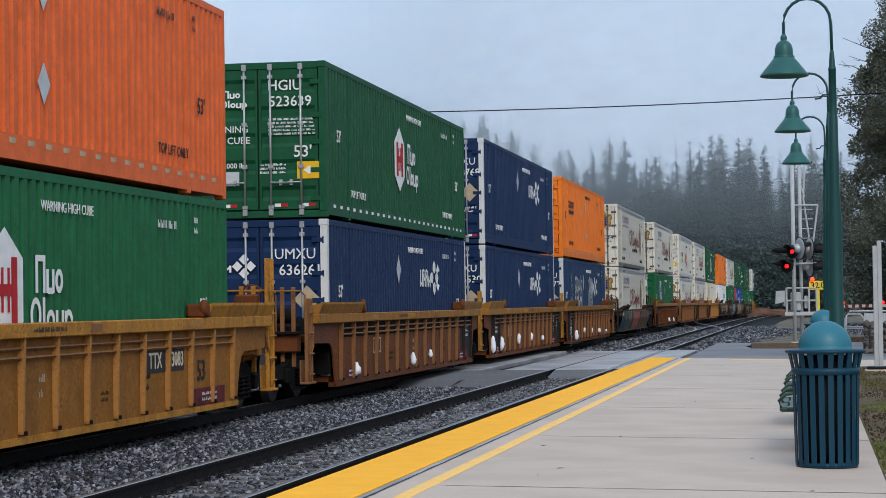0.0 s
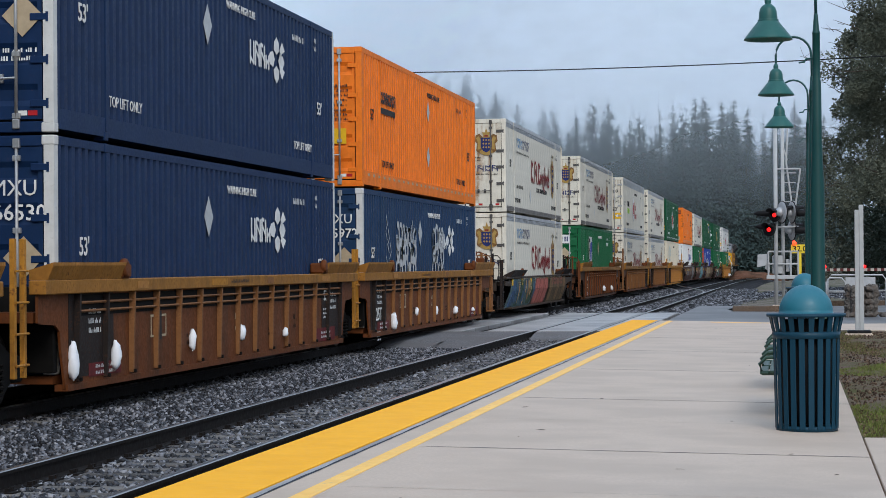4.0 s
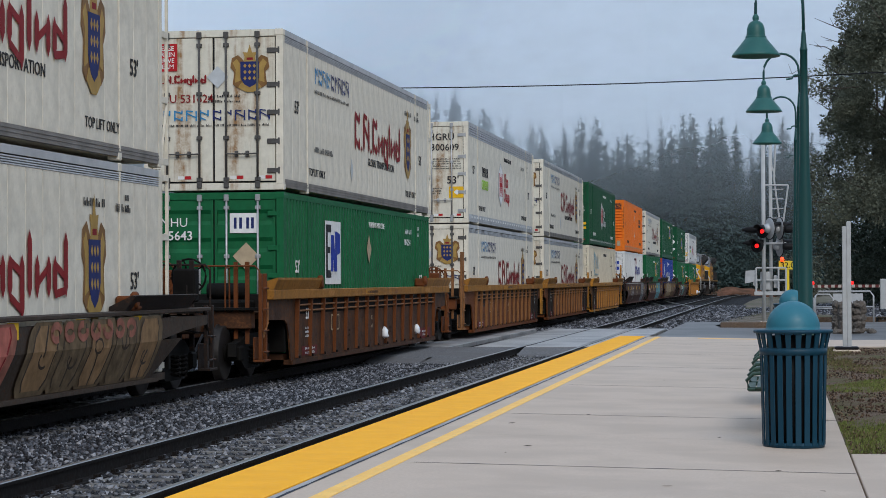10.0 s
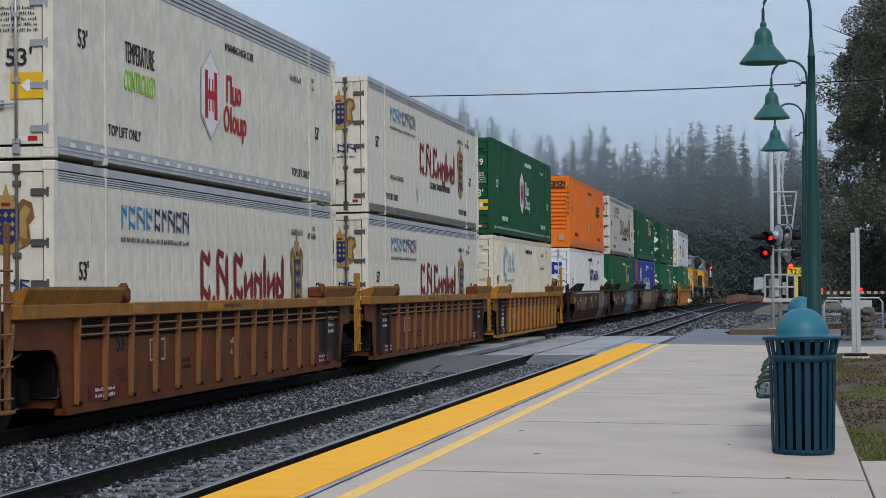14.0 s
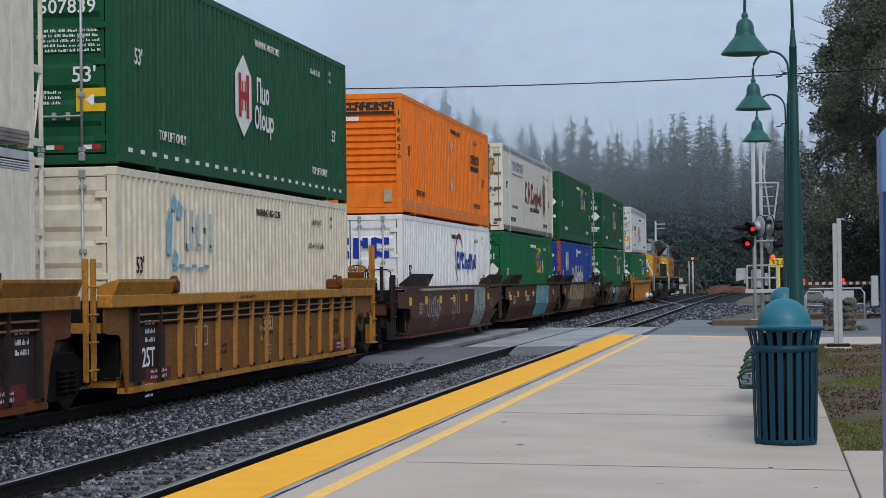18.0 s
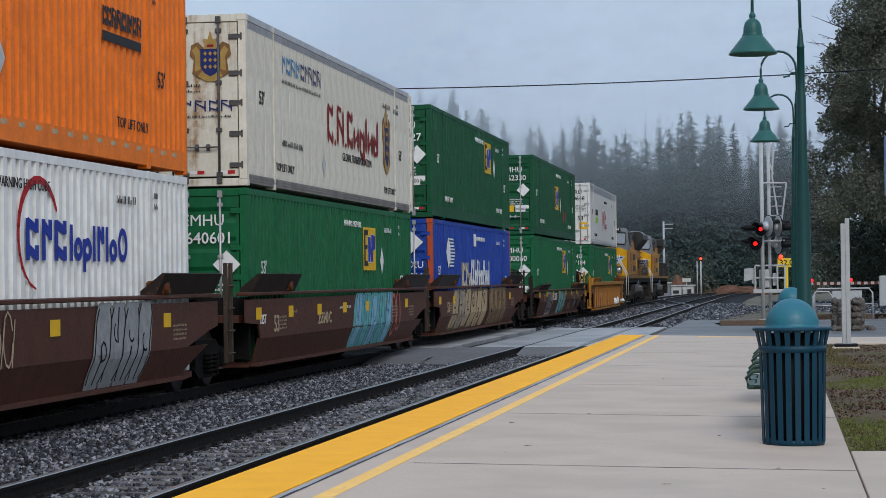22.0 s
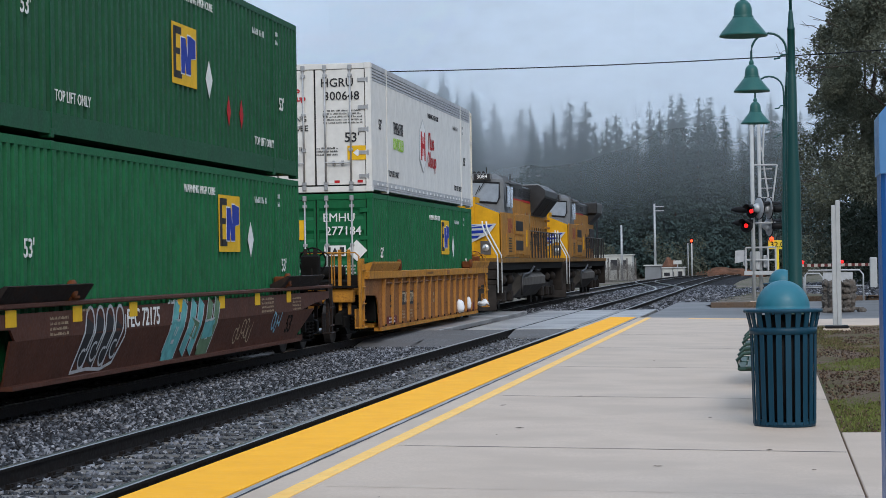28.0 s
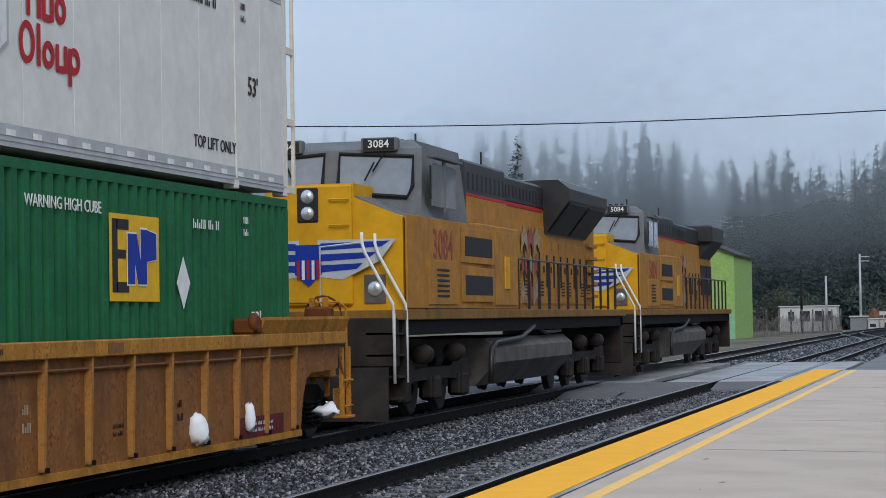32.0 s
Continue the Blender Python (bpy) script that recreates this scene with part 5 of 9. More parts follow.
P_DULLGREY = plain("thin grey spray paint", (0.10, 0.105, 0.105), 0.6, 0, 0.3)
P_FADERED = plain("faded red stripe paint", (0.27, 0.075, 0.05), 0.6, 0, 0.3)
P_FADEWHITE = plain("dirty white stripe paint", (0.30, 0.235, 0.15), 0.6, 0, 0.3)
P_PALESKY = plain("washed-out blue paint", (0.42, 0.52, 0.55), 0.6, 0, 0.25)
P_CREAMMARK = plain("cream marking", (0.6, 0.5, 0.36), 0.6, 0, 0.15)
P_SKY = plain("pale blue spray paint", (0.2, 0.4, 0.5), 0.6, 0, 0.25)
P_SALMON = plain("salmon spray paint", (0.42, 0.13, 0.10), 0.6, 0, 0.25)
P_OCHRE = plain("tan spray paint", (0.36, 0.25, 0.12), 0.6, 0, 0.25)
P_BRONZE = plain("bronze spray paint", (0.23, 0.14, 0.07), 0.6, 0, 0.3)
P_SAGE = plain("sage spray paint", (0.12, 0.2, 0.12), 0.6, 0, 0.25)
P_CAMOGREEN = plain("camouflage green spray paint", (0.045, 0.08, 0.05), 0.6, 0, 0.3)
P_TEALGREY = plain("grey-teal spray paint", (0.075, 0.12, 0.125), 0.6, 0, 0.3)
P_MUD = plain("muddy tan spray paint", (0.135, 0.095, 0.055), 0.6, 0, 0.35)
P_FADESALMON = plain("faded pink spray paint", (0.27, 0.105, 0.075), 0.6, 0, 0.3)
P_STEELBLUE = plain("steel blue spray paint", (0.05, 0.1, 0.18), 0.6, 0, 0.25)


def side_at(y, z, x=HW + 0.006):
    return pose(x, y, z, 0, 0, 90)


def door_at(x, z, y=-0.004):
    return pose(x, y, z)


def words(ob, text, h, mat, at, name="lettering", squeeze=1.0):
    return tagged(part(name, lettering(text, h, mat), mat, ob, at=at @ Matrix.Diagonal((squeeze, 1, 1, 1))), kind="stuff")


def plate(ob, name, outline, mat, at, label="", thick=0.004):
    """A thin plate or patch of paint: outline of (across, up)."""
    bm = bmesh.new()
    prism(bm, outline, 0, -thick, "y")
    return part(name, bm, mat, ob, label, at=at)


def oblong(w, h, x=0.0, z=0.0):
    return [(x - w / 2, z - h / 2), (x + w / 2, z - h / 2), (x + w / 2, z + h / 2), (x - w / 2, z + h / 2)]


def diamond(w, h):
    return [(0, -h / 2), (w / 2, 0), (0, h / 2), (-w / 2, 0)]


GLYPHS = {      # plain word-mark shapes: width, upright strokes (place, foot, head), cross strokes (from, to)
    "K": (1.0, ((0.16, 0, 1), (0.84, 0, 0.96)), (((0.16, 0.74), (0.84, 0.3)), ((0.16, 0.96), (0.6, 0.9)))),
    "k": (0.85, ((0.2, 0, 1), (0.8, 0, 0.36), (0.8, 0.66, 1)), (((0.2, 0.3), (0.8, 0.08)), ((0.2, 0.92), (0.8, 0.74)))),
    "P": (0.85, ((0.18, 0, 1), (0.8, 0.42, 1)), (((0.18, 0.84), (0.8, 0.56)), ((0.18, 0.3), (0.6, 0.08)))),
    "t": (0.8, ((0.28, 0, 1), (0.76, 0.5, 1)), (((0.28, 0.9), (0.76, 0.62)),)),
    "u": (0.9, ((0.16, 0, 1), (0.84, 0, 1)), (((0.16, 0.3), (0.84, 0.08)),)),
    "x": (0.8, ((0.18, 0, 0.64), (0.82, 0, 0.64)), (((0.18, 0.22), (0.82, 0.46)),)),
    "o": (0.75, ((0.2, 0, 0.64), (0.8, 0.1, 0.64)), (((0.2, 0.56), (0.8, 0.4)), ((0.2, 0.06), (0.8, 0.2)))),
    "d": (0.78, ((0.18, 0, 0.64), (0.82, 0, 1)), (((0.18, 0.5), (0.82, 0.3)), ((0.18, 0.06), (0.82, 0.12)))),
    "p": (0.78, ((0.18, 0, 0.64), (0.82, -0.3, 0.64)), (((0.18, 0.54), (0.82, 0.36)), ((0.18, 0.04), (0.82, -0.16)))),
    "W": (0.95, ((0.16, 0, 1), (0.84, 0, 1)), (((0.16, 0.92), (0.84, 0.92)),)),
    "n": (0.8, ((0.18, 0, 0.64), (0.82, 0, 0.64)), (((0.18, 0.58), (0.82, 0.58)),)),
    "U": (0.8, ((0.18, 0, 0.64), (0.82, 0, 0.64)), (((0.18, 0.06), (0.82, 0.06)),)),
    "O": (1.0, (), ("ring", 1.0)),
    "a": (0.8, (), ("ring", 0.66)),
    "q": (0.8, ((0.16, -0.3, 0.62),), ("ring", 0.66)),
    "l": (0.36, ((0.5, 0, 1),), ()),
    ".": (0.3, ((0.5, 0, 0.17),), ()),
    " ": (0.35, (), ()),
}


def word_mark(ob, shapes, w, h, mat, at, weight=0.2, point=0.0, name="word_mark"):
    """A brand's word mark as plain strokes of its size, weight and colour. point: how far the ends of the uprights taper."""
    key = ("mark", shapes, round(w, 2), round(h, 2), mat.name, weight, point)

    def build(bm):
        unit = w / sum(GLYPHS[c][0] for c in shapes)
        x0, wide, lift = -w / 2, weight * h, 0.003
        for c in shapes:
            g, ups, crosses = GLYPHS[c]
            for u, lo, hi in ups:
                x, a, b, q = x0 + u * g * unit, (lo - 0.5) * h, (hi - 0.5) * h, wide / 2
                d = min(point * wide, (b - a) * 0.4)
                vs = [(x - q, a + d), (x, a), (x + q, a + d), (x + q, b - d), (x, b), (x - q, b - d)] if d else [(x - q, a), (x + q, a), (x + q, b), (x - q, b)]
                bm.faces.new([bm.verts.new((p, -lift, z)) for p, z in vs])
                lift += 0.00025
            if crosses and crosses[0] == "ring":
                rx, rz, n = g * unit * 0.46, crosses[1] * h / 2, 20
                inner, outer = [], []
                for k in range(n):
                    c, z = math.cos(k * math.tau / n), math.sin(k * math.tau / n)
                    cx, cz = x0 + g * unit / 2, -h / 2 + rz
                    outer.append(bm.verts.new((cx + rx * c, -lift, cz + rz * z)))
                    inner.append(bm.verts.new((cx + (rx - wide * 0.95) * c, -lift, cz + (rz - wide * 0.85) * z)))
                for k in range(n):
                    bm.faces.new((outer[k], outer[(k + 1) % n], inner[(k + 1) % n], inner[k]))
                lift += 0.00025
                crosses = ()
            for (ua, va), (ub, vb) in crosses:
                xa, za, xb, zb, q = x0 + ua * g * unit, (va - 0.5) * h, x0 + ub * g * unit, (vb - 0.5) * h, wide * (0.32 if point else 0.42)
                n = Vector((za - zb, xb - xa)).normalized() * q
                bm.faces.new([bm.verts.new((p, -lift, z)) for p, z in ((xa + n.x, za + n.y), (xa - n.x, za - n.y), (xb - n.x, zb - n.y), (xb + n.x, zb + n.y))])
                lift += 0.00025
            x0 += g * unit
    return tagged(part(name, shared(key, name, build, mat), mat, ob, at=at), kind="stuff")


def small_print(ob, w, h, rows, mat, at, seed=3):
    """Lines of print too small to read, as short plain bars."""
    def build(bm):
        rng = random.Random(seed)
        for r in range(rows):
            z = h / 2 - (r + 0.5) * h / rows
            q = h / rows * 0.27
            x = -w / 2
            while x < w / 2 - 0.02:
                for k in range(rng.randint(3, 8)):
                    L = q * rng.uniform(0.5, 0.9)
                    if x + L > w / 2:
                        break
                    low, top = (-1, 1) if rng.random() < 0.6 else (-1, 0.2)
                    bm.faces.new([bm.verts.new((a, -0.003, z + b * q)) for a, b in ((x, low), (x + L, low), (x + L, top), (x, top))])
                    x += L + q * 0.45
                x += q * 1.2
    return tagged(part("small_print", shared(("print", w, h, rows, mat.name, seed), "small_print", build, mat), mat, ob, at=at), kind="stuff")


def corrugated(bm, x, y0, y1, z0, z1, pitch, depth):
    """A panel with upright trapezoid folds."""
    n = max(1, round((y1 - y0) / pitch))
    w = (y1 - y0) / n
    line = []
    for i in range(n):
        a = y0 + i * w
        line += [(a, 0), (a + w * 0.46, 0), (a + w * 0.6, -depth), (a + w * 0.86, -depth)]
    line.append((y1, 0))
    lo = [bm.verts.new((x + d, y, z0)) for y, d in line]
    hi = [bm.verts.new((x + d, y, z1)) for y, d in line]
    for k in range(len(line) - 1):
        bm.faces.new((lo[k], lo[k + 1], hi[k + 1], hi[k]))


def container(start, dz, label, mat, kind="steel", doors="swing", door_mat=None, post_mat=None, rod_mat=None, rail=0.2, dashes=None, band=None, cube=True):
    """A 53-foot box. kind: steel with folds, or smooth insulated panels. rail: height of the bottom rail."""
    ob = thing("container", label, "freight container", "stacked containers")
    smooth = kind != "steel"
    dm = door_mat or mat
    pm = post_mat or mat
    rm = rod_mat or M_ROD
    rail_mat = (M_ALU if cube else M_ALUDIRTY) if smooth else mat

    def post(bm):
        slab(bm, -0.13, 0, 0.0, 0.14, 0.12, HIGH - 0.12)
        for z in (0.0, HIGH - 0.12):
            slab(bm, -0.16, 0.006, 0, 0.16, z, z + 0.12, 0.012)
    for x, y, turn in ((HW, 0.0, 0), (-HW, 0.0, -90), (HW, LONG, 90), (-HW, LONG, 180)):
        part("corner_post", shared(("post", pm.name), "corner_post", post, pm), pm, ob, at=pose(x, y, 0, 0, 0, turn))

    def mid_post(bm):
        slab(bm, HW - 0.1, HW + 0.012, -0.03, 0.03, 0.12, HIGH - 0.12, 0.006)
        for z in (0.0, HIGH - 0.12):
            slab(bm, HW - 0.15, HW + 0.008, -0.08, 0.08, z, z + 0.12, 0.012)
    for y in (2.01, LONG - 2.0):
        part("lift_post", shared(("mid", mat.name), "lift_post", mid_post, mat), mat, ob, at=pose(0, y, 0))

    def bottom(bm):
        prof = [(-0.07, 0.05), (0, 0.05), (0, 0.1), (0.008, 0.102), (0.008, 0.116), (0, 0.118), (0, 0.15), (0.008, 0.152), (0.008, 0.166), (0, 0.168), (0, rail), (-0.07, rail)]
        prism(bm, prof if smooth else [prof[0], prof[1], prof[-2], prof[-1]], 0.16, LONG - 0.16, "y")
    for x, turn, y in ((HW, 0, 0), (-HW, 180, LONG)):
        part("bottom_rail", shared(("bottom", rail, rail_mat.name), "bottom_rail", bottom, rail_mat), rail_mat, ob, at=pose(x, y, 0, 0, 0, turn))

    def top(bm):
        slab(bm, -0.07, 0, 0.16, LONG - 0.16, HIGH - 0.11, HIGH - 0.006)
    top_mat = M_ALU if band else mat
    for x, turn, y in ((HW, 0, 0), (-HW, 180, LONG)):
        part("top_rail", shared(("top", top_mat.name), "top_rail", top, top_mat), top_mat, ob, at=pose(x, y, 0, 0, 0, turn))
    z1 = HIGH - 0.11
    if band:
        def ridges(bm):
            for k in range(4):
                z = z1 - 0.02 - k * band / 4
                slab(bm, HW - 0.03, HW + 0.004, 0.16, LONG - 0.16, z - band / 4 * 0.75, z, 0.006)
        part("top_band", shared(("band", band), "top_band", ridges, M_ALU), M_ALU, ob, "ribbed bare metal band along the top")
        z1 -= band

    for k, (y0, y1) in enumerate(((0.14, 1.96), (2.06, LONG - 2.05), (LONG - 1.95, LONG - 0.14))):
        if smooth:
            n = max(2, round((y1 - y0) / (1.22 if dashes else 0.61)))
            w = (y1 - y0) / n

            def sheet_(bm):
                slab(bm, HW - 0.05, HW - 0.004, 0.006, w - 0.006, rail, z1, 0.005)
            for i in range(n):
                part("panel", shared(("panel", round(w, 3), rail, z1, mat.name), "panel", sheet_, mat), mat, ob, at=pose(0, y0 + i * w, 0))
        else:
            def fold(bm):
                corrugated(bm, HW - 0.004, y0, y1, rail, z1, 0.275, 0.078)
            part("side_wall", shared(("side", k, rail, mat.name), "side_wall", fold, mat), mat, ob)

    def far_side(bm):
        slab(bm, -HW + 0.012, -HW + 0.05, 0.14, LONG - 0.14, 0.15, HIGH - 0.11)
    part("side_wall", shared(("farside", mat.name), "side_wall", far_side, mat), mat, ob)

    def roof(bm):
        slab(bm, -HW + 0.07, HW - 0.07, 0.05, LONG - 0.05, HIGH - 0.05, HIGH - 0.01)
    part("roof", shared(("roof", mat.name), "roof", roof, mat), mat, ob)

    def under(bm):
        slab(bm, -HW + 0.07, HW - 0.07, 0.1, LONG - 0.05, 0.06, 0.14)
    part("floor_frame", shared(("under", mat.name), "floor_frame", under, mat), mat, ob)

    def front(bm):
        slab(bm, -HW + 0.13, HW - 0.13, LONG - 0.1, LONG - 0.05, 0.1, HIGH - 0.06)
    part("front_wall", shared(("front", mat.name), "front_wall", front, mat), mat, ob)

    def lintel(bm):
        slab(bm, -HW + 0.13, HW - 0.13, 0.012, 0.13, 0.0, 0.13, 0.008)
    part("door_sill", shared(("lintel", dm.name), "door_sill", lintel, dm), dm, ob)
    part("door_header", shared(("lintel", dm.name), "door_sill", lintel, dm), dm, ob, at=pose(0, 0, HIGH - 0.134))
    if doors == "blank":
        def blank(bm):
            n = 11
            z0, zz = 0.62, HIGH - 0.5
            h = (zz - z0) / n
            prof = [(0.03, 0.14), (0.03, z0)]
            for i in range(n):
                prof += [(0.03, z0 + i * h + h * 0.25), (0.085, z0 + i * h + h * 0.4), (0.085, z0 + i * h + h * 0.75), (0.03, z0 + (i + 1) * h)]
            prof += [(0.03, HIGH - 0.12), (0.11, HIGH - 0.12), (0.11, 0.14)]
            prism(bm, prof, -HW + 0.13, HW - 0.13)
        part("end_wall", shared(("blank", dm.name), "end_wall", blank, dm), dm, ob, "ribbed blank end wall")
    else:
        def seal(bm):
            slab(bm, -HW + 0.13, HW - 0.13, 0.07, 0.1, 0.14, HIGH - 0.12)
        part("door_seal", shared(("seal",), "door_seal", seal, M_GASKET), M_GASKET, ob, "black rubber door seal")

        def door(bm):
            if smooth:
                slab(bm, 0.02, HW - 0.155, 0.03, 0.075, 0.165, HIGH - 0.145, 0.006)
            else:
                prof = [(0.03, 0.16)]
                for i in range(5):
                    z = 0.32 + i * 0.5
                    prof += [(0.03, z), (0.068, z + 0.07), (0.068, z + 0.2), (0.03, z + 0.27)]
                prof += [(0.03, HIGH - 0.14), (0.09, HIGH - 0.14), (0.09, 0.16)]
                prism(bm, prof, 0.05, HW - 0.2)
                slab(bm, 0.015, 0.06, 0.025, 0.08, 0.16, HIGH - 0.14)
                slab(bm, HW - 0.21, HW - 0.155, 0.025, 0.08, 0.16, HIGH - 0.14)
        leaf = shared(("door", dm.name, smooth), "door", door, dm)
        left = SHARED.get(("door_left", dm.name, smooth))
        if left is None:
            left = leaf.copy()
            left.transform(Matrix.Diagonal((-1, 1, 1, 1)))
            left.flip_normals()
            SHARED[("door_left", dm.name, smooth)] = left
        part("door", leaf, dm, ob)
        part("door", left, dm, ob)

        def rod(bm):
            tube(bm, [(0, 0, 0.08), (0, 0, HIGH - 0.06)], 0.022, 8)
            for z in (0.2, 0.95, 1.75, HIGH - 0.28):
                slab(bm, -0.05, 0.05, -0.02, 0.04, z - 0.035, z + 0.035, 0.008)
            for z in (0.1, HIGH - 0.1):
                slab(bm, -0.045, 0.045, -0.03, 0.03, z - 0.06, z + 0.06, 0.01)

        def handle(bm):
            tube(bm, [(0.0, -0.035, 0), (0.3, -0.05, -0.01), (0.38, -0.045, 0.0)], 0.015, 6)
            slab(bm, 0.16, 0.22, -0.03, 0.03, -0.06, 0.05, 0.008)
        for x, d in ((-0.86, -1), (-0.26, 1), (0.24, 1), (0.82, -1)):
            r = part("lock_rod", shared(("rod", rm.name), "lock_rod", rod, rm), rm, ob, at=pose(x, 0.0, 0))
            part("handle", shared(("handle", rm.name), "handle", handle, rm), rm, r, at=pose(0, 0, 0.66, 0, 0, 0 if d > 0 else 0) @ Matrix.Diagonal((1 if x in (-0.86, 0.24) else -1, 1, 1, 1)))

        def hinge(bm):
            slab(bm, -0.2, 0.02, -0.012, 0.03, -0.045, 0.045, 0.008)
            tube(bm, [(0.02, 0.0, -0.06), (0.02, 0.0, 0.06)], 0.022, 6)
        hm = rm if smooth else dm
        for z in (0.35, 0.88, 1.4, 1.9, 2.52):
            for x, f in ((HW - 0.1, 1), (-HW + 0.1, -1)):
                part("hinge", shared(("hinge", hm.name), "hinge", hinge, hm), hm, ob, at=pose(x, 0.01, z) @ Matrix.Diagonal((f, 1, 1, 1)))

        def tape(bm):
            slab(bm, -0.12, 0.0, -0.003, 0.0, -0.03, 0.03)
        for x in (-1.02, -0.42, 0.55, 1.08):
            part("red_tape", shared(("rtape",), "red_tape", tape, P_RED), P_RED, ob, at=pose(x, 0.026, 0.235))
            part("white_tape", shared(("wtape",), "white_tape", tape, P_WHITE), P_WHITE, ob, at=pose(x - 0.13, 0.026, 0.235))
    if dashes:
        def dash(bm):
            slab(bm, 0.0, 0.004, -0.1, 0.1, -0.03, 0.03)
        n = 26
        for i in range(n):
            y = 0.4 + (LONG - 0.8) * (i + 0.5) / n
            part("reflector", shared(("dash", dashes.name), "reflector", dash, dashes), dashes, ob, at=pose(HW + (0.008 if smooth else 0.0), y, rail - 0.075))
    ink = P_WHITE if mat in (GREEN, GREENUP, NAVY, NAVYOLD, BLUE) else P_BLACK
    for y, z, t in ((2.85, 0.42 + rail - 0.2, "TOP LIFT ONLY"), (LONG - 2.75, 0.42 + rail - 0.2, "TOP LIFT ONLY"), (1.1, 1.55, "53'"), (LONG - 1.35, 1.3, "53'")):
        words(ob, t, 0.15 if "T" in t else 0.24, ink, side_at(y, z))
    if cube:
        words(ob, "WARNING HIGH CUBE", 0.13, ink, side_at(9.0, HIGH - 0.4 - (band or 0)))
    small_print(ob, 0.9, 0.2, 1, ink, side_at(LONG - 3.1, HIGH - 0.45 - (band or 0)), 5)
    small_print(ob, 0.22, 0.3, 2, ink, side_at(LONG - 1.68, HIGH - 0.42 - (band or 0)), 6)
    TRAIN.append((ob, start, dz))
    return ob


def numbered(ob, code, number, ink, x=0.62, z=2.2, h=0.2):
    words(ob, code, h, ink, door_at(x - 0.1, z + 0.16, 0.016))
    words(ob, number, h, ink, door_at(x, z - 0.14, 0.016))


def hub_mark(ob, tint, edge, y=7.22, z=1.5, s=1.0):
    """A tall six-sided shield in red and white with two short word marks beside it."""
    shield = [(0, -0.7), (0.56, -0.36), (0.56, 0.36), (0, 0.7), (-0.56, 0.36), (-0.56, -0.36)]
    plate(ob, "emblem_shield", [(a * s, b * s) for a, b in shield], edge, side_at(y, z))
    if edge != P_WHITE:
        plate(ob, "emblem_field", [(a * s * 0.9, b * s * 0.93) for a, b in shield], P_WHITE, side_at(y, z, HW + 0.011))
    for x in (-0.27, 0.27):
        plate(ob, "emblem_stroke", oblong(0.17 * s, 0.74 * s, x * s), P_RED, side_at(y, z, HW + 0.016))
        plate(ob, "emblem_stroke", oblong(0.06 * s, 0.5 * s, x * 0.35 * s), P_RED, side_at(y, z, HW + 0.016))
    plate(ob, "emblem_stroke", oblong(0.4 * s, 0.13 * s), P_RED, side_at(y, z, HW + 0.0185))
    word_mark(ob, "WUa", 0.95 * s, 0.44 * s, tint, side_at(y + 1.42, z + 0.19), 0.2)
    word_mark(ob, "OlaUq", 1.46 * s, 0.42 * s, tint, side_at(y + 1.5, z - 0.29), 0.2)


def emp_mark(ob, y, z, w=1.4, h=0.93, field=None, dia=(1.45, -0.25)):
    """A square emblem: a tall black bracket, a blue zigzag and a blue flag with white edges."""
    plate(ob, "emblem_field", oblong(w, h), field or P_YELLOW, side_at(y, z), "square emblem panel")
    at = side_at(y, z, HW + 0.0105) @ Matrix.Diagonal((w, 1, h, 1))
    for box in ((-0.4, 0.02, 0.1, 0.84), (-0.25, 0.38, 0.24, 0.12), (-0.25, -0.34, 0.24, 0.12), (-0.27, 0.04, 0.16, 0.1)):
        plate(ob, "emblem_stroke", oblong(box[2], box[3], box[0], box[1]), P_BLACK, at)
    white = side_at(y, z, HW + 0.0145) @ Matrix.Diagonal((w, 1, h, 1))
    blue = side_at(y, z, HW + 0.0185) @ Matrix.Diagonal((w, 1, h, 1))
    for lift, outline in enumerate(([(-0.16, -0.3), (-0.02, -0.3), (-0.02, 0.28), (-0.16, 0.28)], [(-0.1, 0.28), (0.02, 0.28), (0.16, -0.3), (0.04, -0.3)], [(0.1, -0.3), (0.22, -0.3), (0.22, 0.34), (0.1, 0.34)], [(0.2, 0.34), (0.42, 0.3), (0.42, 0.0), (0.2, -0.04)])):
        cx, cz = sum(q[0] for q in outline) / 4, sum(q[1] for q in outline) / 4
        plate(ob, "emblem_edge", [(cx + (a - cx) * 1.16, cz + (b - cz) * 1.07) for a, b in outline], P_WHITE, white @ pose(0, -0.0006 * lift, 0))
        plate(ob, "emblem_stroke", outline, P_BLUE, blue @ pose(0, -0.0006 * lift, 0))
    if dia:
        plate(ob, "placard", diamond(0.42, 0.6), P_WHITE, side_at(y + dia[0], z + dia[1]), "white diamond placard")


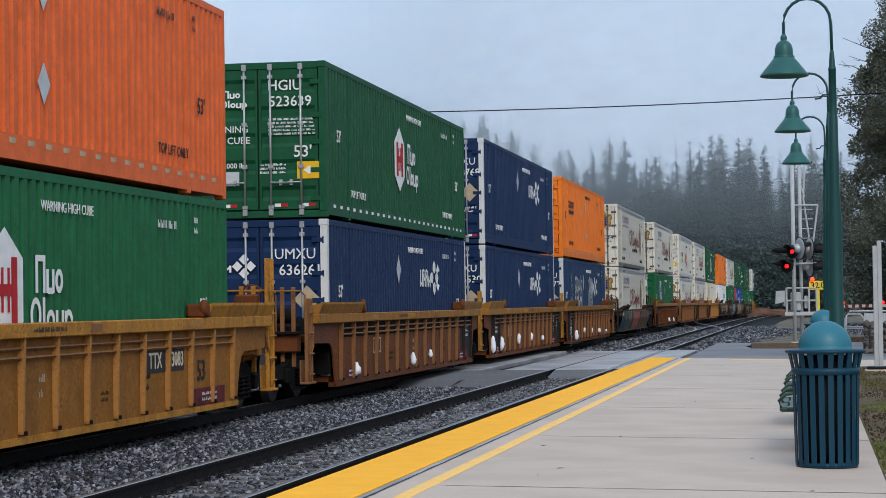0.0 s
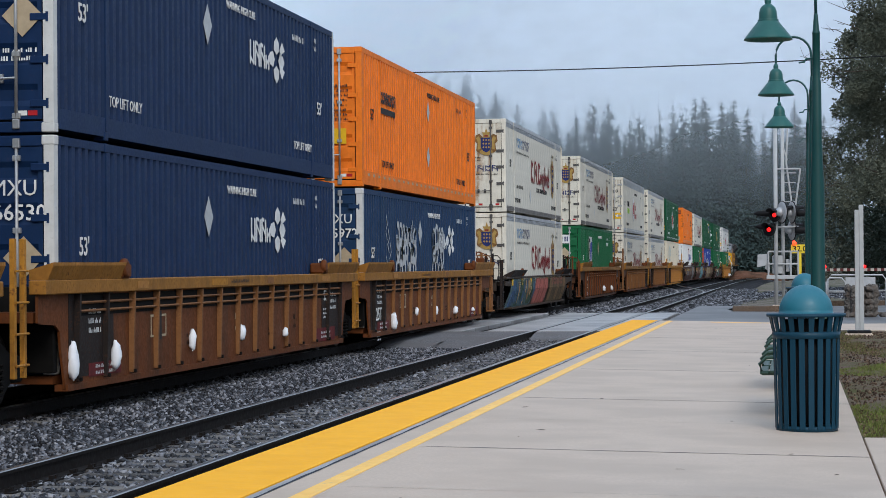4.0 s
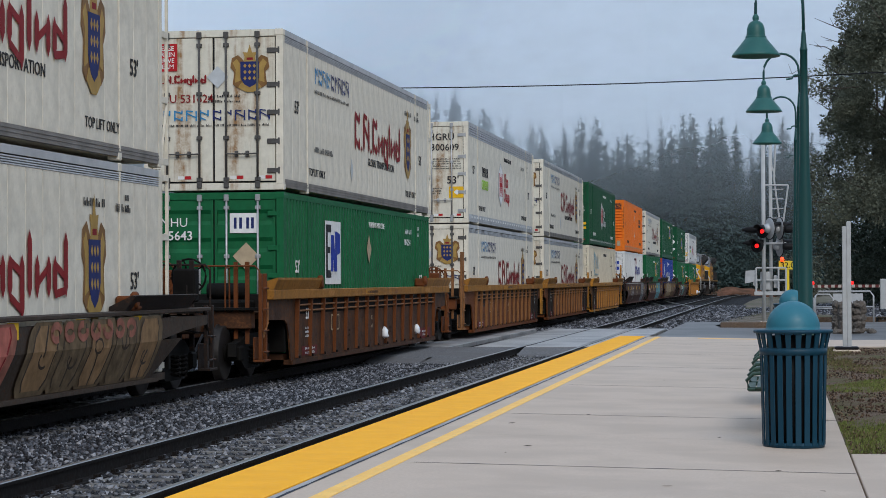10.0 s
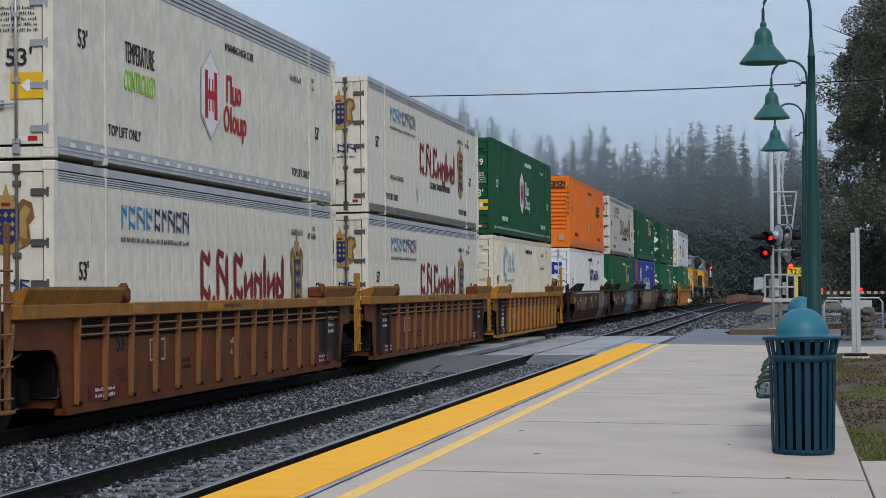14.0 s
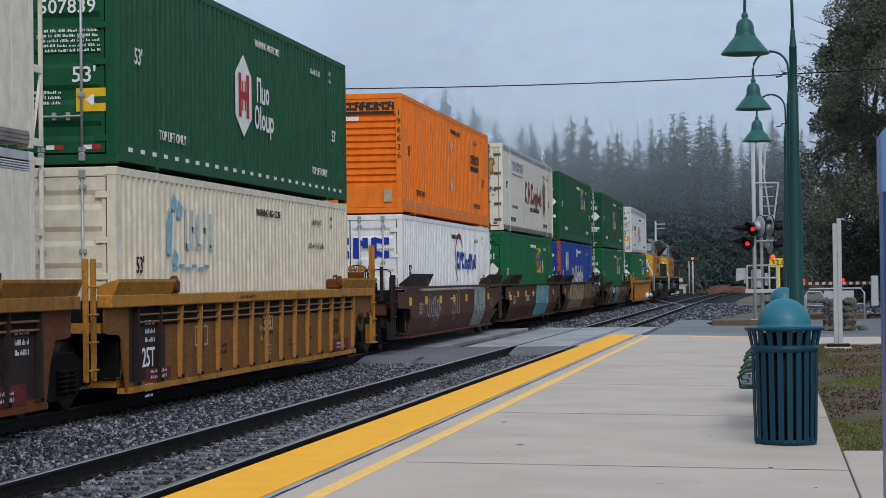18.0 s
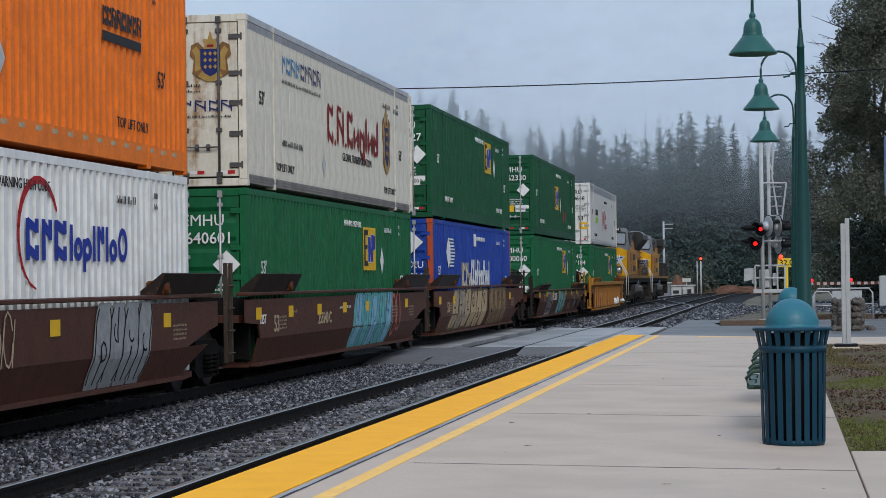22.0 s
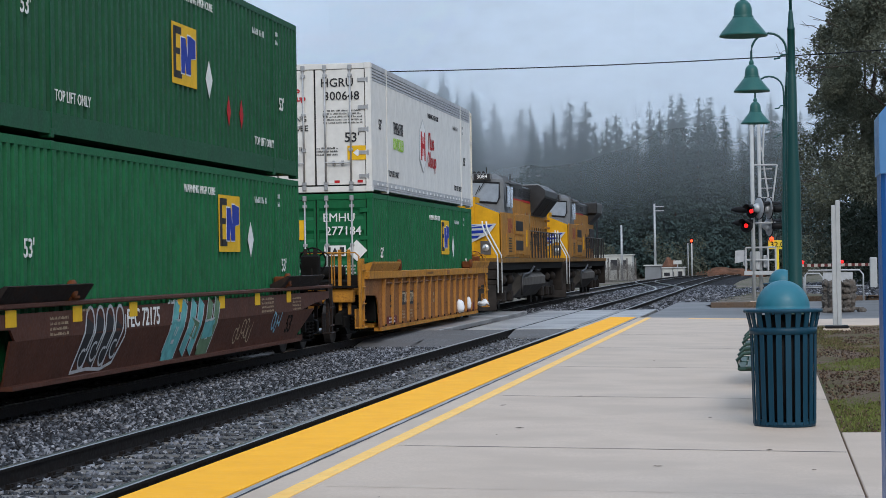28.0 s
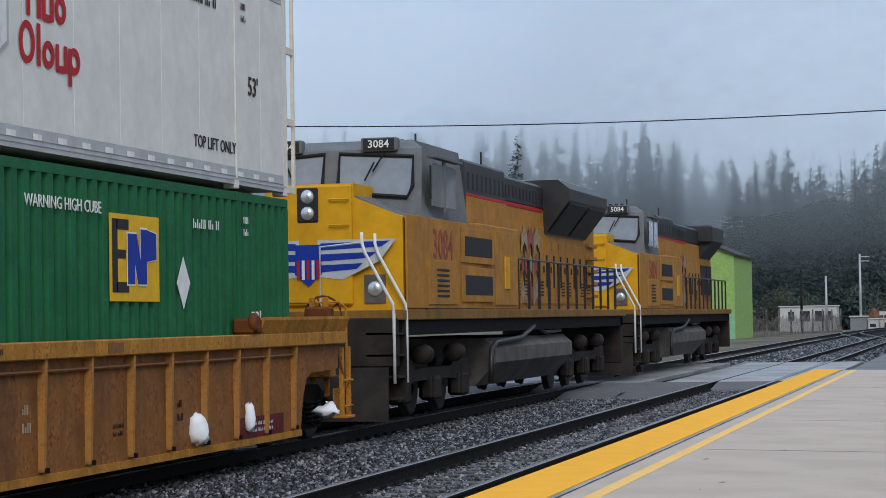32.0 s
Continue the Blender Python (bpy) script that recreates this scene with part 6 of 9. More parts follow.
def emp_door(ob, number, extra=True):
    plate(ob, "emblem_field", oblong(0.75, 0.45), P_YELLOW, door_at(-0.66, 2.1, 0.02), "yellow emblem")
    for x, m in ((-0.22, P_BLACK), (-0.08, P_BLACK), (0.08, P_BLUE), (0.22, P_BLUE)):
        plate(ob, "emblem_stroke", oblong(0.09, 0.3, x), m, door_at(-0.66, 2.1, 0.014))
    numbered(ob, "EMHU", number, P_WHITE)
    plate(ob, "placard", diamond(0.48, 0.48), P_WHITE, door_at(0.92, 1.62, 0.014), "white diamond placard")
    small_print(ob, 0.7, 0.32, 4, P_WHITE, door_at(0.55, 1.16, 0.016), 2)
    small_print(ob, 0.5, 0.25, 2, P_WHITE, door_at(-0.6, 1.1, 0.016), 6)
    if extra:
        plate(ob, "notice", oblong(0.5, 0.24), P_WHITE, door_at(0.88, 0.95, 0.014), "white load notice")
        words(ob, "24,000 lbs", 0.09, P_BLACK, door_at(0.88, 0.93, 0.006))
        plate(ob, "notice", oblong(0.3, 0.24), P_YELLOW, door_at(0.42, 0.95, 0.014), "yellow notice")


def umax_mark(ob, y, z):
    """Four white petals folded round a gap, with a heavy word mark before them."""
    word_mark(ob, "uKKx", 1.35, 0.42, P_WHITE, side_at(y - 1.2, z - 0.02), 0.22, 0.3)
    for k in range(4):
        plate(ob, "emblem_petal", [(0.0, 0.12), (0.17, 0.22), (0.13, 0.4), (0.0, 0.5), (-0.13, 0.4), (-0.17, 0.22)], P_WHITE, side_at(y, z) @ Matrix.Diagonal((1.15, 1, 0.8, 1)) @ pose(0, 0, 0, 0, 90 * k, 0))
    for k in range(4):
        plate(ob, "emblem_petal", [(-0.05, 0.2), (0.05, 0.2), (0.1, 0.36), (-0.1, 0.36)], P_WHITE, side_at(y, z) @ Matrix.Diagonal((1.15, 1, 0.8, 1)) @ pose(0, 0, 0, 0, 45 + 90 * k, 0))


def umax_door(ob, number):
    numbered(ob, "UMXU", number, P_WHITE, 0.78, 2.1, 0.2)
    plate(ob, "placard", diamond(0.52, 0.52), P_TAN, door_at(0.9, 1.42, 0.014), "tan diamond placard")
    for a, b in ((-0.13, 0), (0.13, 0), (0, -0.13), (0, 0.13)):
        plate(ob, "emblem_petal", diamond(0.2, 0.2), P_WHITE, door_at(-0.3 + a, 2.05 + b, 0.014))
    word_mark(ob, "uKKx", 0.62, 0.2, P_WHITE, door_at(-0.85, 2.04, 0.016), 0.22)
    small_print(ob, 0.6, 0.2, 2, P_WHITE, door_at(0.8, 0.95, 0.016), 8)


def crest(ob, at, w=1.0, h=1.65):
    """A coat of arms as plain coloured shapes."""
    at = at @ Matrix.Diagonal((w, 1, h, 1))
    for f in (-1, 1):
        plate(ob, "crest_mantle", [(f * 0.08, 0.1), (f * 0.3, 0.28), (f * 0.46, 0.22), (f * 0.5, 0.02), (f * 0.4, -0.08), (f * 0.44, -0.34), (f * 0.3, -0.42), (f * 0.14, -0.3)][::f], P_BROWNGOLD, at)
        plate(ob, "crest_supporter", [(f * 0.24, -0.26), (f * 0.38, -0.3), (f * 0.36, -0.02), (f * 0.44, 0.12), (f * 0.34, 0.2), (f * 0.22, 0.06)][::f], P_GOLD, at @ pose(0, -0.004, 0))
    plate(ob, "crest_base", [(-0.3, -0.4), (-0.1, -0.5), (0.1, -0.5), (0.3, -0.4), (0.22, -0.3), (-0.22, -0.3)], P_GOLD, at @ pose(0, -0.006, 0))
    plate(ob, "crest_crown", [(-0.16, 0.14), (0.16, 0.14), (0.13, 0.24), (0.18, 0.34), (0.06, 0.33), (0.0, 0.5), (-0.06, 0.33), (-0.18, 0.34), (-0.13, 0.24)], P_GOLD, at @ pose(0, -0.004, 0))
    plate(ob, "crest_helm", oblong(0.16, 0.05, 0, 0.2), P_MAROON, at @ pose(0, -0.009, 0))
    plate(ob, "crest_shield", [(-0.24, 0.14), (-0.24, -0.2), (-0.14, -0.34), (0, -0.4), (0.14, -0.34), (0.24, -0.2), (0.24, 0.14)], P_NAVY, at @ pose(0, -0.009, 0))
    for x in (-0.12, 0.0, 0.12):
        for z in (0.05, -0.08, -0.21):
            plate(ob, "crest_charge", diamond(0.085, 0.09), P_GOLD, at @ pose(x, -0.0135, z))


def tempstack(ob, at, w=3.35, h=0.32):
    word_mark(ob, "tkKP", w * 0.45, h, P_CYAN, at @ pose(-w * 0.275, 0, 0), 0.14)
    word_mark(ob, "ktKkK", w * 0.54, h, P_NAVY, at @ pose(w * 0.23, 0, 0), 0.14)
    small_print(ob, round(w * 0.98, 2), h * 0.4, 1, P_BLACK, at @ pose(0, 0, -h * 0.95), 7)


def england(ob, upper, number):
    word_mark(ob, "k.K.kxplxd", 5.5, 0.84, P_MAROON, side_at(9.25, 1.52), 0.185, 0.9)
    crest(ob, side_at(13.02, 1.62))
    tempstack(ob, side_at(4.28, 2.3))
    if upper:
        words(ob, "GLOBAL TRANSPORTATION", 0.17, P_BLACK, side_at(9.6, 0.92), squeeze=1.05)
    small_print(ob, 1.75, 0.2, 1, P_BLACK, side_at(3.48, 0.88), 11)
    plate(ob, "placard_holder", diamond(0.3, 0.48), P_SILVER, side_at(6.21, 0.66))
    crest(ob, door_at(0.68, 2.2, 0.014), 0.72, 0.86)
    tempstack(ob, door_at(0.05, 1.36, 0.014), 2.05, 0.19)
    words(ob, "CREU " + number, 0.15, P_MAROON, door_at(-0.6, 1.66, 0.016))
    word_mark(ob, "k.K.kxplxd", 0.95, 0.16, P_MAROON, door_at(-0.6, 2.02, 0.016), 0.24, 0.75)
    plate(ob, "notice", oblong(0.42, 0.5), P_RED, door_at(-0.88, 2.42, 0.014), "red recruiting notice")
    for k, w in enumerate(("LEASE", "TRAIN", "DRIVE", "TEAM")):
        words(ob, w, 0.085, P_WHITE, door_at(-0.88, 2.58 - 0.11 * k, 0.006))
    small_print(ob, 0.6, 0.18, 2, P_BLACK, door_at(0.2, 1.66, 0.016), 13)
    plate(ob, "placard_holder", diamond(0.4, 0.4), P_SILVER, door_at(0.08, 2.05, 0.014))
    small_print(ob, 0.7, 0.2, 1, P_BLACK, side_at(14.3, 2.3), 12)


def hub_door(ob, code, number, ink):
    numbered(ob, code, number, ink, 0.62, 2.3, 0.2)
    words(ob, "WARNING", 0.13, ink, door_at(-0.62, 1.66, 0.016))
    words(ob, "HIGH CUBE", 0.13, ink, door_at(-0.62, 1.45, 0.016))
    words(ob, "53'", 0.22, ink, door_at(0.85, 1.22, 0.016))
    plate(ob, "notice", oblong(0.42, 0.32), P_YELLOW, door_at(0.95, 0.88, 0.014), "yellow notice")
    plate(ob, "notice_figure", diamond(0.2, 0.16), P_WHITE, door_at(0.97, 0.88, 0.008))
    small_print(ob, 0.9, 0.34, 5, ink, door_at(0.65, 1.7, 0.016), 14)
    small_print(ob, 0.5, 0.22, 3, ink, door_at(0.28, 0.92, 0.016), 15)
    words(ob, "18,000 lbs", 0.1, ink, door_at(-0.5, 0.98, 0.016))
    plate(ob, "vent", oblong(0.26, 0.26), P_SILVER, door_at(-0.5, 0.74, 0.012))
    word_mark(ob, "WUa", 0.34, 0.14, P_RED if ink == P_BLACK else P_WHITE, door_at(-0.5, 2.32, 0.016), 0.22)
    word_mark(ob, "OlaUq", 0.52, 0.14, P_RED if ink == P_BLACK else P_WHITE, door_at(-0.46, 2.14, 0.016), 0.22)
    plate(ob, "emblem_shield", [(0.19 * math.cos(radians(30 + 60 * k)), 0.22 * math.sin(radians(30 + 60 * k))) for k in range(6)], P_SILVER, door_at(-0.98, 2.24, 0.014))
    for x in (-0.06, 0.06):
        plate(ob, "emblem_stroke", oblong(0.05, 0.22, x), P_RED, door_at(-0.98, 2.24, 0.008))


def reefer_hub(start, dz, number, rusty=False):
    ob = container(start, dz, "white smooth insulated container with a red and grey emblem", WHITE if rusty else CLEANWHITE, "smooth", door_mat=RUSTWHITE if rusty else CLEANWHITE, rail=0.26, dashes=P_WHITE, band=0.28)
    hub_mark(ob, P_RED, M_ALU, 7.2, 1.38)
    words(ob, "TEMPERATURE", 0.3, P_BLACK, side_at(3.54, 1.58), squeeze=0.5)
    words(ob, "CONTROLLED", 0.3, P_LIME, side_at(3.54, 1.2), squeeze=0.54)
    hub_door(ob, "HGRU", number, P_BLACK)
    for y in (LONG - 0.03,):
        bm = bmesh.new()
        slab(bm, HW - 0.04, HW + 0.002, 0, 0.05, 0.05, HIGH - 0.05)
        slab(bm, HW - 0.04, HW + 0.002, 0.33, 0.38, 0.05, HIGH - 0.05)
        for z in (0.05, 0.95, 1.9, HIGH - 0.15):
            slab(bm, HW - 0.04, HW + 0.002, 0.05, 0.33, z, z + 0.09)
        part("unit_guard", bm, WHITE, ob, "open white guard frame", at=pose(0, y, 0))
    return ob


def reefer_england(start, dz, number, rusty=True):
    ob = container(start, dz, "white insulated container with maroon lettering and a crest", WHITE, "smooth", door_mat=RUSTWHITE if rusty else WHITE, rod_mat=M_DARKROD, rail=0.2, band=0.12, cube=False)
    england(ob, dz > 1, number)
    bm = bmesh.new()
    slab(bm, HW - 0.04, HW + 0.002, 0, 0.05, 0.05, HIGH - 0.05)
    slab(bm, HW - 0.04, HW + 0.002, 0.33, 0.38, 0.05, HIGH - 0.05)
    for z in (0.05, 0.95, 1.9, HIGH - 0.15):
        slab(bm, HW - 0.04, HW + 0.002, 0.05, 0.33, z, z + 0.09)
    tube(bm, [(HW - 0.02, 0.03, 0.1), (HW - 0.02, 0.35, 0.95)], 0.02, 6)
    part("unit_guard", bm, WHITE, ob, "open white guard frame", at=pose(0, LONG - 0.03, 0))
    return ob


def box_hub(start, dz, number, upper=True):
    ob = container(start, dz, "green steel container with a white shield emblem", GREENUP if upper else GREEN, rail=0.3 if upper else 0.18, dashes=P_WHITE if upper else None)
    hub_mark(ob, P_WHITE, P_WHITE, 7.22 if upper else 6.9, 1.52)
    hub_door(ob, "HGIU", number, P_WHITE)
    return ob


def box_emp(start, dz, number, upper, y=None, z=None):
    ob = container(start, dz, "green corrugated steel container with a yellow square emblem", GREENUP if upper else GREEN, rail=0.32 if upper else 0.18)
    emp_mark(ob, y or (8.2 if upper else 10.82), z or (1.6 if upper else 2.01))
    emp_door(ob, number)
    return ob


def box_umax(start, dz, number, upper, mat=NAVY):
    ob = container(start, dz, "navy blue corrugated steel container with white petal emblem", mat, post_mat=WHITEPOST, rail=0.3 if upper else 0.18)
    umax_mark(ob, 11.4, 1.92)
    umax_door(ob, number)
    plate(ob, "placard", diamond(0.5, 0.62), P_SILVER, side_at(6.95, 2.06), "diamond placard")
    return ob


def box_orange(start, dz, blank, number, mat=None):
    ob = container(start, dz, "orange corrugated steel container with black emblem", mat or ORANGE, doors="blank" if blank else "swing", rail=0.34, dashes=P_TAN)
    y = 12.93 if blank else 2.9
    word_mark(ob, "kkKKklPkK", 1.74, 0.26, P_BLACK, side_at(y, 2.0 if not blank else 1.95), 0.24)
    plate(ob, "emblem_stroke", oblong(1.74, 0.13), P_BLACK, side_at(y, 1.72 if not blank else 1.68))
    for z in (1.0, 2.1):
        plate(ob, "placard", diamond(0.42, 0.5), P_SILVER, side_at(8.2, z), "grey diamond placard")
    if blank:
        words(ob, "\n".join(number), 0.15, P_BLACK, door_at(HW - 0.06, 1.9, -0.004))
        word_mark(ob, "kkKKklPkK", 1.25, 0.2, P_BLACK, door_at(0.5, 2.6, 0.02), 0.24)
        plate(ob, "emblem_stroke", oblong(1.25, 0.07), P_BLACK, door_at(0.5, 2.44, 0.02))
        plate(ob, "marker", oblong(0.5, 0.1), P_WHITE, door_at(0.0, 2.3, 0.02))
        plate(ob, "box_cover", oblong(0.2, 0.3), P_TAN, door_at(0.95, 0.42, 0.02), thick=0.04)
        for z in (0.5, 1.95):
            plate(ob, "placard", diamond(0.5, 0.5), P_SILVER, door_at(-0.6, z, 0.02), "grey diamond placard")
    else:
        plate(ob, "notice", oblong(0.42, 0.32), P_YELLOW, door_at(0.75, 1.05, 0.014), "yellow notice")
        plate(ob, "document_box", oblong(0.2, 0.36), P_SILVER, door_at(0.35, 1.08, 0.014), thick=0.04)
        small_print(ob, 0.9, 0.8, 8, P_BLACK, door_at(0.55, 1.75, 0.016), 16)
    return ob


HI = 0.37 + HIGH + 0.035
LO = 0.37
s = STARTS
ob = box_orange(s[0], HI, False, "", ORANGERED)
box_hub(s[0], LO, "293121", False)
box_hub(s[1], HI, "523639")
box_umax(s[1], LO, "636261", False)
box_umax(s[2], HI, "268768", True)
box_umax(s[2], LO, "266530", False)
box_orange(s[3], HI, False, "")
ob = box_umax(s[3], LO, "245972", False, NAVYOLD)
rng = random.Random(5)


def flat_stroke(ob, mat, wide, line, lift):
    """A sprayed stroke on the container's side: line of (along, up)."""
    bm = bmesh.new()
    last = None
    for i, (y, z) in enumerate(line):
        (ya, za), (yb, zb) = line[max(0, i - 1)], line[min(len(line) - 1, i + 1)]
        d = Vector((yb - ya, zb - za)).normalized()
        q = wide * (0.8 + 0.4 * rng.random()) / 2
        pair = (bm.verts.new((HW + lift, y - d.y * q, z + d.x * q)), bm.verts.new((HW + lift, y + d.y * q, z - d.x * q)))
        if last:
            bm.faces.new((last[0], last[1], pair[1], pair[0]))
        last = pair
    part("spray_stroke", bm, mat, ob)


def loop_line(y, z, ry, rz, a0, a1, n=12):
    return [(y + ry * math.cos(radians(a0 + (a1 - a0) * i / n)), z + rz * math.sin(radians(a0 + (a1 - a0) * i / n))) for i in range(n + 1)]


for k in range(44):          # sprayed silver letters in two clusters of curling strokes
    first_half = k < 28
    y = (4.0 + (k % 7) * 0.36) if first_half else (8.9 + (k % 4) * 0.42)
    z = (0.75 + (k // 7) * 0.42 if first_half else 0.7 + ((k - 28) // 4) * 0.42) + rng.uniform(-0.08, 0.08)
    flat_stroke(ob, P_SILVER, rng.uniform(0.07, 0.17), loop_line(y, z, rng.uniform(0.12, 0.24), rng.uniform(0.15, 0.3), rng.uniform(0, 360), rng.uniform(420, 640)), 0.006 + 0.0003 * k)
for k in range(6):
    y = 2.6 + 0.22 * (k % 3)
    flat_stroke(ob, P_SILVER, 0.05, [(y, 2.4 - 0.3 * k), (y + 0.15, 2.2 - 0.3 * k), (y - 0.05, 2.05 - 0.3 * k), (y + 0.12, 1.85 - 0.28 * k)], 0.006)
reefer_england(s[4], HI, "532615")
reefer_england(s[4], LO, "533287", False)
reefer_england(s[5], HI, "531624")
ob = container(s[5], LO, "green corrugated steel container with white and yellow emblem", GREEN, rail=0.18)
emp_mark(ob, 4.27, 1.86, 1.5, 1.25, P_WHITE, None)
plate(ob, "placard", diamond(0.5, 0.62), P_TAN, side_at(8.08, 1.98), "tan diamond placard")
plate(ob, "emblem_field", oblong(0.5, 0.36), P_WHITE, door_at(0.55, 2.35, 0.014), "white emblem plate")
for x in (-0.15, -0.05, 0.08, 0.17):
    plate(ob, "emblem_stroke", oblong(0.05, 0.2, x), P_NAVY, door_at(0.55, 2.35, 0.008))
plate(ob, "placard", diamond(0.5, 0.5), P_TAN, door_at(0.6, 1.75, 0.014), "tan diamond placard")
words(ob, "EMHU", 0.17, P_WHITE, door_at(-0.8, 2.36, 0.016))
words(ob, "245643", 0.17, P_WHITE, door_at(-0.74, 2.12, 0.016))
words(ob, "BN254", 0.15, P_WHITE, side_at(12.95, 2.2), squeeze=1.4)
reefer_hub(s[6], HI, "300609", True)
reefer_england(s[6], LO, "534109", False)
reefer_england(s[7], HI, "530871")
reefer_england(s[7], LO, "532204")
box_hub(s[8], HI, "507839")
ob = container(s[8], LO, "cream corrugated steel container, scuffed and stained", CREAM, rail=0.18)
for y, h, z in ((2.6, 0.6, 2.05), (2.85, 0.16, 2.5), (2.9, 0.16, 1.68), (3.15, 0.2, 2.4)):      # flaked remains of a blue emblem
    plate(ob, "blue_mark", [(-0.16, -h / 2), (0.06, -h / 2 - 0.06), (0.18, h / 2 - 0.05), (-0.04, h / 2 + 0.06)], P_SKY, side_at(y, z), "flaked pale blue paint")
for k in range(5):
    plate(ob, "blue_mark", oblong(0.1, 0.62 - 0.07 * (k % 3), 0, 0.03 * (k % 2)), P_PALESKY, side_at(3.5 + 0.36 * k, 2.12), "flaked pale blue paint")
    plate(ob, "blue_mark", oblong(0.26 - 0.04 * (k % 2), 0.09), P_PALESKY, side_at(3.6 + 0.34 * k, 1.86 + 0.26 * (k % 2)), "flaked pale blue paint")
for k in range(6):
    plate(ob, "blue_mark", oblong(0.3, 0.05, 0, 0.04 * (k % 2)), P_SKY, side_at(2.9 + 0.36 * k, 1.52), "flaked pale blue paint")
small_print(ob, 1.4, 0.2, 1, P_BLACK, side_at(13.0, 2.0), 19)
box_orange(s[9], HI, True, "196636")
ob = container(s[9], LO, "white steel container with blue lettering and a red arc", STEELWHITE, rail=0.18)
word_mark(ob, "ktk", 1.55, 0.5, P_BLUE, side_at(9.78, 1.86), 0.27)
word_mark(ob, "laqltlaO", 2.45, 0.46, P_BLUE, side_at(11.85, 1.84), 0.24)
for k in range(16):
    a = radians(35 + 14.5 * k)
    plate(ob, "emblem_arc", oblong(0.19, 0.03 + 0.07 * math.sin(math.pi * min(1, (k + 2) / 16))), P_RED, side_at(9.52 + 0.72 * math.cos(a), 1.92 + 0.66 * math.sin(a), HW + 0.004) @ pose(0, 0, 0, 0, 90 - math.degrees(a), 0))
word_mark(ob, "ktk", 1.5, 0.5, P_BLUE, door_at(0.25, 2.1, 0.014), 0.27)
words(ob, "WARNING HIGH CUBE", 0.1, P_BLACK, door_at(-0.1, 1.62, 0.016))
reefer_england(s[10], HI, "531990")
box_emp(s[10], LO, "640601", False)
box_emp(s[11], HI, "246827", True, 10.82, 2.09)
ob = container(s[11], LO, "bright blue corrugated container with red-orange corner posts", BLUE, post_mat=REDPOST, rail=0.18)
plate(ob, "emblem_wedge", [(-0.42, 0), (-0.06, 0.42), (0.3, 0.2), (0.3, -0.2), (-0.06, -0.42)], P_WHITE, side_at(2.7, 2.06))
for k in range(9):
    plate(ob, "emblem_tooth", oblong(1.0 - abs(k - 4) * 0.07, 0.045), P_WHITE, side_at(3.3 - abs(k - 4) * 0.03, 2.42 - k * 0.09, HW + 0.011))
word_mark(ob, "lkPx", 1.9, 0.8, P_CREAMMARK, side_at(5.95, 1.42), 0.2, 0.25)
word_mark(ob, "kuoKpoPxxl", 3.9, 0.82, P_WHITE, side_at(8.85, 1.5), 0.17, 0.25)
plate(ob, "emblem_arrow", [(-0.45, -0.28), (0.2, -0.28), (0.5, 0), (0.2, 0.28), (-0.45, 0.28), (-0.6, 0)], P_WHITE, door_at(0.55, 2.3, 0.014), "white arrow emblem")
numbered(ob, "UMXU", "888166", P_WHITE, 0.8, 1.55, 0.18)
plate(ob, "white_patch", oblong(0.5, 0.36), P_WHITE, side_at(7.77, 2.47))
ob = box_emp(s[12], HI, "262330", True)
for y in (10.89, 11.75):
    plate(ob, "placard", diamond(0.26, 0.5), P_RED, side_at(y, 0.93), "red diamond placard")
box_emp(s[12], LO, "300060", False)
reefer_hub(s[13], HI, "300648")
ob = box_emp(s[13], LO, "277184", False)
plate(ob, "notice", oblong(0.5, 0.24), P_WHITE, door_at(0.42, 1.62, 0.012), "white and black marking plate")
plate(ob, "notice_bar", oblong(0.1, 0.17, -0.15), P_BLACK, door_at(0.42, 1.62, 0.006))
plate(ob, "notice_bar", [(-0.08, -0.08), (0.08, -0.08), (0, 0.08)], P_BLACK, door_at(0.42, 1.62, 0.006))
plate(ob, "notice_bar", oblong(0.1, 0.17, 0.16), P_BLACK, door_at(0.42, 1.62, 0.006))

# ---- well cars ----
CARYELLOW = paint("faded yellow wagon paint", (0.50, 0.22, 0.03), 0.9, 0.7, (0.07, 0.035, 0.015), (0.13, 0.05, 0.02))
CARRUST = paint("rusty wagon paint", (0.155, 0.046, 0.0125), 1.0, 0.9, (0.045, 0.025, 0.015), (0.10, 0.035, 0.015))
CARBROWN = paint("brown wagon paint", (0.082, 0.032, 0.021), 0.5, 0.35, (0.03, 0.016, 0.012))
CARGREY = paint("sooty brown wagon paint", (0.055, 0.04, 0.03), 0.5, 0.4, (0.02, 0.018, 0.016))
# rust, darkened further for the shade between ribs below the chord
CARTAN = paint("rust-stained, shade-dark yellow side sheet", (0.22, 0.09, 0.018), 0.9, 0.8, (0.06, 0.03, 0.015), (0.10, 0.04, 0.017))
CARGOLD = paint("scuffed golden side sheet", (0.30, 0.118, 0.018), 0.75, 0.65, (0.10, 0.045, 0.016), (0.12, 0.045, 0.017))
CARUMBER = paint("red-brown stained side sheet", (0.29, 0.115, 0.03), 0.9, 0.8, (0.06, 0.034, 0.02), (0.13, 0.04, 0.022))
CARDARK = paint("dark rust wagon paint", (0.062, 0.027, 0.014), 0.9, 0.9, (0.024, 0.014, 0.01), (0.15, 0.06, 0.022))
CARRIB = paint("scuffed yellow-brown rib paint", (0.46, 0.21, 0.055), 0.8, 0.7, (0.06, 0.03, 0.015), (0.11, 0.045, 0.02))
CARRIB2 = paint("rusty rib paint", (0.26, 0.115, 0.043), 0.8, 0.7, (0.06, 0.03, 0.015), (0.11, 0.045, 0.02))
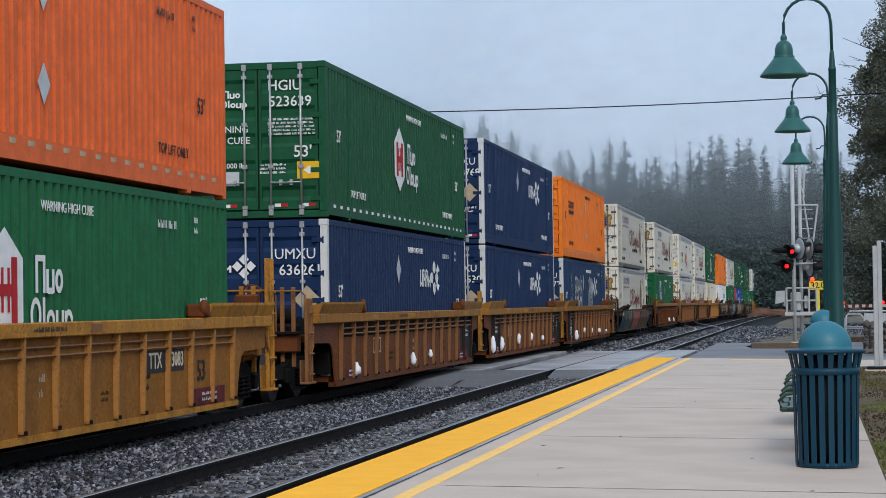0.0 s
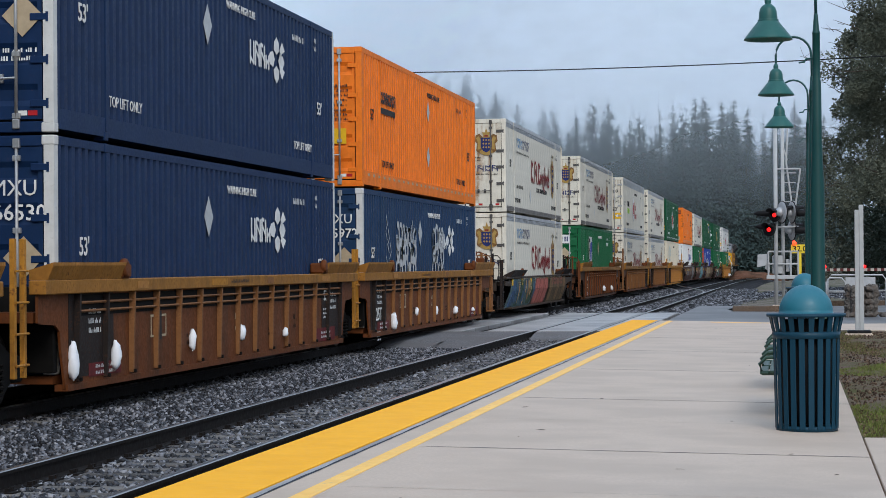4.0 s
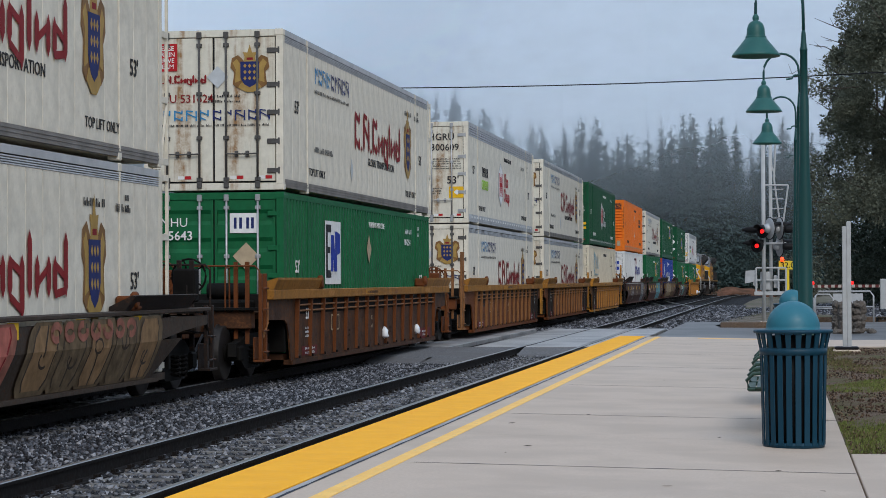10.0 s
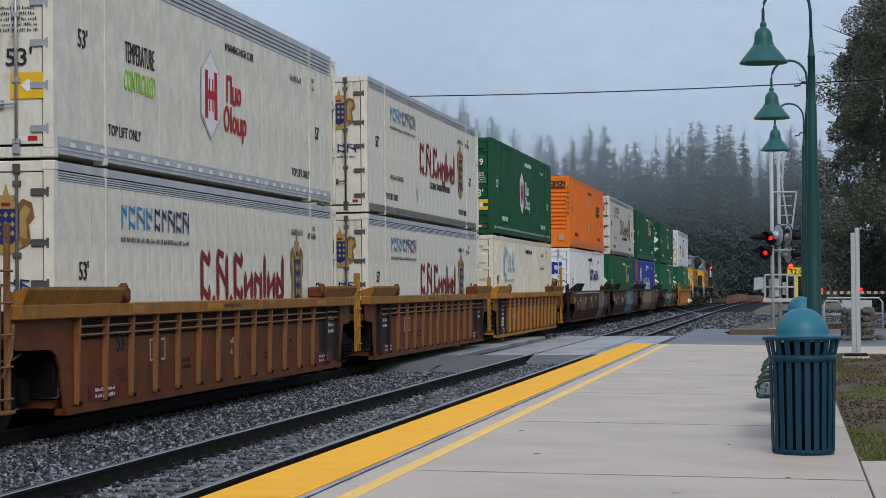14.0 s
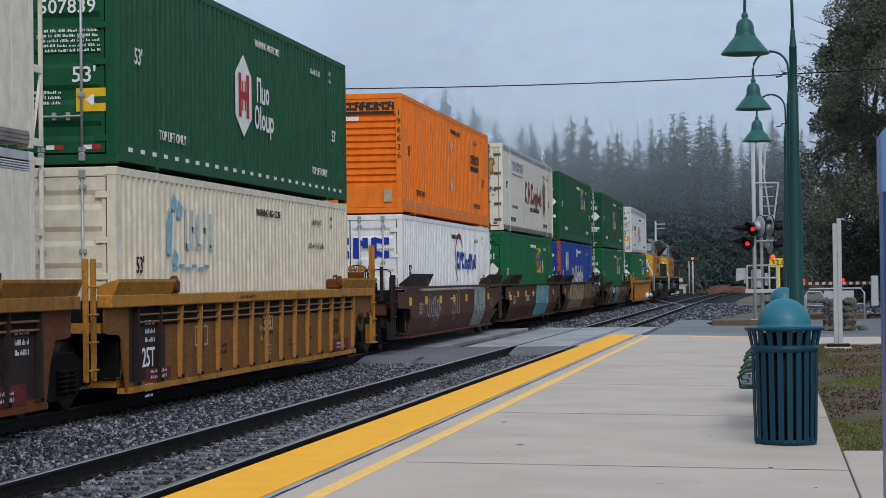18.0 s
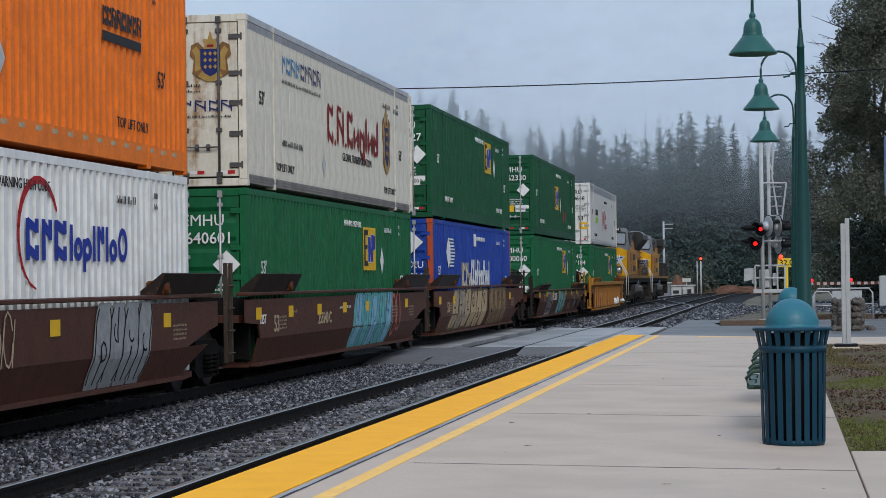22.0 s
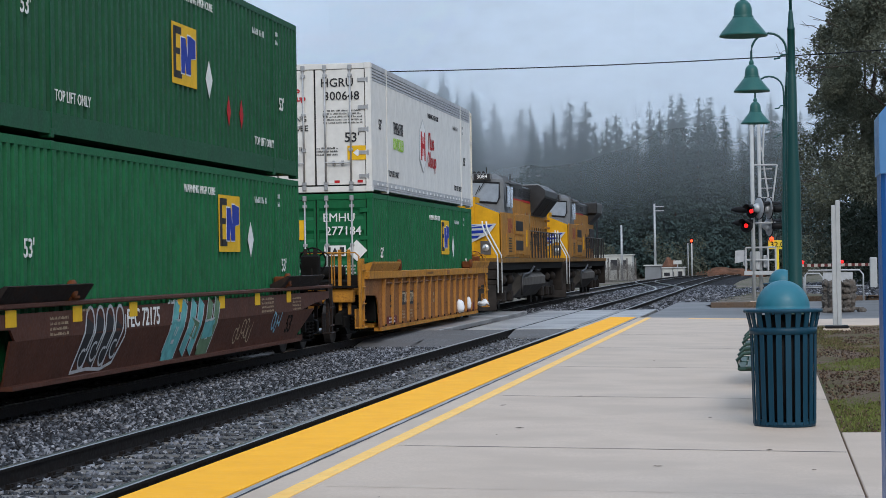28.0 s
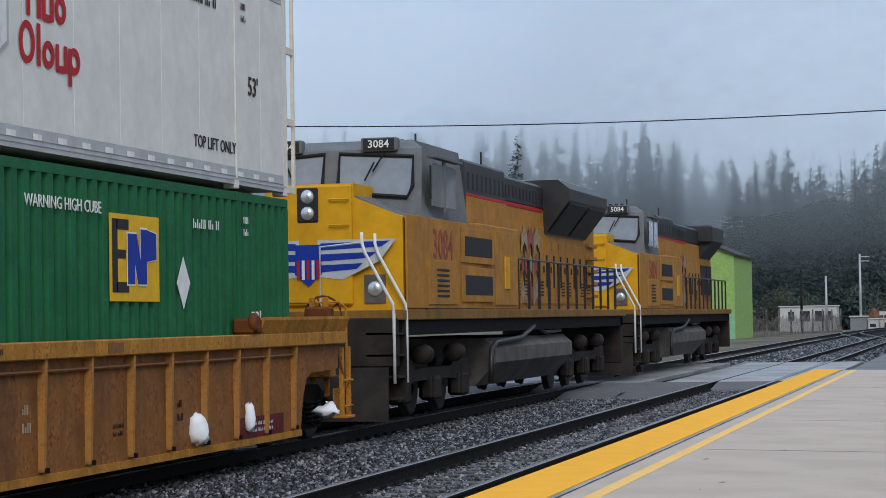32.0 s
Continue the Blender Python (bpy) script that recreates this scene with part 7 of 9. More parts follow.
CARCHORD = paint("dirty yellow top chord", (0.34, 0.148, 0.026), 0.9, 0.6, (0.07, 0.04, 0.02), (0.12, 0.05, 0.02))
CARGUIDE = paint("black-brown guide paint", (0.022, 0.016, 0.014), 0.5, 0.4, (0.012, 0.01, 0.009))
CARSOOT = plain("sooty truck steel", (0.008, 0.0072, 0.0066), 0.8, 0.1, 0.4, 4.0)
M_TREAD = plain("worn wheel rim", (0.035, 0.031, 0.029), 0.5, 0.5, 0.25)
M_SNOW = plain("clinging snow", (0.82, 0.84, 0.87), 0.7, 0, 0.05, 12)
WHEEL_R = 0.46


def wheel_mesh(bm):
    for s in (-1, 1):
        x = s * 0.7525
        prof = [(0.10, x - s * 0.07), (0.13, x - s * 0.02), (0.33, x + s * 0.015), (0.40, x - s * 0.035), (0.43, x - s * 0.062), (0.43, x - s * 0.066), (0.40, x - s * 0.0668), (0.2, x + s * 0.05), (0.1, x + s * 0.09), (0.07, x + s * 0.1), (0.0, x + s * 0.1)]
        spun(bm, [(r, h) for r, h in prof], 24, axis="x")
    tube(bm, [(-0.75, 0, 0), (0.75, 0, 0)], 0.09, 12)
    for s in (-1, 1):
        for k in range(4):
            a = k * math.tau / 4
            slab(bm, min(s * 0.80, s * 0.855), max(s * 0.80, s * 0.855), 0.06 * math.cos(a) - 0.015, 0.06 * math.cos(a) + 0.015, 0.06 * math.sin(a) - 0.015, 0.06 * math.sin(a) + 0.015)


def tread_mesh(bm):
    for s in (1,):
        x = s * 0.7525
        spun(bm, [(0.39, x - s * 0.06), (0.485, x - s * 0.062), (0.49, x - s * 0.045), (0.462, x - s * 0.03), (0.46, x + s * 0.065), (0.45, x + s * 0.072), (0.39, x + s * 0.07)], 28, axis="x")


def wheelset(parent, y, radius=WHEEL_R):
    w = part("wheelset", shared("wheelset", "wheelset", wheel_mesh, CARSOOT), CARSOOT, parent, at=pose(0, y, radius))
    for turn in (0, 180):
        part("tread", shared("tread", "tread", tread_mesh, M_TREAD), M_TREAD, w, "bright worn wheel rim", at=pose(0, 0, 0, 0, 0, turn))
    WHEELS.append((w, y, radius))


def side_frame(bm):
    prism(bm, [(-1.15, 0.40), (-1.12, 0.62), (-0.75, 0.66), (-0.5, 0.78), (0.5, 0.78), (0.75, 0.66), (1.12, 0.62), (1.15, 0.40), (0.85, 0.36), (0.5, 0.18), (-0.5, 0.18), (-0.85, 0.36)], 0.0, 0.14)
    for y in (-0.89, 0.89):
        slab(bm, -0.04, 0.2, y - 0.14, y + 0.14, 0.32, 0.58, 0.03)


def coil(bm):
    n, turns = 44, 5
    tube(bm, [(0.075 * math.cos(i * turns * math.tau / n), 0.075 * math.sin(i * turns * math.tau / n), 0.24 + 0.32 * i / n) for i in range(n + 1)], 0.022, 5)


def truck(parent, y):
    """A two-axle truck under the car, centred at y."""
    for s in (-1, 1):
        part("side_frame", shared("side_frame", "side_frame", side_frame, CARSOOT), CARSOOT, parent, "black cast truck side frame", at=pose(0.93, y, 0) if s > 0 else pose(-1.07, y, 0))
    for d in (-0.17, 0.17):
        part("spring", shared("coil", "spring", coil, CARSOOT), CARSOOT, parent, "black coil spring", at=pose(1.12, y + d, 0))
    bm = bmesh.new()
    slab(bm, -0.95, 0.95, y - 0.22, y + 0.22, 0.5, 0.82, 0.03)
    part("bolster", bm, CARSOOT, parent)
    for d in (-0.89, 0.89):
        wheelset(parent, y + d)
    bm = bmesh.new()
    tube(bm, [(1.0, y - 0.6, 0.3), (1.02, y + 0.6, 0.3)], 0.025, 6)
    part("brake_beam", bm, M_GALV, parent)


def rib(bm):
    prism(bm, [(0.0, -0.03), (0.085, -0.025), (0.085, 0.03), (0.0, 0.03)], 0.0, 1.1, "z")
    for v in bm.verts:
        if v.co.z < 0.1 and v.co.x > 0.05:
            v.co.x -= 0.03


def brake_wheel(parent, mat, at):
    bm = bmesh.new()
    n = 20
    tube(bm, [(0.27 * math.cos(i * math.tau / n), 0, 0.27 * math.sin(i * math.tau / n)) for i in range(n + 1)], 0.018, 6, cap=False)
    for k in range(5):
        a = k * math.tau / 5
        tube(bm, [(0, 0.02, 0), (0.27 * math.cos(a), 0, 0.27 * math.sin(a))], 0.014, 5)
    spun(bm, [(0.06, -0.03), (0.06, 0.03)], 10, axis="y")
    w = part("brake_wheel", bm, mat, parent, "spoked hand brake wheel", at=at)
    bm = bmesh.new()
    slab(bm, -0.18, 0.18, 0.05, 0.3, -0.4, 0.12, 0.03)
    part("brake_housing", bm, mat, parent, at=at)


def ladder(parent, mat, x, y, z0, z1):
    bm = bmesh.new()
    for d in (-0.16, 0.16):
        slab(bm, x - 0.03, x + 0.03, y + d - 0.04, y + d + 0.04, z0, z1, 0.006)
    part("ladder_post", bm, mat, parent)
    n = int((z1 - z0) / 0.36)
    for k in range(n):
        bm = bmesh.new()
        z = z0 + 0.15 + k * 0.36
        tube(bm, [(x + 0.05, y - 0.2, z), (x + 0.05, y + 0.2, z)], 0.016, 6)
        part("rung", bm, mat, parent)


def grab_iron(parent, mat, x, y, z, h):
    bm = bmesh.new()
    tube(bm, [(x, y - 0.14, z), (x, y - 0.14, z + h - 0.04), (x, y - 0.1, z + h), (x, y + 0.1, z + h), (x, y + 0.14, z + h - 0.04), (x, y + 0.14, z)], 0.016, 6)
    part("grab_iron", bm, mat, parent)


def snow(parent, x, y, z, h, w=0.12, seed=1):
    bm = bmesh.new()
    rng = random.Random(seed)
    spun(bm, [(0.01, 0), (w * 0.4, h * 0.06), (w * 0.58, h * 0.2), (w * 0.62, h * 0.42), (w * 0.55, h * 0.65), (w * 0.4, h * 0.85), (w * 0.18, h * 0.97), (0.01, h)], 9)
    for v in bm.verts:
        v.co += Vector((rng.uniform(-1, 1), rng.uniform(-1, 1), rng.uniform(-1, 1))) * w * 0.14
    part("snow_lump", bm, M_SNOW, parent, "lump of clinging white snow", at=pose(x, y, z))


def spray_stroke(ob, mat, wide, line, X, lift, mid, top):
    """A sprayed stroke that follows the plated side: line of (along, up)."""
    def skin(y, z):
        return Vector((X + 0.09 + lift - max(0.0, mid - z) * 0.16 / (mid - 0.3), y, z))
    line = [(y, 0.32 + (z - 0.32) * (top - 0.32) / 0.89) for y, z in line]
    dense = []
    fat = wide > 0.4
    steps = 10 if fat else 5
    for (y0, z0), (y1, z1) in zip(line, line[1:]):
        for i in range(steps):
            dense.append((y0 + (y1 - y0) * i / steps, z0 + (z1 - z0) * i / steps))
    dense.append(line[-1])
    bm = bmesh.new()
    last = None
    for i, (y, z) in enumerate(dense):
        ya, za = dense[max(0, i - 1)]
        yb, zb = dense[min(len(dense) - 1, i + 1)]
        d = Vector((yb - ya, zb - za))
        d = d.normalized() if d.length > 1e-6 else Vector((1, 0))
        lim = lambda q: min(top, max(0.32, q))  # noqa: E731
        if fat:
            # a fat fill keeps its width along the car and rounds off at both ends
            u = 2 * i / (len(dense) - 1) - 1
            half = wide / 2 * (1 - 0.3 * abs(u) ** 5)
            pair = (bm.verts.new(skin(y - half, z)), bm.verts.new(skin(y + half, z)))
        else:
            pair = (bm.verts.new(skin(y - d.y * wide / 2, lim(z + d.x * wide / 2))), bm.verts.new(skin(y + d.y * wide / 2, lim(z - d.x * wide / 2))))
        if last:
            bm.faces.new((last[0], last[1], pair[1], pair[0]))
        last = pair
    part("spray_stroke", bm, mat, ob)


def arc(y, z, ry, rz, a0, a1, n=10):
    return [(y + ry * math.cos(math.radians(a0 + (a1 - a0) * i / n)), z + rz * math.sin(math.radians(a0 + (a1 - a0) * i / n))) for i in range(n + 1)]


def bubble_tag(y):
    """Four tall looped shapes outlined in white, as on the brown car."""
    out = [(P_BLACK, 0.34, [(y - 0.65, 0.45), (y - 0.45, 1.0)]), (P_BLACK, 0.34, [(y - 0.25, 0.45), (y - 0.05, 1.05)]), (P_BLACK, 0.34, [(y + 0.2, 0.45), (y + 0.4, 1.05)]), (P_BLACK, 0.3, [(y + 0.55, 0.5), (y + 0.75, 0.95)])]
    for k in range(4):
        c = y - 0.6 + k * 0.42
        out.append((P_SILVER, 0.045, [(c - 0.32, 0.36)] + [(a + 0.12, b) for a, b in arc(c, 0.98, 0.17, 0.2, 180, -30, 9)] + [(c + 0.12, 0.62)]))
        out.append((P_SILVER, 0.035, arc(c + 0.02, 0.52 + 0.08 * (k % 2), 0.13, 0.12, 60, 330, 9)))
    out.append((P_SILVER, 0.045, [(y - 0.95, 0.36), (y - 0.3, 0.38), (y + 0.3, 0.35), (y + 0.75, 0.42), (y + 1.05, 0.75), (y + 1.02, 1.05)]))
    return out


def block_tag(y, mats, edge, n=3, step=0.95, w=0.3, lean=0.25, seed=1):
    """Broad block shapes with a lighter edge."""
    r = random.Random(seed)
    out = []
    for k in range(n):
        c = y + (k - (n - 1) / 2) * step
        m = mats[k % len(mats)]
        L = [[(c - 0.3, 0.38), (c - 0.3 + lean, 1.16)], [(c + 0.12, 0.38), (c + 0.12 + lean, 1.16)], [(c - 0.3 + lean * r.random(), r.uniform(0.6, 0.9)), (c + 0.3, r.uniform(0.6, 0.95))]]
        if r.random() < 0.5:
            L.append([(c - 0.4, 0.42), (c + 0.25, 0.42)])
        for q in L:
            out.append((edge, w + 0.07, q))
        for j, q in enumerate(L):
            out.append((m if j != 2 else mats[(k + 1) % len(mats)], w, q))
    return out


def tall_letters(y, n, step, lean, fills, edge, halo=None, seed=1, fat=0.95):
    """A row of fat leaning shapes over the whole height, each with thin dark edges and slits."""
    r = random.Random(seed)
    out = []
    if halo:
        out += [(halo, max(0.42, step * 1.2), [(y + k * step - lean * 1.1, 0.325), (y + k * step + lean * 1.1, 1.2)]) for k in range(n)]
    for k in range(n):
        c, q = y + k * step, max(0.42, step * fat)
        d = lean * r.uniform(0.85, 1.15)
        lo, hi = r.uniform(0.34, 0.4), r.uniform(1.12, 1.19)
        out.append((fills[k % len(fills)], q, [(c - d, lo), (c + d, hi)]))
        for sgn in (-1, 1):
            e = sgn * q / 2
            out.append((edge, 0.04, [(c - d + e * 0.75, lo), (c - d * 0.7 + e, lo + 0.12), (c + r.uniform(-0.05, 0.05) + e, 0.75), (c + d * 0.7 + e, hi - 0.12), (c + d + e * 0.75, hi)]))
        # a slit from below or above splits the shape into two stems
        if r.random() < 0.5:
            out.append((edge, 0.05, [(c - d * 0.9, lo), (c - d * 0.3, 0.62), (c + r.uniform(-0.06, 0.06), 0.74)]))
        else:
            out.append((edge, 0.05, [(c + d * 0.9, hi), (c + d * 0.3, 0.9), (c + r.uniform(-0.06, 0.06), 0.78)]))
        out.append((edge, 0.035, arc(c + d * r.uniform(-0.4, 0.5), r.uniform(0.6, 1.0), q * 0.2, 0.1, r.uniform(0, 180), r.uniform(260, 420), 7)))
    return out


def scrawl(y, mat, w=0.03, seed=1, n=3, size=0.35, z=0.8):
    r = random.Random(seed)
    out = []
    for k in range(n):
        c = y + k * size * 0.9
        out.append((mat, w, arc(c, z + r.uniform(-0.1, 0.1), size * r.uniform(0.3, 0.5), size * r.uniform(0.4, 0.7), r.uniform(0, 180), r.uniform(300, 480), 9)))
        out.append((mat, w, [(c + size * 0.3, z - size * 0.5), (c + size * r.uniform(0.3, 0.7), z + size * r.uniform(0.3, 0.7))]))
    return out


def camo_tag(y, width, mats, n, seed, w=(0.2, 0.42)):
    """Overlapping curling strokes in several colours."""
    r = random.Random(seed)
    out = []
    for k in range(n):
        c = y + width * (k + r.random()) / n - width / 2
        m = mats[r.randrange(len(mats))]
        if r.random() < 0.5:
            out.append((m, r.uniform(*w), arc(c, r.uniform(0.6, 0.95), r.uniform(0.2, 0.45), r.uniform(0.15, 0.32), r.uniform(0, 360), r.uniform(400, 560), 8)))
        else:
            s = r.uniform(-0.3, 0.5)
            out.append((m, r.uniform(*w), [(c - s / 2, r.uniform(0.36, 0.6)), (c, r.uniform(0.7, 0.85)), (c + s / 2, r.uniform(0.95, 1.2))]))
    return out


def well_car(start, style, mat, near, far, seed, texts=(), sprays=(), lumps=()):
    """style: ribbed or plated sides. near, far: the overhang past the load, and whether that end is coupled (True) or shared."""
    label = {"ribbed": "weathered yellow-brown well car with ribbed sides", "plated": "brown plated well car with sprayed graffiti"}[style]
    ob = thing("well_car", label, "railway wagon", "well cars")
    (ga, ca), (gb, cb) = near, far
    ya, yb = (-1.75 if ca else -0.95), LONG + (1.75 if cb else 0.95)
    X = 1.395 if style == "ribbed" else 1.40

    def outline(lo, hi):
        n = [(ya, hi), (ya, 1.02)]
        m = [(yb, 1.02), (yb, hi)]
        if style == "ribbed":
            n += [(ya + 0.12, 1.0), (-0.5 if ca else -0.35, 0.98), (-0.3 if ca else -0.2, 0.9), (-0.16, 0.7), (0.0, lo)]
            m = [(LONG, lo), (LONG + 0.16, 0.7), (LONG + 0.3, 0.9), (LONG + (0.5 if cb else 0.35), 0.98), (yb - 0.12, 1.0)] + m
        else:
            n += [(-0.1, 0.98), (0.05, lo)]
            m = [(LONG - 0.8, lo), (LONG + 0.4, 0.95)] + m
        return n + m
    tall = seed in (9, 10, 11)
    top_z = 1.52 if style == "ribbed" or tall else 1.28
    MID = 0.74 if tall else 0.84
    for sx in (-1, 1):
        bm = bmesh.new()
        o = outline(0.2, top_z - 0.12)
        if style == "ribbed":
            prism(bm, o, sx * X, sx * (X + 0.03))
        else:
            prism(bm, [(y, max(z, MID)) for y, z in o], sx * (X + 0.06), sx * (X + 0.09))
            lo = [(0.05, 0.3), (LONG - 0.8, 0.3), (LONG + 0.35, MID + 0.01), (-0.1, MID + 0.01)]
            v = []
            for t in (0.0, 0.03):
                v.append([bm.verts.new((sx * (X + t + (0.06 if z > 0.5 else -0.1)), y, z)) for y, z in lo])
            bm.faces.new(v[0][::-1]), bm.faces.new(v[1])
            for k in range(4):
                bm.faces.new((v[0][k], v[0][(k + 1) % 4], v[1][(k + 1) % 4], v[1][k]))
        part("side_sheet", bm, (CARGOLD if seed == 0 else CARUMBER if seed == 13 else CARTAN) if mat is CARYELLOW else mat, ob)
        bm = bmesh.new()
        slab(bm, min(sx * 1.33, sx * 1.54), max(sx * 1.33, sx * 1.54), ya - 0.05, yb + 0.05, top_z - (0.17 if style == "ribbed" else 0.06), top_z, 0.012)
        part("top_chord", bm, CARYELLOW if mat is CARYELLOW else CARCHORD if style == "ribbed" else mat, ob)
        bm = bmesh.new()
        slab(bm, min(sx * 1.28, sx * (X + 0.06)), max(sx * 1.28, sx * (X + 0.06)), 0.02, LONG - (0.02 if style == "ribbed" else 0.75), 0.17 if style == "ribbed" else 0.27, 0.25 if style == "ribbed" else 0.32)
        part("bottom_chord", bm, mat, ob)
    if style == "ribbed":
        n = 15
        # ribs paler than the sheets: their lit faces are put into the paint
        rmat = CARRIB if mat is CARYELLOW else CARRIB2 if mat is CARRUST else CARRUST
        rm = shared(("rib", rmat.name), "rib", rib, rmat)
        for i in range(n):
            y = 0.35 + (LONG - 0.7) * i / (n - 1)
            dark = (i < 2 and not ca) or (i > n - 3 and not cb)
            part("rib", shared(("rib", "dark"), "rib", rib, CARGUIDE) if dark else rm, rmat, ob, at=pose(X + 0.03, y, 0.28))
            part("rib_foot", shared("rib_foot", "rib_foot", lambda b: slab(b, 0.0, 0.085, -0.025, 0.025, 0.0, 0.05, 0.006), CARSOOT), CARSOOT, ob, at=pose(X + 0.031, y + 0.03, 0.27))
        for i in range(n - 1):
            y = 0.35 + (LONG - 0.7) * i / (n - 1)
            bm_key = ("rib_tie", round((LONG - 0.7) / (n - 1), 3))
            bright = mat is CARYELLOW and seed in (0, 13)
            tie = shared(bm_key, "rib_tie", lambda b: tube(b, [(0, 0, 0), (0, (LONG - 0.7) / (n - 1), 0)], 0.018, 5), CARRIB2)
            part("rib_tie", tie, CARRIB2, ob, at=pose(X + 0.07, y, 1.235))
            if seed != 13:
                part("rib_tie", tie, CARRIB2, ob, at=pose(X + 0.07, y, 1.13))
            # flat black plates paint in the shade of the recess under the chord
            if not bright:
                plate(ob, "recess", oblong((LONG - 0.7) / (n - 1) - 0.09, 0.26), CARSOOT, side_at(y + (LONG - 0.7) / (n - 1) / 2, 1.2, X + 0.034), "black plate painted in as shade under the chord")
        if seed == 0:
            for y, w, q, z, h in ((12.0, 0.94, "TTX", 12.0, 0.22), (13.02, 0.66, "3083", 13.02, 0.21)):
                plate(ob, "number_patch", oblong(w, 0.3), P_BLACK, side_at(y, 0.95, X + 0.034), "black number patch")
                words(ob, q, h, P_CREAMMARK, side_at(z, 0.95, X + 0.041))
        elif seed != 13:
            plate(ob, "number_patch", oblong(0.3, 0.4), P_BLACK, side_at(3.85, 0.86, X + 0.034), "black patch between pale squares")
        for d in (-0.27, 0.27) if seed not in (0, 13) else ():
            for q in (-1, 1):
                plate(ob, "patch_bar", oblong(0.2, 0.03), P_TAN, side_at(3.85 + d, 0.86 + q * 0.14, X + 0.034))
            plate(ob, "patch_bar", oblong(0.03, 0.28), P_TAN, side_at(3.85 + d * 1.3, 0.86, X + 0.037))
        for y, w, m in ((2.2, 0.5, CARRIB), (6.1, 0.9, CARYELLOW), (9.3, 0.4, CARRIB2), (13.6, 0.7, CARRIB)):
            plate(ob, "chord_patch", oblong(w, 0.1), m, side_at(y + (seed * 5 % 7) * 0.2, top_z - 0.085, 1.542), "repainted patch on the chord")
        for shown, y in ((not ca, 0.98), (not cb, LONG - 0.98)):
            if shown:
                plate(ob, "end_panel", oblong(1.75, 1.06), CARGUIDE, side_at(y, 0.85, X + 0.0325), "black-painted end panel")
                small_print(ob, 0.5, 0.36, 3, P_WHITE, side_at(y + 0.12, 1.0, X + 0.038), 28)
        for y, w, h in ((1.5, 1.3, 0.17), (LONG - 1.55, 1.65, 0.25)):
            plate(ob, "warning_patch", oblong(w, h), P_OXIDE, side_at(y, 0.385, X + 0.037), "dull red patch with pale bars")
            small_print(ob, 0.8, 0.16, 2, P_WHITE, side_at(y, 0.385, X + 0.043), 29)
        for y, z, w, h, m in ((5.1, 0.62, 0.5, 0.2, CARSOOT), (7.7, 0.8, 0.22, 0.34, P_TAN), (9.9, 0.58, 0.3, 0.16, CARSOOT), (11.7, 0.7, 0.2, 0.3, CARSOOT)):
            y += 0.5 * ((seed * 7) % 5) / 5
            small_print(ob, w, h, 2, m, side_at(y, z, X + 0.034), 30 + seed % 3)
    bm = bmesh.new()
    slab(bm, -1.3, 1.3, -0.1, LONG + 0.1, 0.26, 0.36)
    part("well_floor", bm, mat, ob)
    for end, y0, d, g, coupled in (("near", 0.0, -1, ga, ca), ("far", LONG, 1, gb, cb)):
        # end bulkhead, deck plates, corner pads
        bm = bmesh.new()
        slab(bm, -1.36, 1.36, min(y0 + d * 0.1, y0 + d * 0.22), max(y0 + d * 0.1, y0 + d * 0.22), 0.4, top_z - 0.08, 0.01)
        part("bulkhead", bm, CARSOOT, ob, "black end bulkhead")
        bm = bmesh.new()
        slab(bm, -1.36, 1.36, min(y0 + d * 0.2, y0 + d * (1.7 if coupled else 0.95)), max(y0 + d * 0.2, y0 + d * (1.7 if coupled else 0.95)), 1.02, 1.14)
        slab(bm, -0.4, 0.4, min(y0 + d * 0.2, y0 + d * (g - 0.55)), max(y0 + d * 0.2, y0 + d * (g - 0.55)), 0.72, 1.12, 0.02)
        if coupled:
            slab(bm, -1.25, 1.25, min(y0 + d * 1.95, y0 + d * 2.25), max(y0 + d * 1.95, y0 + d * 2.25), 0.86, 1.16, 0.02)
        part("end_frame", bm, mat, ob)
        bm = bmesh.new()
        pm = CARYELLOW if mat is CARYELLOW else CARCHORD if style == "ribbed" else CARGUIDE
        if style == "ribbed":
            v = [(1.3, top_z + 0.004), (1.53, top_z + 0.004), (1.6, top_z + 0.17), (1.6, top_z + 0.21), (1.3, top_z + 0.12)]
            a, b = sorted((y0 - d * 1.9, y0 + d * (1.75 if coupled else 0.9)))
        else:
            v = [(1.3, top_z + 0.004), (1.52, top_z + 0.004), (1.66, top_z + (0.3 if tall else 0.2)), (1.62, top_z + (0.31 if tall else 0.21)), (1.3, top_z + 0.06)]
            a, b = sorted((y0 - d * 2.5, y0 + d * 0.62))
        prism(bm, v, a, b, "y")
        part("guide_plate", bm, pm, ob, "flared loading guide plate")
        bm = bmesh.new()
        prism(bm, [(-x, z) for x, z in v][::-1], a, b, "y")
        part("guide_plate", bm, pm, ob, "flared loading guide plate")
        bm = bmesh.new()
        slab(bm, 1.3, 1.56, y0 - d * 2.05 - 0.2, y0 - d * 2.05 + 0.2, top_z, top_z + 0.2, 0.03)
        spun(bm, [(0.1, 1.5), (0.12, 1.52), (0.12, 1.58), (0.08, 1.6)], 12, (0, y0 - d * 2.05 - 0.1, top_z + 0.14), axis="x")
        part("guide_roller", bm, CARRUST, ob)
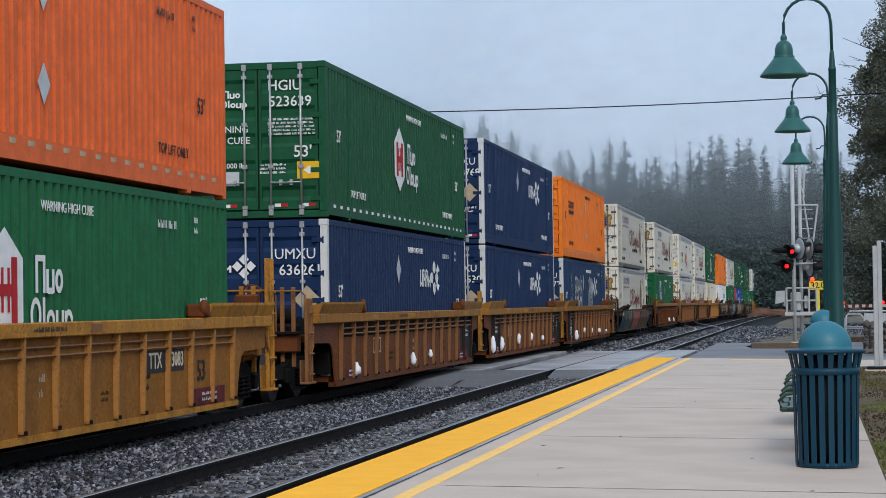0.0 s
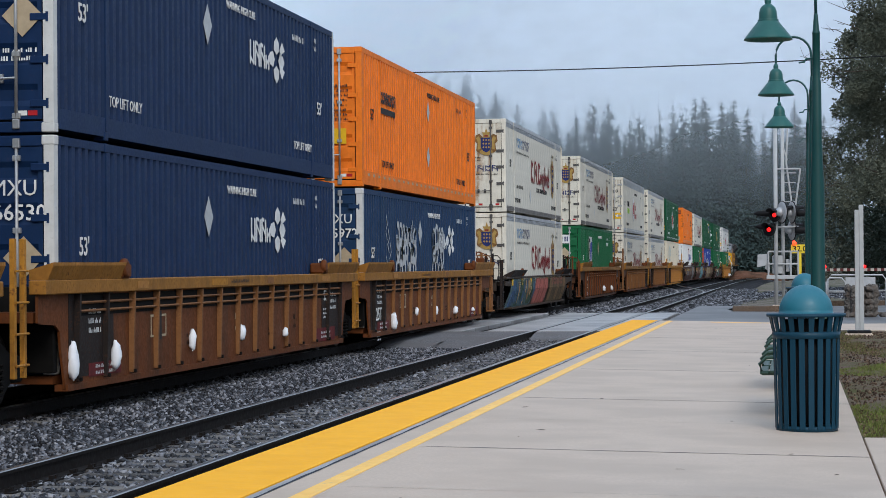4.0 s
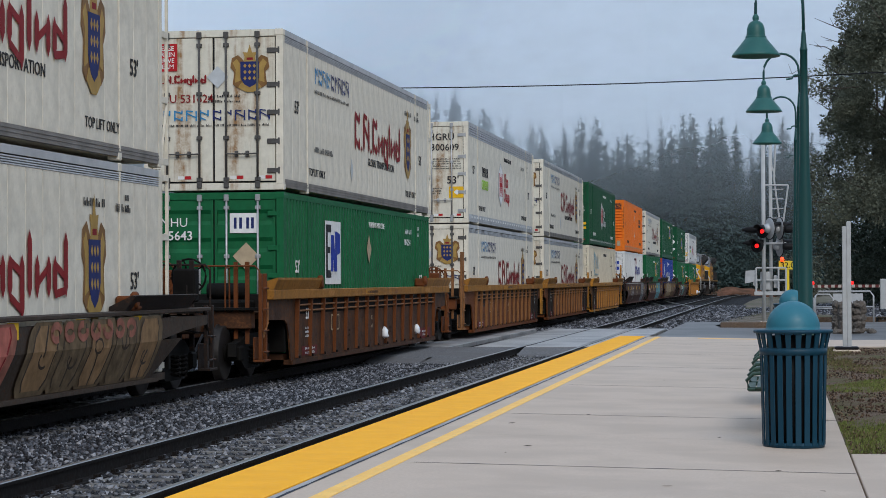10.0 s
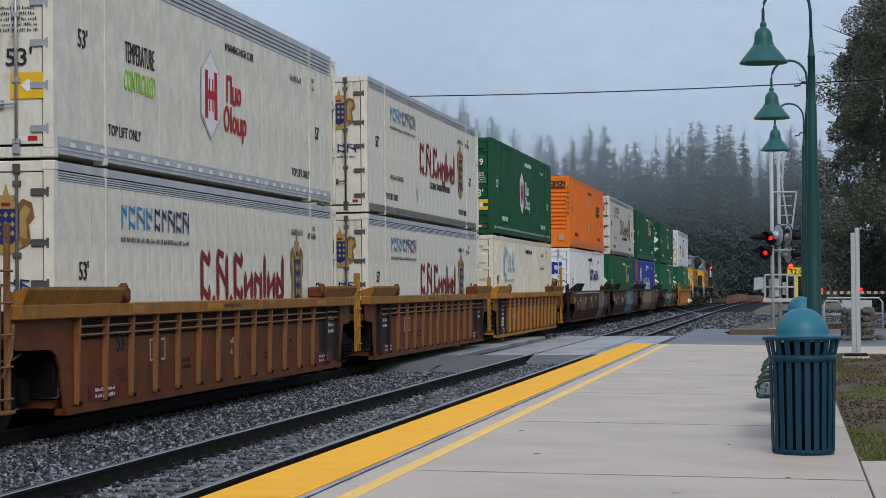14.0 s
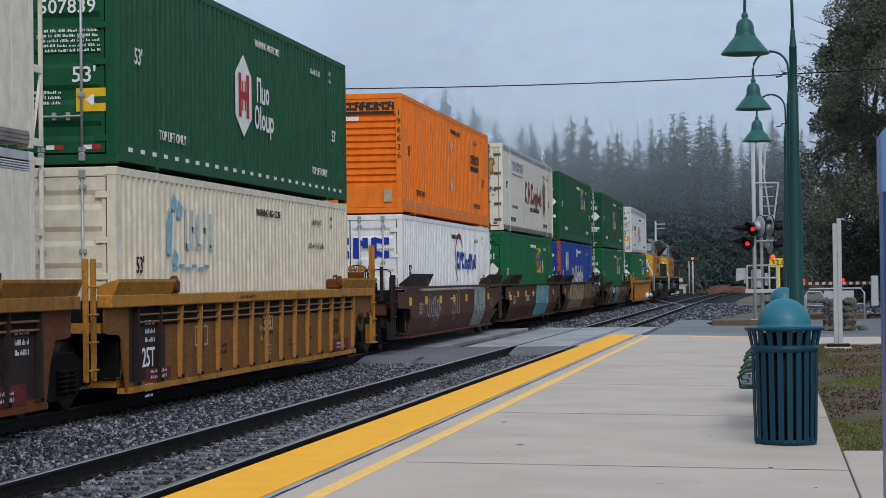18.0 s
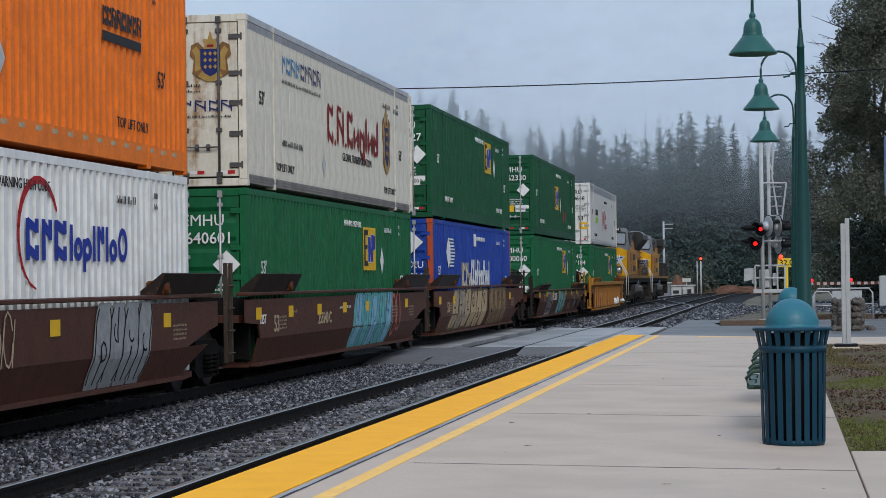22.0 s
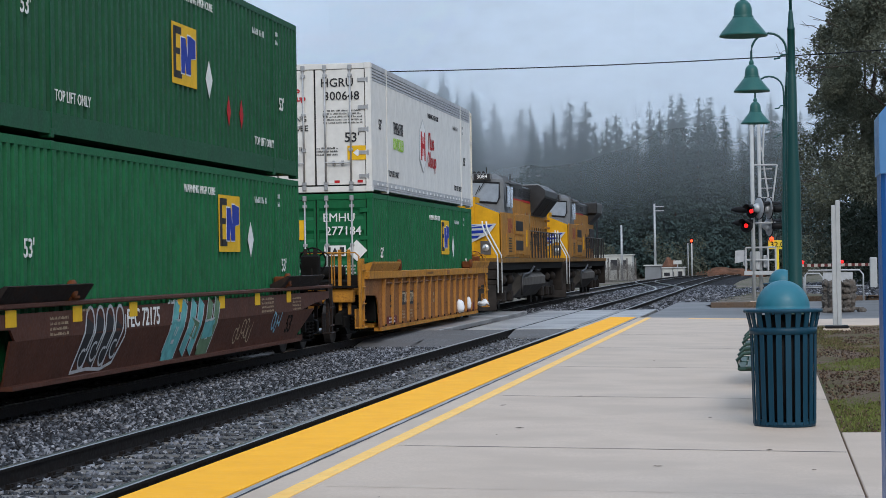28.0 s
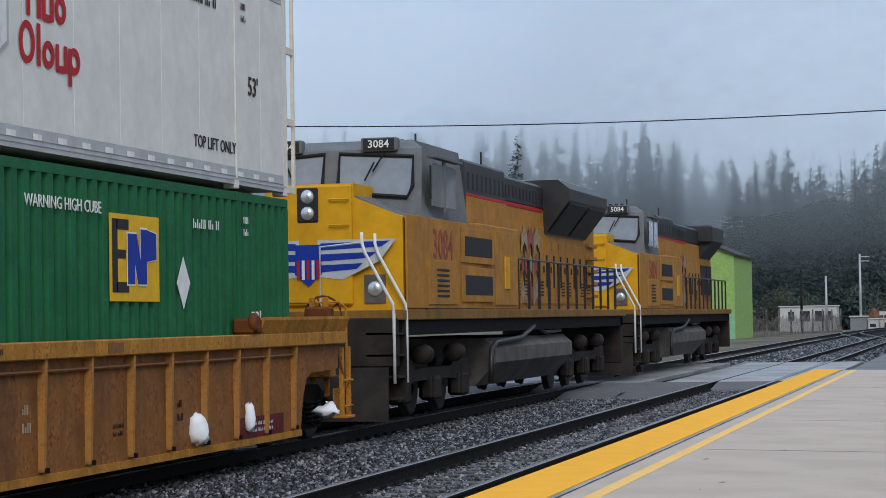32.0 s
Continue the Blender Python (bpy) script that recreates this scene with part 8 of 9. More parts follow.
        if coupled:
            truck(ob, y0 + d * 1.45)
            bm = bmesh.new()
            slab(bm, -0.13, 0.13, min(y0 + d * (g - 0.9), y0 + d * (g + 0.04)), max(y0 + d * (g - 0.9), y0 + d * (g + 0.04)), 0.72, 0.98, 0.04)
            part("coupler", bm, CARSOOT, ob)
            for x in (-0.55, 0.62):
                bm = bmesh.new()
                tube(bm, [(x, y0 + d * (g - 0.8), 0.78), (x, y0 + d * (g - 0.3), 0.5), (x * 0.8, y0 + d * g, 0.42)], 0.025, 6)
                part("air_hose", bm, M_BLACK, ob)
            lm = CARYELLOW if mat is CARYELLOW else CARRUST if mat is CARDARK else CARRIB2 if style == "ribbed" else CARGUIDE
            if d < 0:
                ladder(ob, lm, 1.42, y0 + d * 2.1, 0.32, 2.45 if seed == 6 else 1.8)
                grab_iron(ob, lm, 1.3, y0 + d * 1.7, 1.15, 0.6)
                grab_iron(ob, lm, 0.8, y0 + d * 2.1, 1.15, 0.75)
            else:
                ladder(ob, lm, 1.42, y0 + d * 2.1, 0.32, 2.45 if seed in (0, 8) else 1.3)
                grab_iron(ob, lm, 1.1, y0 + d * 2.15, 1.15, 0.5)
                grab_iron(ob, lm, 0.5, y0 + d * 2.15, 1.15, 0.5)
            brake_wheel(ob, CARRUST if d > 0 and style == "ribbed" else CARSOOT if d > 0 else lm, pose(1.05 if d > 0 else -0.3, y0 + d * 2.3, 1.75, 0, 0, 180 if d > 0 else 0))
            # steps, crossing handrail and stays at the coupled end
            ye = y0 + d * 2.1
            bm = bmesh.new()
            slab(bm, 1.3, 1.5, ye - 0.22, ye + 0.22, 0.3, 0.34, 0.008)
            slab(bm, 1.3, 1.32, ye - 0.22, ye + 0.22, 0.34, 0.72, 0.006)
            part("side_step", bm, lm, ob, "folded steel side step")
            bm = bmesh.new()
            tube(bm, [(1.4, ye + d * 0.16, 1.2), (1.4, ye + d * 0.16, 1.85), (1.32, ye + d * 0.16, 1.93), (0.25, ye + d * 0.16, 1.93), (0.2, ye + d * 0.16, 1.85), (0.2, ye + d * 0.16, 1.2)], 0.018, 6)
            part("end_handrail", bm, lm, ob)
            for x in (0.95, 1.15):
                bm = bmesh.new()
                slab(bm, x - 0.035, x + 0.035, ye - 0.03, ye + 0.03, 0.6, 2.0, 0.006)
                part("end_post", bm, lm, ob)
            bm = bmesh.new()
            tube(bm, [(1.42, y0 + d * 1.75, 1.3), (1.45, y0 + d * 1.9, 0.95), (1.42, ye, 0.7)], 0.02, 6)
            tube(bm, [(1.3, y0 + d * 1.2, 0.95), (1.35, y0 + d * 1.6, 0.9), (1.35, ye, 0.88)], 0.016, 6)
            part("brake_pipe", bm, CARRIB2 if style == "ribbed" else CARSOOT, ob)
            bm = bmesh.new()
            slab(bm, 0.2, 1.3, min(y0 + d * 1.8, y0 + d * 2.35), max(y0 + d * 1.8, y0 + d * 2.35), 1.18, 1.22)
            part("crossover_platform", bm, CARSOOT, ob, "dark grating walkway")
            bm = bmesh.new()
            slab(bm, -0.9, 0.9, min(y0 + d * 0.5, y0 + d * 1.5), max(y0 + d * 0.5, y0 + d * 1.5), 1.14, 1.34, 0.04)
            spun(bm, [(0.0, -0.35), (0.14, -0.33), (0.14, 0.33), (0.0, 0.35)], 12, (0.5, y0 + d * 1.0, 1.5), axis="x")
            part("brake_gear", bm, CARSOOT, ob)
        elif d < 0:
            truck(ob, y0 - g)
            bm = bmesh.new()
            spun(bm, [(0.0, 0.7), (0.42, 0.7), (0.45, 0.8), (0.4, 1.1), (0.0, 1.1)], 16, (0, y0 - g, 0))
            part("joint_casting", bm, CARSOOT, ob)
            ladder(ob, CARYELLOW if style == "ribbed" else CARGREY, 1.36, y0 - g + 0.25, 0.4, 2.0)
    rngc = random.Random(seed)
    f = X + (0.12 if style == "ribbed" else 0.095)
    small_print(ob, 1.1, 0.1, 1, P_BLACK if style == "ribbed" else P_WHITE, side_at(rngc.uniform(6, 8), 1.44 if style == "ribbed" else 1.17, 1.545 if style == "ribbed" else f), 22)
    for t, y, z, h, m in texts:
        if style == "ribbed" and len(t) > 3:
            plate(ob, "number_patch", oblong(len(t) * h * 0.66, h * 1.35), P_BLACK, side_at(y, z, X + 0.033), "black number patch")
            m = P_TAN
        lift = X + 0.041 if style == "ribbed" else (f if z > 0.87 else X + 0.03)
        words(ob, t, h, m, side_at(y, z, lift) if z > 0.87 or style == "ribbed" else side_at(y, z, X + 0.015) @ pose(0, 0, 0, 13.6, 0, 0))
        small_print(ob, 0.4, 0.22, 3, m, side_at(y, z - h * 1.6, lift), 23) if style == "ribbed" else None
    if style == "plated":
        for k in range(7):
            y = -0.1 + k * 2.4
            plate(ob, "reflector", oblong(0.36, 0.2), P_YELLOW, side_at(y, top_z - 0.17 if not tall else 1.16, f), "yellow reflector")
        small_print(ob, 0.7, 0.26, 4, P_TAN, side_at(1.6, 0.98, f), 24)
        small_print(ob, 0.9, 0.28, 4, P_TAN, side_at(LONG - 3.5, 1.0, f), 26)
        small_print(ob, 0.7, 0.26, 4, P_TAN, side_at(LONG - 1.2, 0.98, f), 25)
        small_print(ob, 0.5, 0.1, 1, P_TAN, side_at(2.6, 1.16, f), 27)
        words(ob, "53", 0.34, CARSOOT, side_at(LONG - 1.6, 0.6, X + 0.022) @ pose(0, 0, 0, 16.5, 0, 0))
    for k, (mat_s, wide, line) in enumerate(sprays):
        spray_stroke(ob, mat_s, wide, line, X, 0.003 + 0.0004 * k, MID, top_z - 0.07)
    for y, z, h, w in lumps:
        snow(ob, X + 0.08, y, z, h * 0.62, w * 0.85, int(y * 7))
    TRAIN.append((ob, start, 0.0))
    return ob


def gap(i):
    return (STARTS[i + 1] - STARTS[i] - LONG) / 2 if 0 <= i < 13 else 3.45


W, K = P_WHITE, P_BLACK
SPEC = [
    ("ribbed", CARYELLOW, True, True, [("53", 14.2, 0.75, 0.3, K)], (), ()),
    ("ribbed", CARRUST, True, False, [("53", 14.9, 0.75, 0.3, K)], (), [(1.6, 0.32, 0.4, 0.16), (7.6, 0.34, 0.45, 0.12), (9.8, 0.45, 0.3, 0.1)]),
    ("ribbed", CARRUST, False, False, [("53", 14.6, 1.1, 0.2, W)], (), [(0.15, 0.3, 0.75, 0.14), (1.8, 0.35, 0.6, 0.14), (5.4, 0.45, 0.5, 0.12), (8.2, 0.5, 0.4, 0.16), (11.2, 0.45, 0.25, 0.1)]),
    ("ribbed", CARRUST, False, True, [("25T", 1.0, 0.62, 0.28, W)], (), [(2.5, 0.25, 0.6, 0.16), (5.4, 0.5, 0.3, 0.1), (8.2, 0.45, 0.35, 0.1), (11.2, 0.4, 0.3, 0.14), (14.3, 0.4, 0.16, 0.1)]),
    ("plated", CARGREY, True, True, [("70233", 6.2, 1.08, 0.2, W)], tall_letters(0.2, 4, 1.55, 0.45, (P_STEELBLUE, P_CAMOGREEN), P_BLACK, P_TEALGREY, 4, 0.62) + camo_tag(2.9, 5.4, (P_STEELBLUE, P_CAMOGREEN, P_TEALGREY, P_OCHRE, P_BRONZE), 20, 4, (0.12, 0.26)) + tall_letters(6.35, 3, 1.2, 0.22, (P_SALMON,), P_MAROON, P_FADESALMON, 5, 0.8) + tall_letters(10.5, 5, 1.05, 0.15, (P_BRONZE, P_MUD), CARGREY, P_MUD, 6, 0.8) + [(P_FADESALMON, 0.09, arc(10.9 + 0.5 * k, 1.06, 0.17, 0.09, 40 * k, 300 + 40 * k, 8)) for k in range(7)], ()),
    ("ribbed", CARDARK, True, True, [("53", 1.3, 1.05, 0.2, W)], (), [(9.0, 0.4, 0.4, 0.16), (13.2, 0.4, 0.35, 0.14)]),
    ("ribbed", CARRUST, True, False, [("53", 2.2, 1.0, 0.26, K)], (), ()),
    ("ribbed", CARRUST, False, False, [("53", 14.6, 0.8, 0.26, K)], (), ()),
    ("ribbed", CARYELLOW, False, True, [("25T", 1.0, 0.62, 0.28, W), ("3083", 8.3, 0.95, 0.28, K), ("53", 14.2, 0.75, 0.3, K)], (), ()),
    ("plated", CARBROWN, True, False, [("53", 1.4, 0.95, 0.3, P_OCHRE)], scrawl(2.6, P_SILVER, 0.028, 8, 7, 0.36, 0.88) + scrawl(3.4, P_DULLSILVER, 0.022, 18, 4, 0.34, 0.62) + scrawl(6.8, P_TAN, 0.03, 9, 4, 0.4, 0.85) + tall_letters(11.3, 4, 0.6, 0.12, (P_DULLSILVER,), CARSOOT, P_DULLSILVER, 3, 1.0), ()),
    ("plated", CARBROWN, False, False, [("53", 1.2, 0.95, 0.3, P_TAN), ("253540 C", 5.2, 0.98, 0.22, P_TAN), ("125T", 0.2, 1.05, 0.16, W)], tall_letters(8.5, 5, 0.85, 0.2, (P_SKY, P_TEAL), P_STEELBLUE, P_TEAL, 11, 0.7) + scrawl(12.6, P_SALMON, 0.07, 12, 2, 0.6), ()),
    ("plated", CARBROWN, False, True, [("53", 1.3, 0.95, 0.3, P_OCHRE)], tall_letters(2.5, 6, 1.12, 0.34, (P_TANSPRAY,), CARSOOT, P_MUD, 13, 0.97) + scrawl(3.0, P_DULLSILVER, 0.06, 33, 3, 0.6) + tall_letters(9.7, 4, 0.95, 0.12, (P_BRONZE,), CARSOOT, P_MUD, 14, 0.75), ()),
    ("plated", CARBROWN, True, True, [("FEC 72175", 5.2, 0.98, 0.26, W)], bubble_tag(3.3) + block_tag(7.8, (P_TEAL, P_TEAL, P_SAGE), P_SILVER, 3, 0.95, 0.26, 0.35, 16) + scrawl(13.2, P_SKY, 0.04, 17, 3, 0.22, 0.7) + scrawl(10.6, P_TAN, 0.02, 18, 5, 0.25, 0.6), ()),
    ("ribbed", CARYELLOW, True, True, [("DTTX", 3.11, 0.86, 0.24, K), ("6719", 4.22, 0.86, 0.24, K), ("53", 1.5, 0.8, 0.3, K)], (), [(12.2, 0.3, 0.55, 0.24), (14.0, 0.34, 0.58, 0.14), (17.2, 0.38, 0.26, 0.36)]),
]
for i, (style, mat, ca, cb, texts, sprays, lumps) in enumerate(SPEC):
    well_car(STARTS[i], style, mat, (gap(i - 1) if i else 3.5, ca), (gap(i), cb), i, texts, sprays, lumps)

# ---- the two locomotives, noses towards the platform ----
LOCOYEL = paint("yellow locomotive paint", (0.64, 0.325, 0.012), 0.25, 0.1, (0.2, 0.1, 0.03))
LOCODIRT = paint("soot-filmed yellow paint", (0.42, 0.19, 0.032), 0.7, 0.3, (0.15, 0.09, 0.045), (0.08, 0.04, 0.02))
LOCOGREY = paint("grey locomotive paint", (0.15, 0.155, 0.16), 0.4, 0.1, (0.04, 0.035, 0.03))
LOCODARK = plain("sooty roof steel", (0.026, 0.025, 0.025), 0.45, 0.1, 0.35, 2.0)
LOCOTRUCK = plain("sooty brown-grey truck steel", (0.028, 0.023, 0.02), 0.7, 0.1, 0.4, 3.0)
LOCOSILL = paint("grimy yellow sill paint", (0.24, 0.12, 0.025), 0.8, 0.4, (0.06, 0.04, 0.025))
LOCOTANK = plain("dusty grey tank steel", (0.11, 0.10, 0.09), 0.65, 0.1, 0.3, 2.5)
# base lifted to grey so the panes carry a painted sky reflection
M_GLASSY = plain("sky-grey window glass", (0.2, 0.22, 0.24), 0.06, 0.0, 0.1)
M_GLASSY.node_tree.nodes["Principled BSDF"].inputs["Specular IOR Level"].default_value = 0.9
M_LENS = plain("clear lamp lens", (0.6, 0.62, 0.62), 0.12, 0.6, 0.05)


def side_plate(ob, name, y0, y1, z0, z1, mat, x, label="", thick=0.03):
    bm = bmesh.new()
    slab(bm, x, x + thick, y0, y1, z0, z1, 0.006)
    return part(name, bm, mat, ob, label)


def loco(start, number, modern):
    ob = thing("locomotive", "yellow and grey diesel locomotive with a soot-filmed flank", "locomotive", "locomotives")
    # frame and walkway
    bm = bmesh.new()
    slab(bm, -1.5, 1.5, 1.0, 22.2, 1.42, 1.66)
    part("underframe", bm, CARSOOT, ob)
    bm = bmesh.new()
    slab(bm, -1.57, 1.57, 0.95, 22.3, 1.66, 1.82, 0.01)
    part("walkway_sill", bm, LOCOSILL, ob, "dirty yellow walkway edge")
    # nose with cut corners
    bm = bmesh.new()
    prism(bm, [(-1.5, 1.82), (1.5, 1.82), (1.5, 3.26), (0.72, 3.58), (0.72, 3.8), (-0.72, 3.8), (-0.72, 3.58), (-1.5, 3.26)], 1.3, 2.7, "y")
    part("nose", bm, LOCOYEL, ob, "bright yellow nose")
    bm = bmesh.new()
    slab(bm, -0.7, 0.7, 1.22, 1.32, 1.9, 3.78, 0.03)
    part("nose_door", bm, LOCOYEL, ob)
    # cab
    bm = bmesh.new()
    prism(bm, [(2.62, 1.82), (2.62, 3.25), (2.3, 3.3), (2.62, 4.42), (3.1, 4.6), (6.3, 4.6), (6.3, 1.82)], -1.54, 1.54)
    for v in bm.verts:
        if v.co.z > 4.5:
            v.co.x *= 0.78
        elif v.co.z > 4.3:
            v.co.x *= 0.97
    part("cab", bm, LOCOGREY, ob, "grey cab shell")
    bm = bmesh.new()
    prism(bm, [(-1.56, 3.24), (1.56, 3.24), (0.75, 3.62), (-0.75, 3.62)], 1.34, 2.4, "y")
    for v in bm.verts:
        if v.co.y < 1.5:
            v.co.z -= 0.015
    part("nose_shoulder", bm, LOCOGREY, ob, "grey anti-glare shoulder")
    for sx in (-1, 1):
        bm = bmesh.new()
        v = [(0.13, 3.72), (1.3, 3.62), (1.38, 3.8), (1.36, 4.28), (0.13, 4.36)]
        prism(bm, [(sx * a, b) for a, b in v][::sx], 0, -0.02, "y")
        for q in bm.verts:
            q.co.y += 2.30 + (q.co.z - 3.3) * 0.285
        w = part("windscreen", bm, M_GLASSY, ob, "windscreen pane with reflected sky in its grey")
        bm = bmesh.new()
        pts = [(sx * a, 2.27 + (b - 3.3) * 0.285, b) for a, b in v]
        tube(bm, pts + [pts[0]], 0.035, 6, cap=False)
        part("gasket", bm, M_GASKET, w)
        bm = bmesh.new()
        tube(bm, [(sx * 0.9, 2.5, 4.36), (sx * 0.72, 2.42, 4.05)], 0.015, 5)
        tube(bm, [(sx * 0.74, 2.44, 4.2), (sx * 0.6, 2.36, 3.9)], 0.015, 5)
        part("wiper", bm, M_BLACK, w)
        bm = bmesh.new()
        slab(bm, min(sx * 0.5, sx * 1.1), max(sx * 0.5, sx * 1.1), 2.5, 2.72, 4.38, 4.6, 0.02)
        nb = part("number_board", bm, LOCOGREY, ob)
        bm = bmesh.new()
        slab(bm, min(sx * 0.54, sx * 1.06), max(sx * 0.54, sx * 1.06), 2.49, 2.5, 4.4, 4.58)
        part("board_face", bm, P_BLACK, nb)
        part("lettering", lettering(number, 0.13, P_WHITE), P_WHITE, nb, at=pose(sx * 0.8, 2.485, 4.49))
    # side windows, doors and louvres on the platform side
    side_plate(ob, "side_window", 2.95, 3.75, 3.5, 4.2, M_GLASSY, 1.535, "cab side window with reflected sky in its grey")
    side_plate(ob, "side_window", 3.9, 4.6, 3.5, 4.2, M_GLASSY, 1.535, "cab side window with reflected sky in its grey")
    side_plate(ob, "window_frame", 3.74, 3.9, 3.42, 4.3, LOCOGREY, 1.535)
    side_plate(ob, "mirror", 2.8, 2.86, 3.6, 4.15, LOCODARK, 1.56)
    bm = bmesh.new()
    slab(bm, 1.5, 1.64, 2.9, 4.8, 4.28, 4.32)
    part("sunshade", bm, LOCOGREY, ob)
    side_plate(ob, "cab_side", 1.32, 6.3, 1.84, 3.3, LOCODIRT, 1.53, "sooty yellow cab side", 0.035)
    words(ob, number, 0.5, P_FADERED, pose(1.571, 3.6, 2.86, 0, 0, 90), squeeze=1.0)
    side_plate(ob, "battery_door", 2.6, 4.5, 1.9, 2.62, LOCODIRT, 1.56)
    for k in range(6):
        side_plate(ob, "louvre", 3.1, 3.9, 2.02 + k * 0.085, 2.06 + k * 0.085, P_BLACK, 1.588, thick=0.012)
    bm = bmesh.new()
    slab(bm, -1.53, 1.53, 6.3, 9.7, 1.82, 3.35, 0.02)
    part("equipment_cabinet", bm, LOCODIRT, ob, "sooty yellow equipment cabinet")
    for z in (2.05, 2.72):
        side_plate(ob, "intake_door", 4.85, 7.35, z - 0.1, z + 0.5, LOCODIRT, 1.565)
        side_plate(ob, "intake_grille", 5.05, 7.15, z + 0.02, z + 0.36, P_BLACK, 1.588, "dark intake grille", 0.014)
    side_plate(ob, "cabinet_door", 7.6, 9.5, 1.9, 3.25, LOCODIRT, 1.535)
    side_plate(ob, "door_latch", 8.3, 8.7, 2.2, 2.8, LOCOYEL, 1.56)
    bm = bmesh.new()
    slab(bm, -1.3, 1.3, 6.3, 9.7, 3.35, 4.5, 0.05)
    part("upper_hood", bm, LOCODARK, ob, "sooty grey upper hood")
    for k in range(9):
        side_plate(ob, "hood_slot", 6.55 + k * 0.36, 6.67 + k * 0.36, 3.98, 4.28, P_BLACK, 1.295, "narrow dark slot", 0.012)
    side_plate(ob, "hood_stripe", 6.4, 9.7, 3.36, 3.84, LOCODIRT, 1.295)
    side_plate(ob, "red_stripe", 6.4, 9.7, 3.845, 3.9, P_RED, 1.297, thick=0.012)
    # long hood
    bm = bmesh.new()
    slab(bm, -1.02, 1.02, 9.7, 21.0, 1.82, 3.95, 0.02)
    part("long_hood", bm, LOCODIRT, ob, "sooty yellow engine hood")
    bm = bmesh.new()
    slab(bm, -1.02, 1.02, 9.7, 21.0, 3.95, 4.5, 0.06)
    part("hood_roof", bm, LOCODARK, ob, "sooty hood roof")
    for k in range(14):
        side_plate(ob, "hood_slot", 9.95 + k * 0.34, 10.05 + k * 0.34, 4.08, 4.32, P_BLACK, 1.02, "narrow dark slot", 0.012)
    # pale plate stands for the sky's sheen on the wet hood roof
    bm = bmesh.new()
    slab(bm, -0.85, 0.85, 9.75, 14.7, 4.5, 4.53, 0.01)
    part("hood_sheen", bm, M_GALV, ob, "pale plate painted in as sky sheen on the roof")
    side_plate(ob, "red_stripe", 9.7, 14.6, 3.9, 3.98, P_RED, 1.02, thick=0.012)
    for k in range(13):
        y = 10.0 + k * 0.8
        side_plate(ob, "hood_door", y, y + 0.72, 1.95, 3.6 if y < 14.3 else 3.3, LOCODIRT, 1.02, thick=0.025)
        bm = bmesh.new()
        slab(bm, 1.045, 1.075, y + 0.08, y + 0.12, 2.3, 3.3 if y < 14.3 else 3.0)
        part("door_hinge", bm, P_BLACK, ob)
        side_plate(ob, "door_latch", y + 0.58, y + 0.64, 2.62, 2.76, LOCOTRUCK, 1.046, thick=0.02)
        if k % 3 != 1:
            for q in range(5):
                side_plate(ob, "door_louvre", y + 0.2, y + 0.54, 2.12 + q * 0.07, 2.15 + q * 0.07, LOCOTRUCK, 1.046, thick=0.012)
    rng = random.Random(3)
    for k in range(9):          # waving stripes on the hood side
        y = 12.5 + (k % 3) * 0.62
        z = 2.2 + (k // 3) * 0.56
        m = P_FADERED if k % 2 else P_FADEWHITE
        plate(ob, "flag_stripe", [(-0.32, -0.3), (0.0, -0.1), (0.3, -0.3), (0.3, 0.02), (0.0, 0.24), (-0.32, 0.02)], m, pose(1.05 + 0.004 * k, y, z, 0, 0, 90))
    if modern:
        bm = bmesh.new()
        prism(bm, [(1.0, 3.42), (1.6, 4.18), (1.6, 4.42), (1.35, 4.62), (-1.35, 4.62), (-1.6, 4.42), (-1.6, 4.18), (-1.0, 3.42)], 14.8, 19.6, "y")
        part("radiator_housing", bm, LOCODARK, ob, "flared dark radiator housing")
        for d in (0.0, 2.35):
            bm = bmesh.new()
            prism(bm, [(1.08, 3.49), (1.58, 4.12), (1.6, 4.1), (1.1, 3.47)], 15.0 + d, 17.1 + d, "y")
            part("radiator_screen", bm, P_BLACK, ob)
        # another pale plate for the sheen on top of the radiator housing
        bm = bmesh.new()
        slab(bm, -1.3, 1.3, 15.2, 19.3, 4.6, 4.66)
        part("roof_sheen", bm, M_GALV, ob)
        for k in range(5):
            side_plate(ob, "step_louvre", 19.75, 20.75, 2.1 + k * 0.3, 2.18 + k * 0.3, LOCODIRT, 1.03, thick=0.12)
    else:
        bm = bmesh.new()
        slab(bm, -1.5, 1.5, 17.6, 20.9, 4.05, 4.62, 0.05)
        prism(bm, [(1.0, 3.5), (1.45, 4.05), (-1.45, 4.05), (-1.0, 3.5)], 17.8, 20.7, "y")
        part("radiator_housing", bm, LOCODARK, ob, "overhanging dark radiator box")
        for k in range(4):
            side_plate(ob, "grille", 17.9 + k * 0.72, 18.5 + k * 0.72, 2.3, 3.3, P_BLACK, 1.05)
    # roof fittings
    for y in (7.2, 8.6, 11.5, 12.6):
        bm = bmesh.new()
        slab(bm, -0.6, 0.6, y, y + 0.7, 4.48, 4.64, 0.04)
        part("roof_hatch", bm, LOCODARK, ob)
    for x, y, z in ((0.5, 6.0, 4.55), (0.9, 9.4, 4.45)):
        bm = bmesh.new()
        tube(bm, [(x, y, z), (x, y, z + 0.4)], 0.022, 6)
        part("aerial", bm, LOCODARK, ob)
    bm = bmesh.new()
    for k in range(3):
        tube(bm, [(0.2 + k * 0.16, 5.0, 4.72), (0.2 + k * 0.16, 5.5, 4.72)], [0.06, 0.03], 8)
    part("horn", bm, LOCODARK, ob)
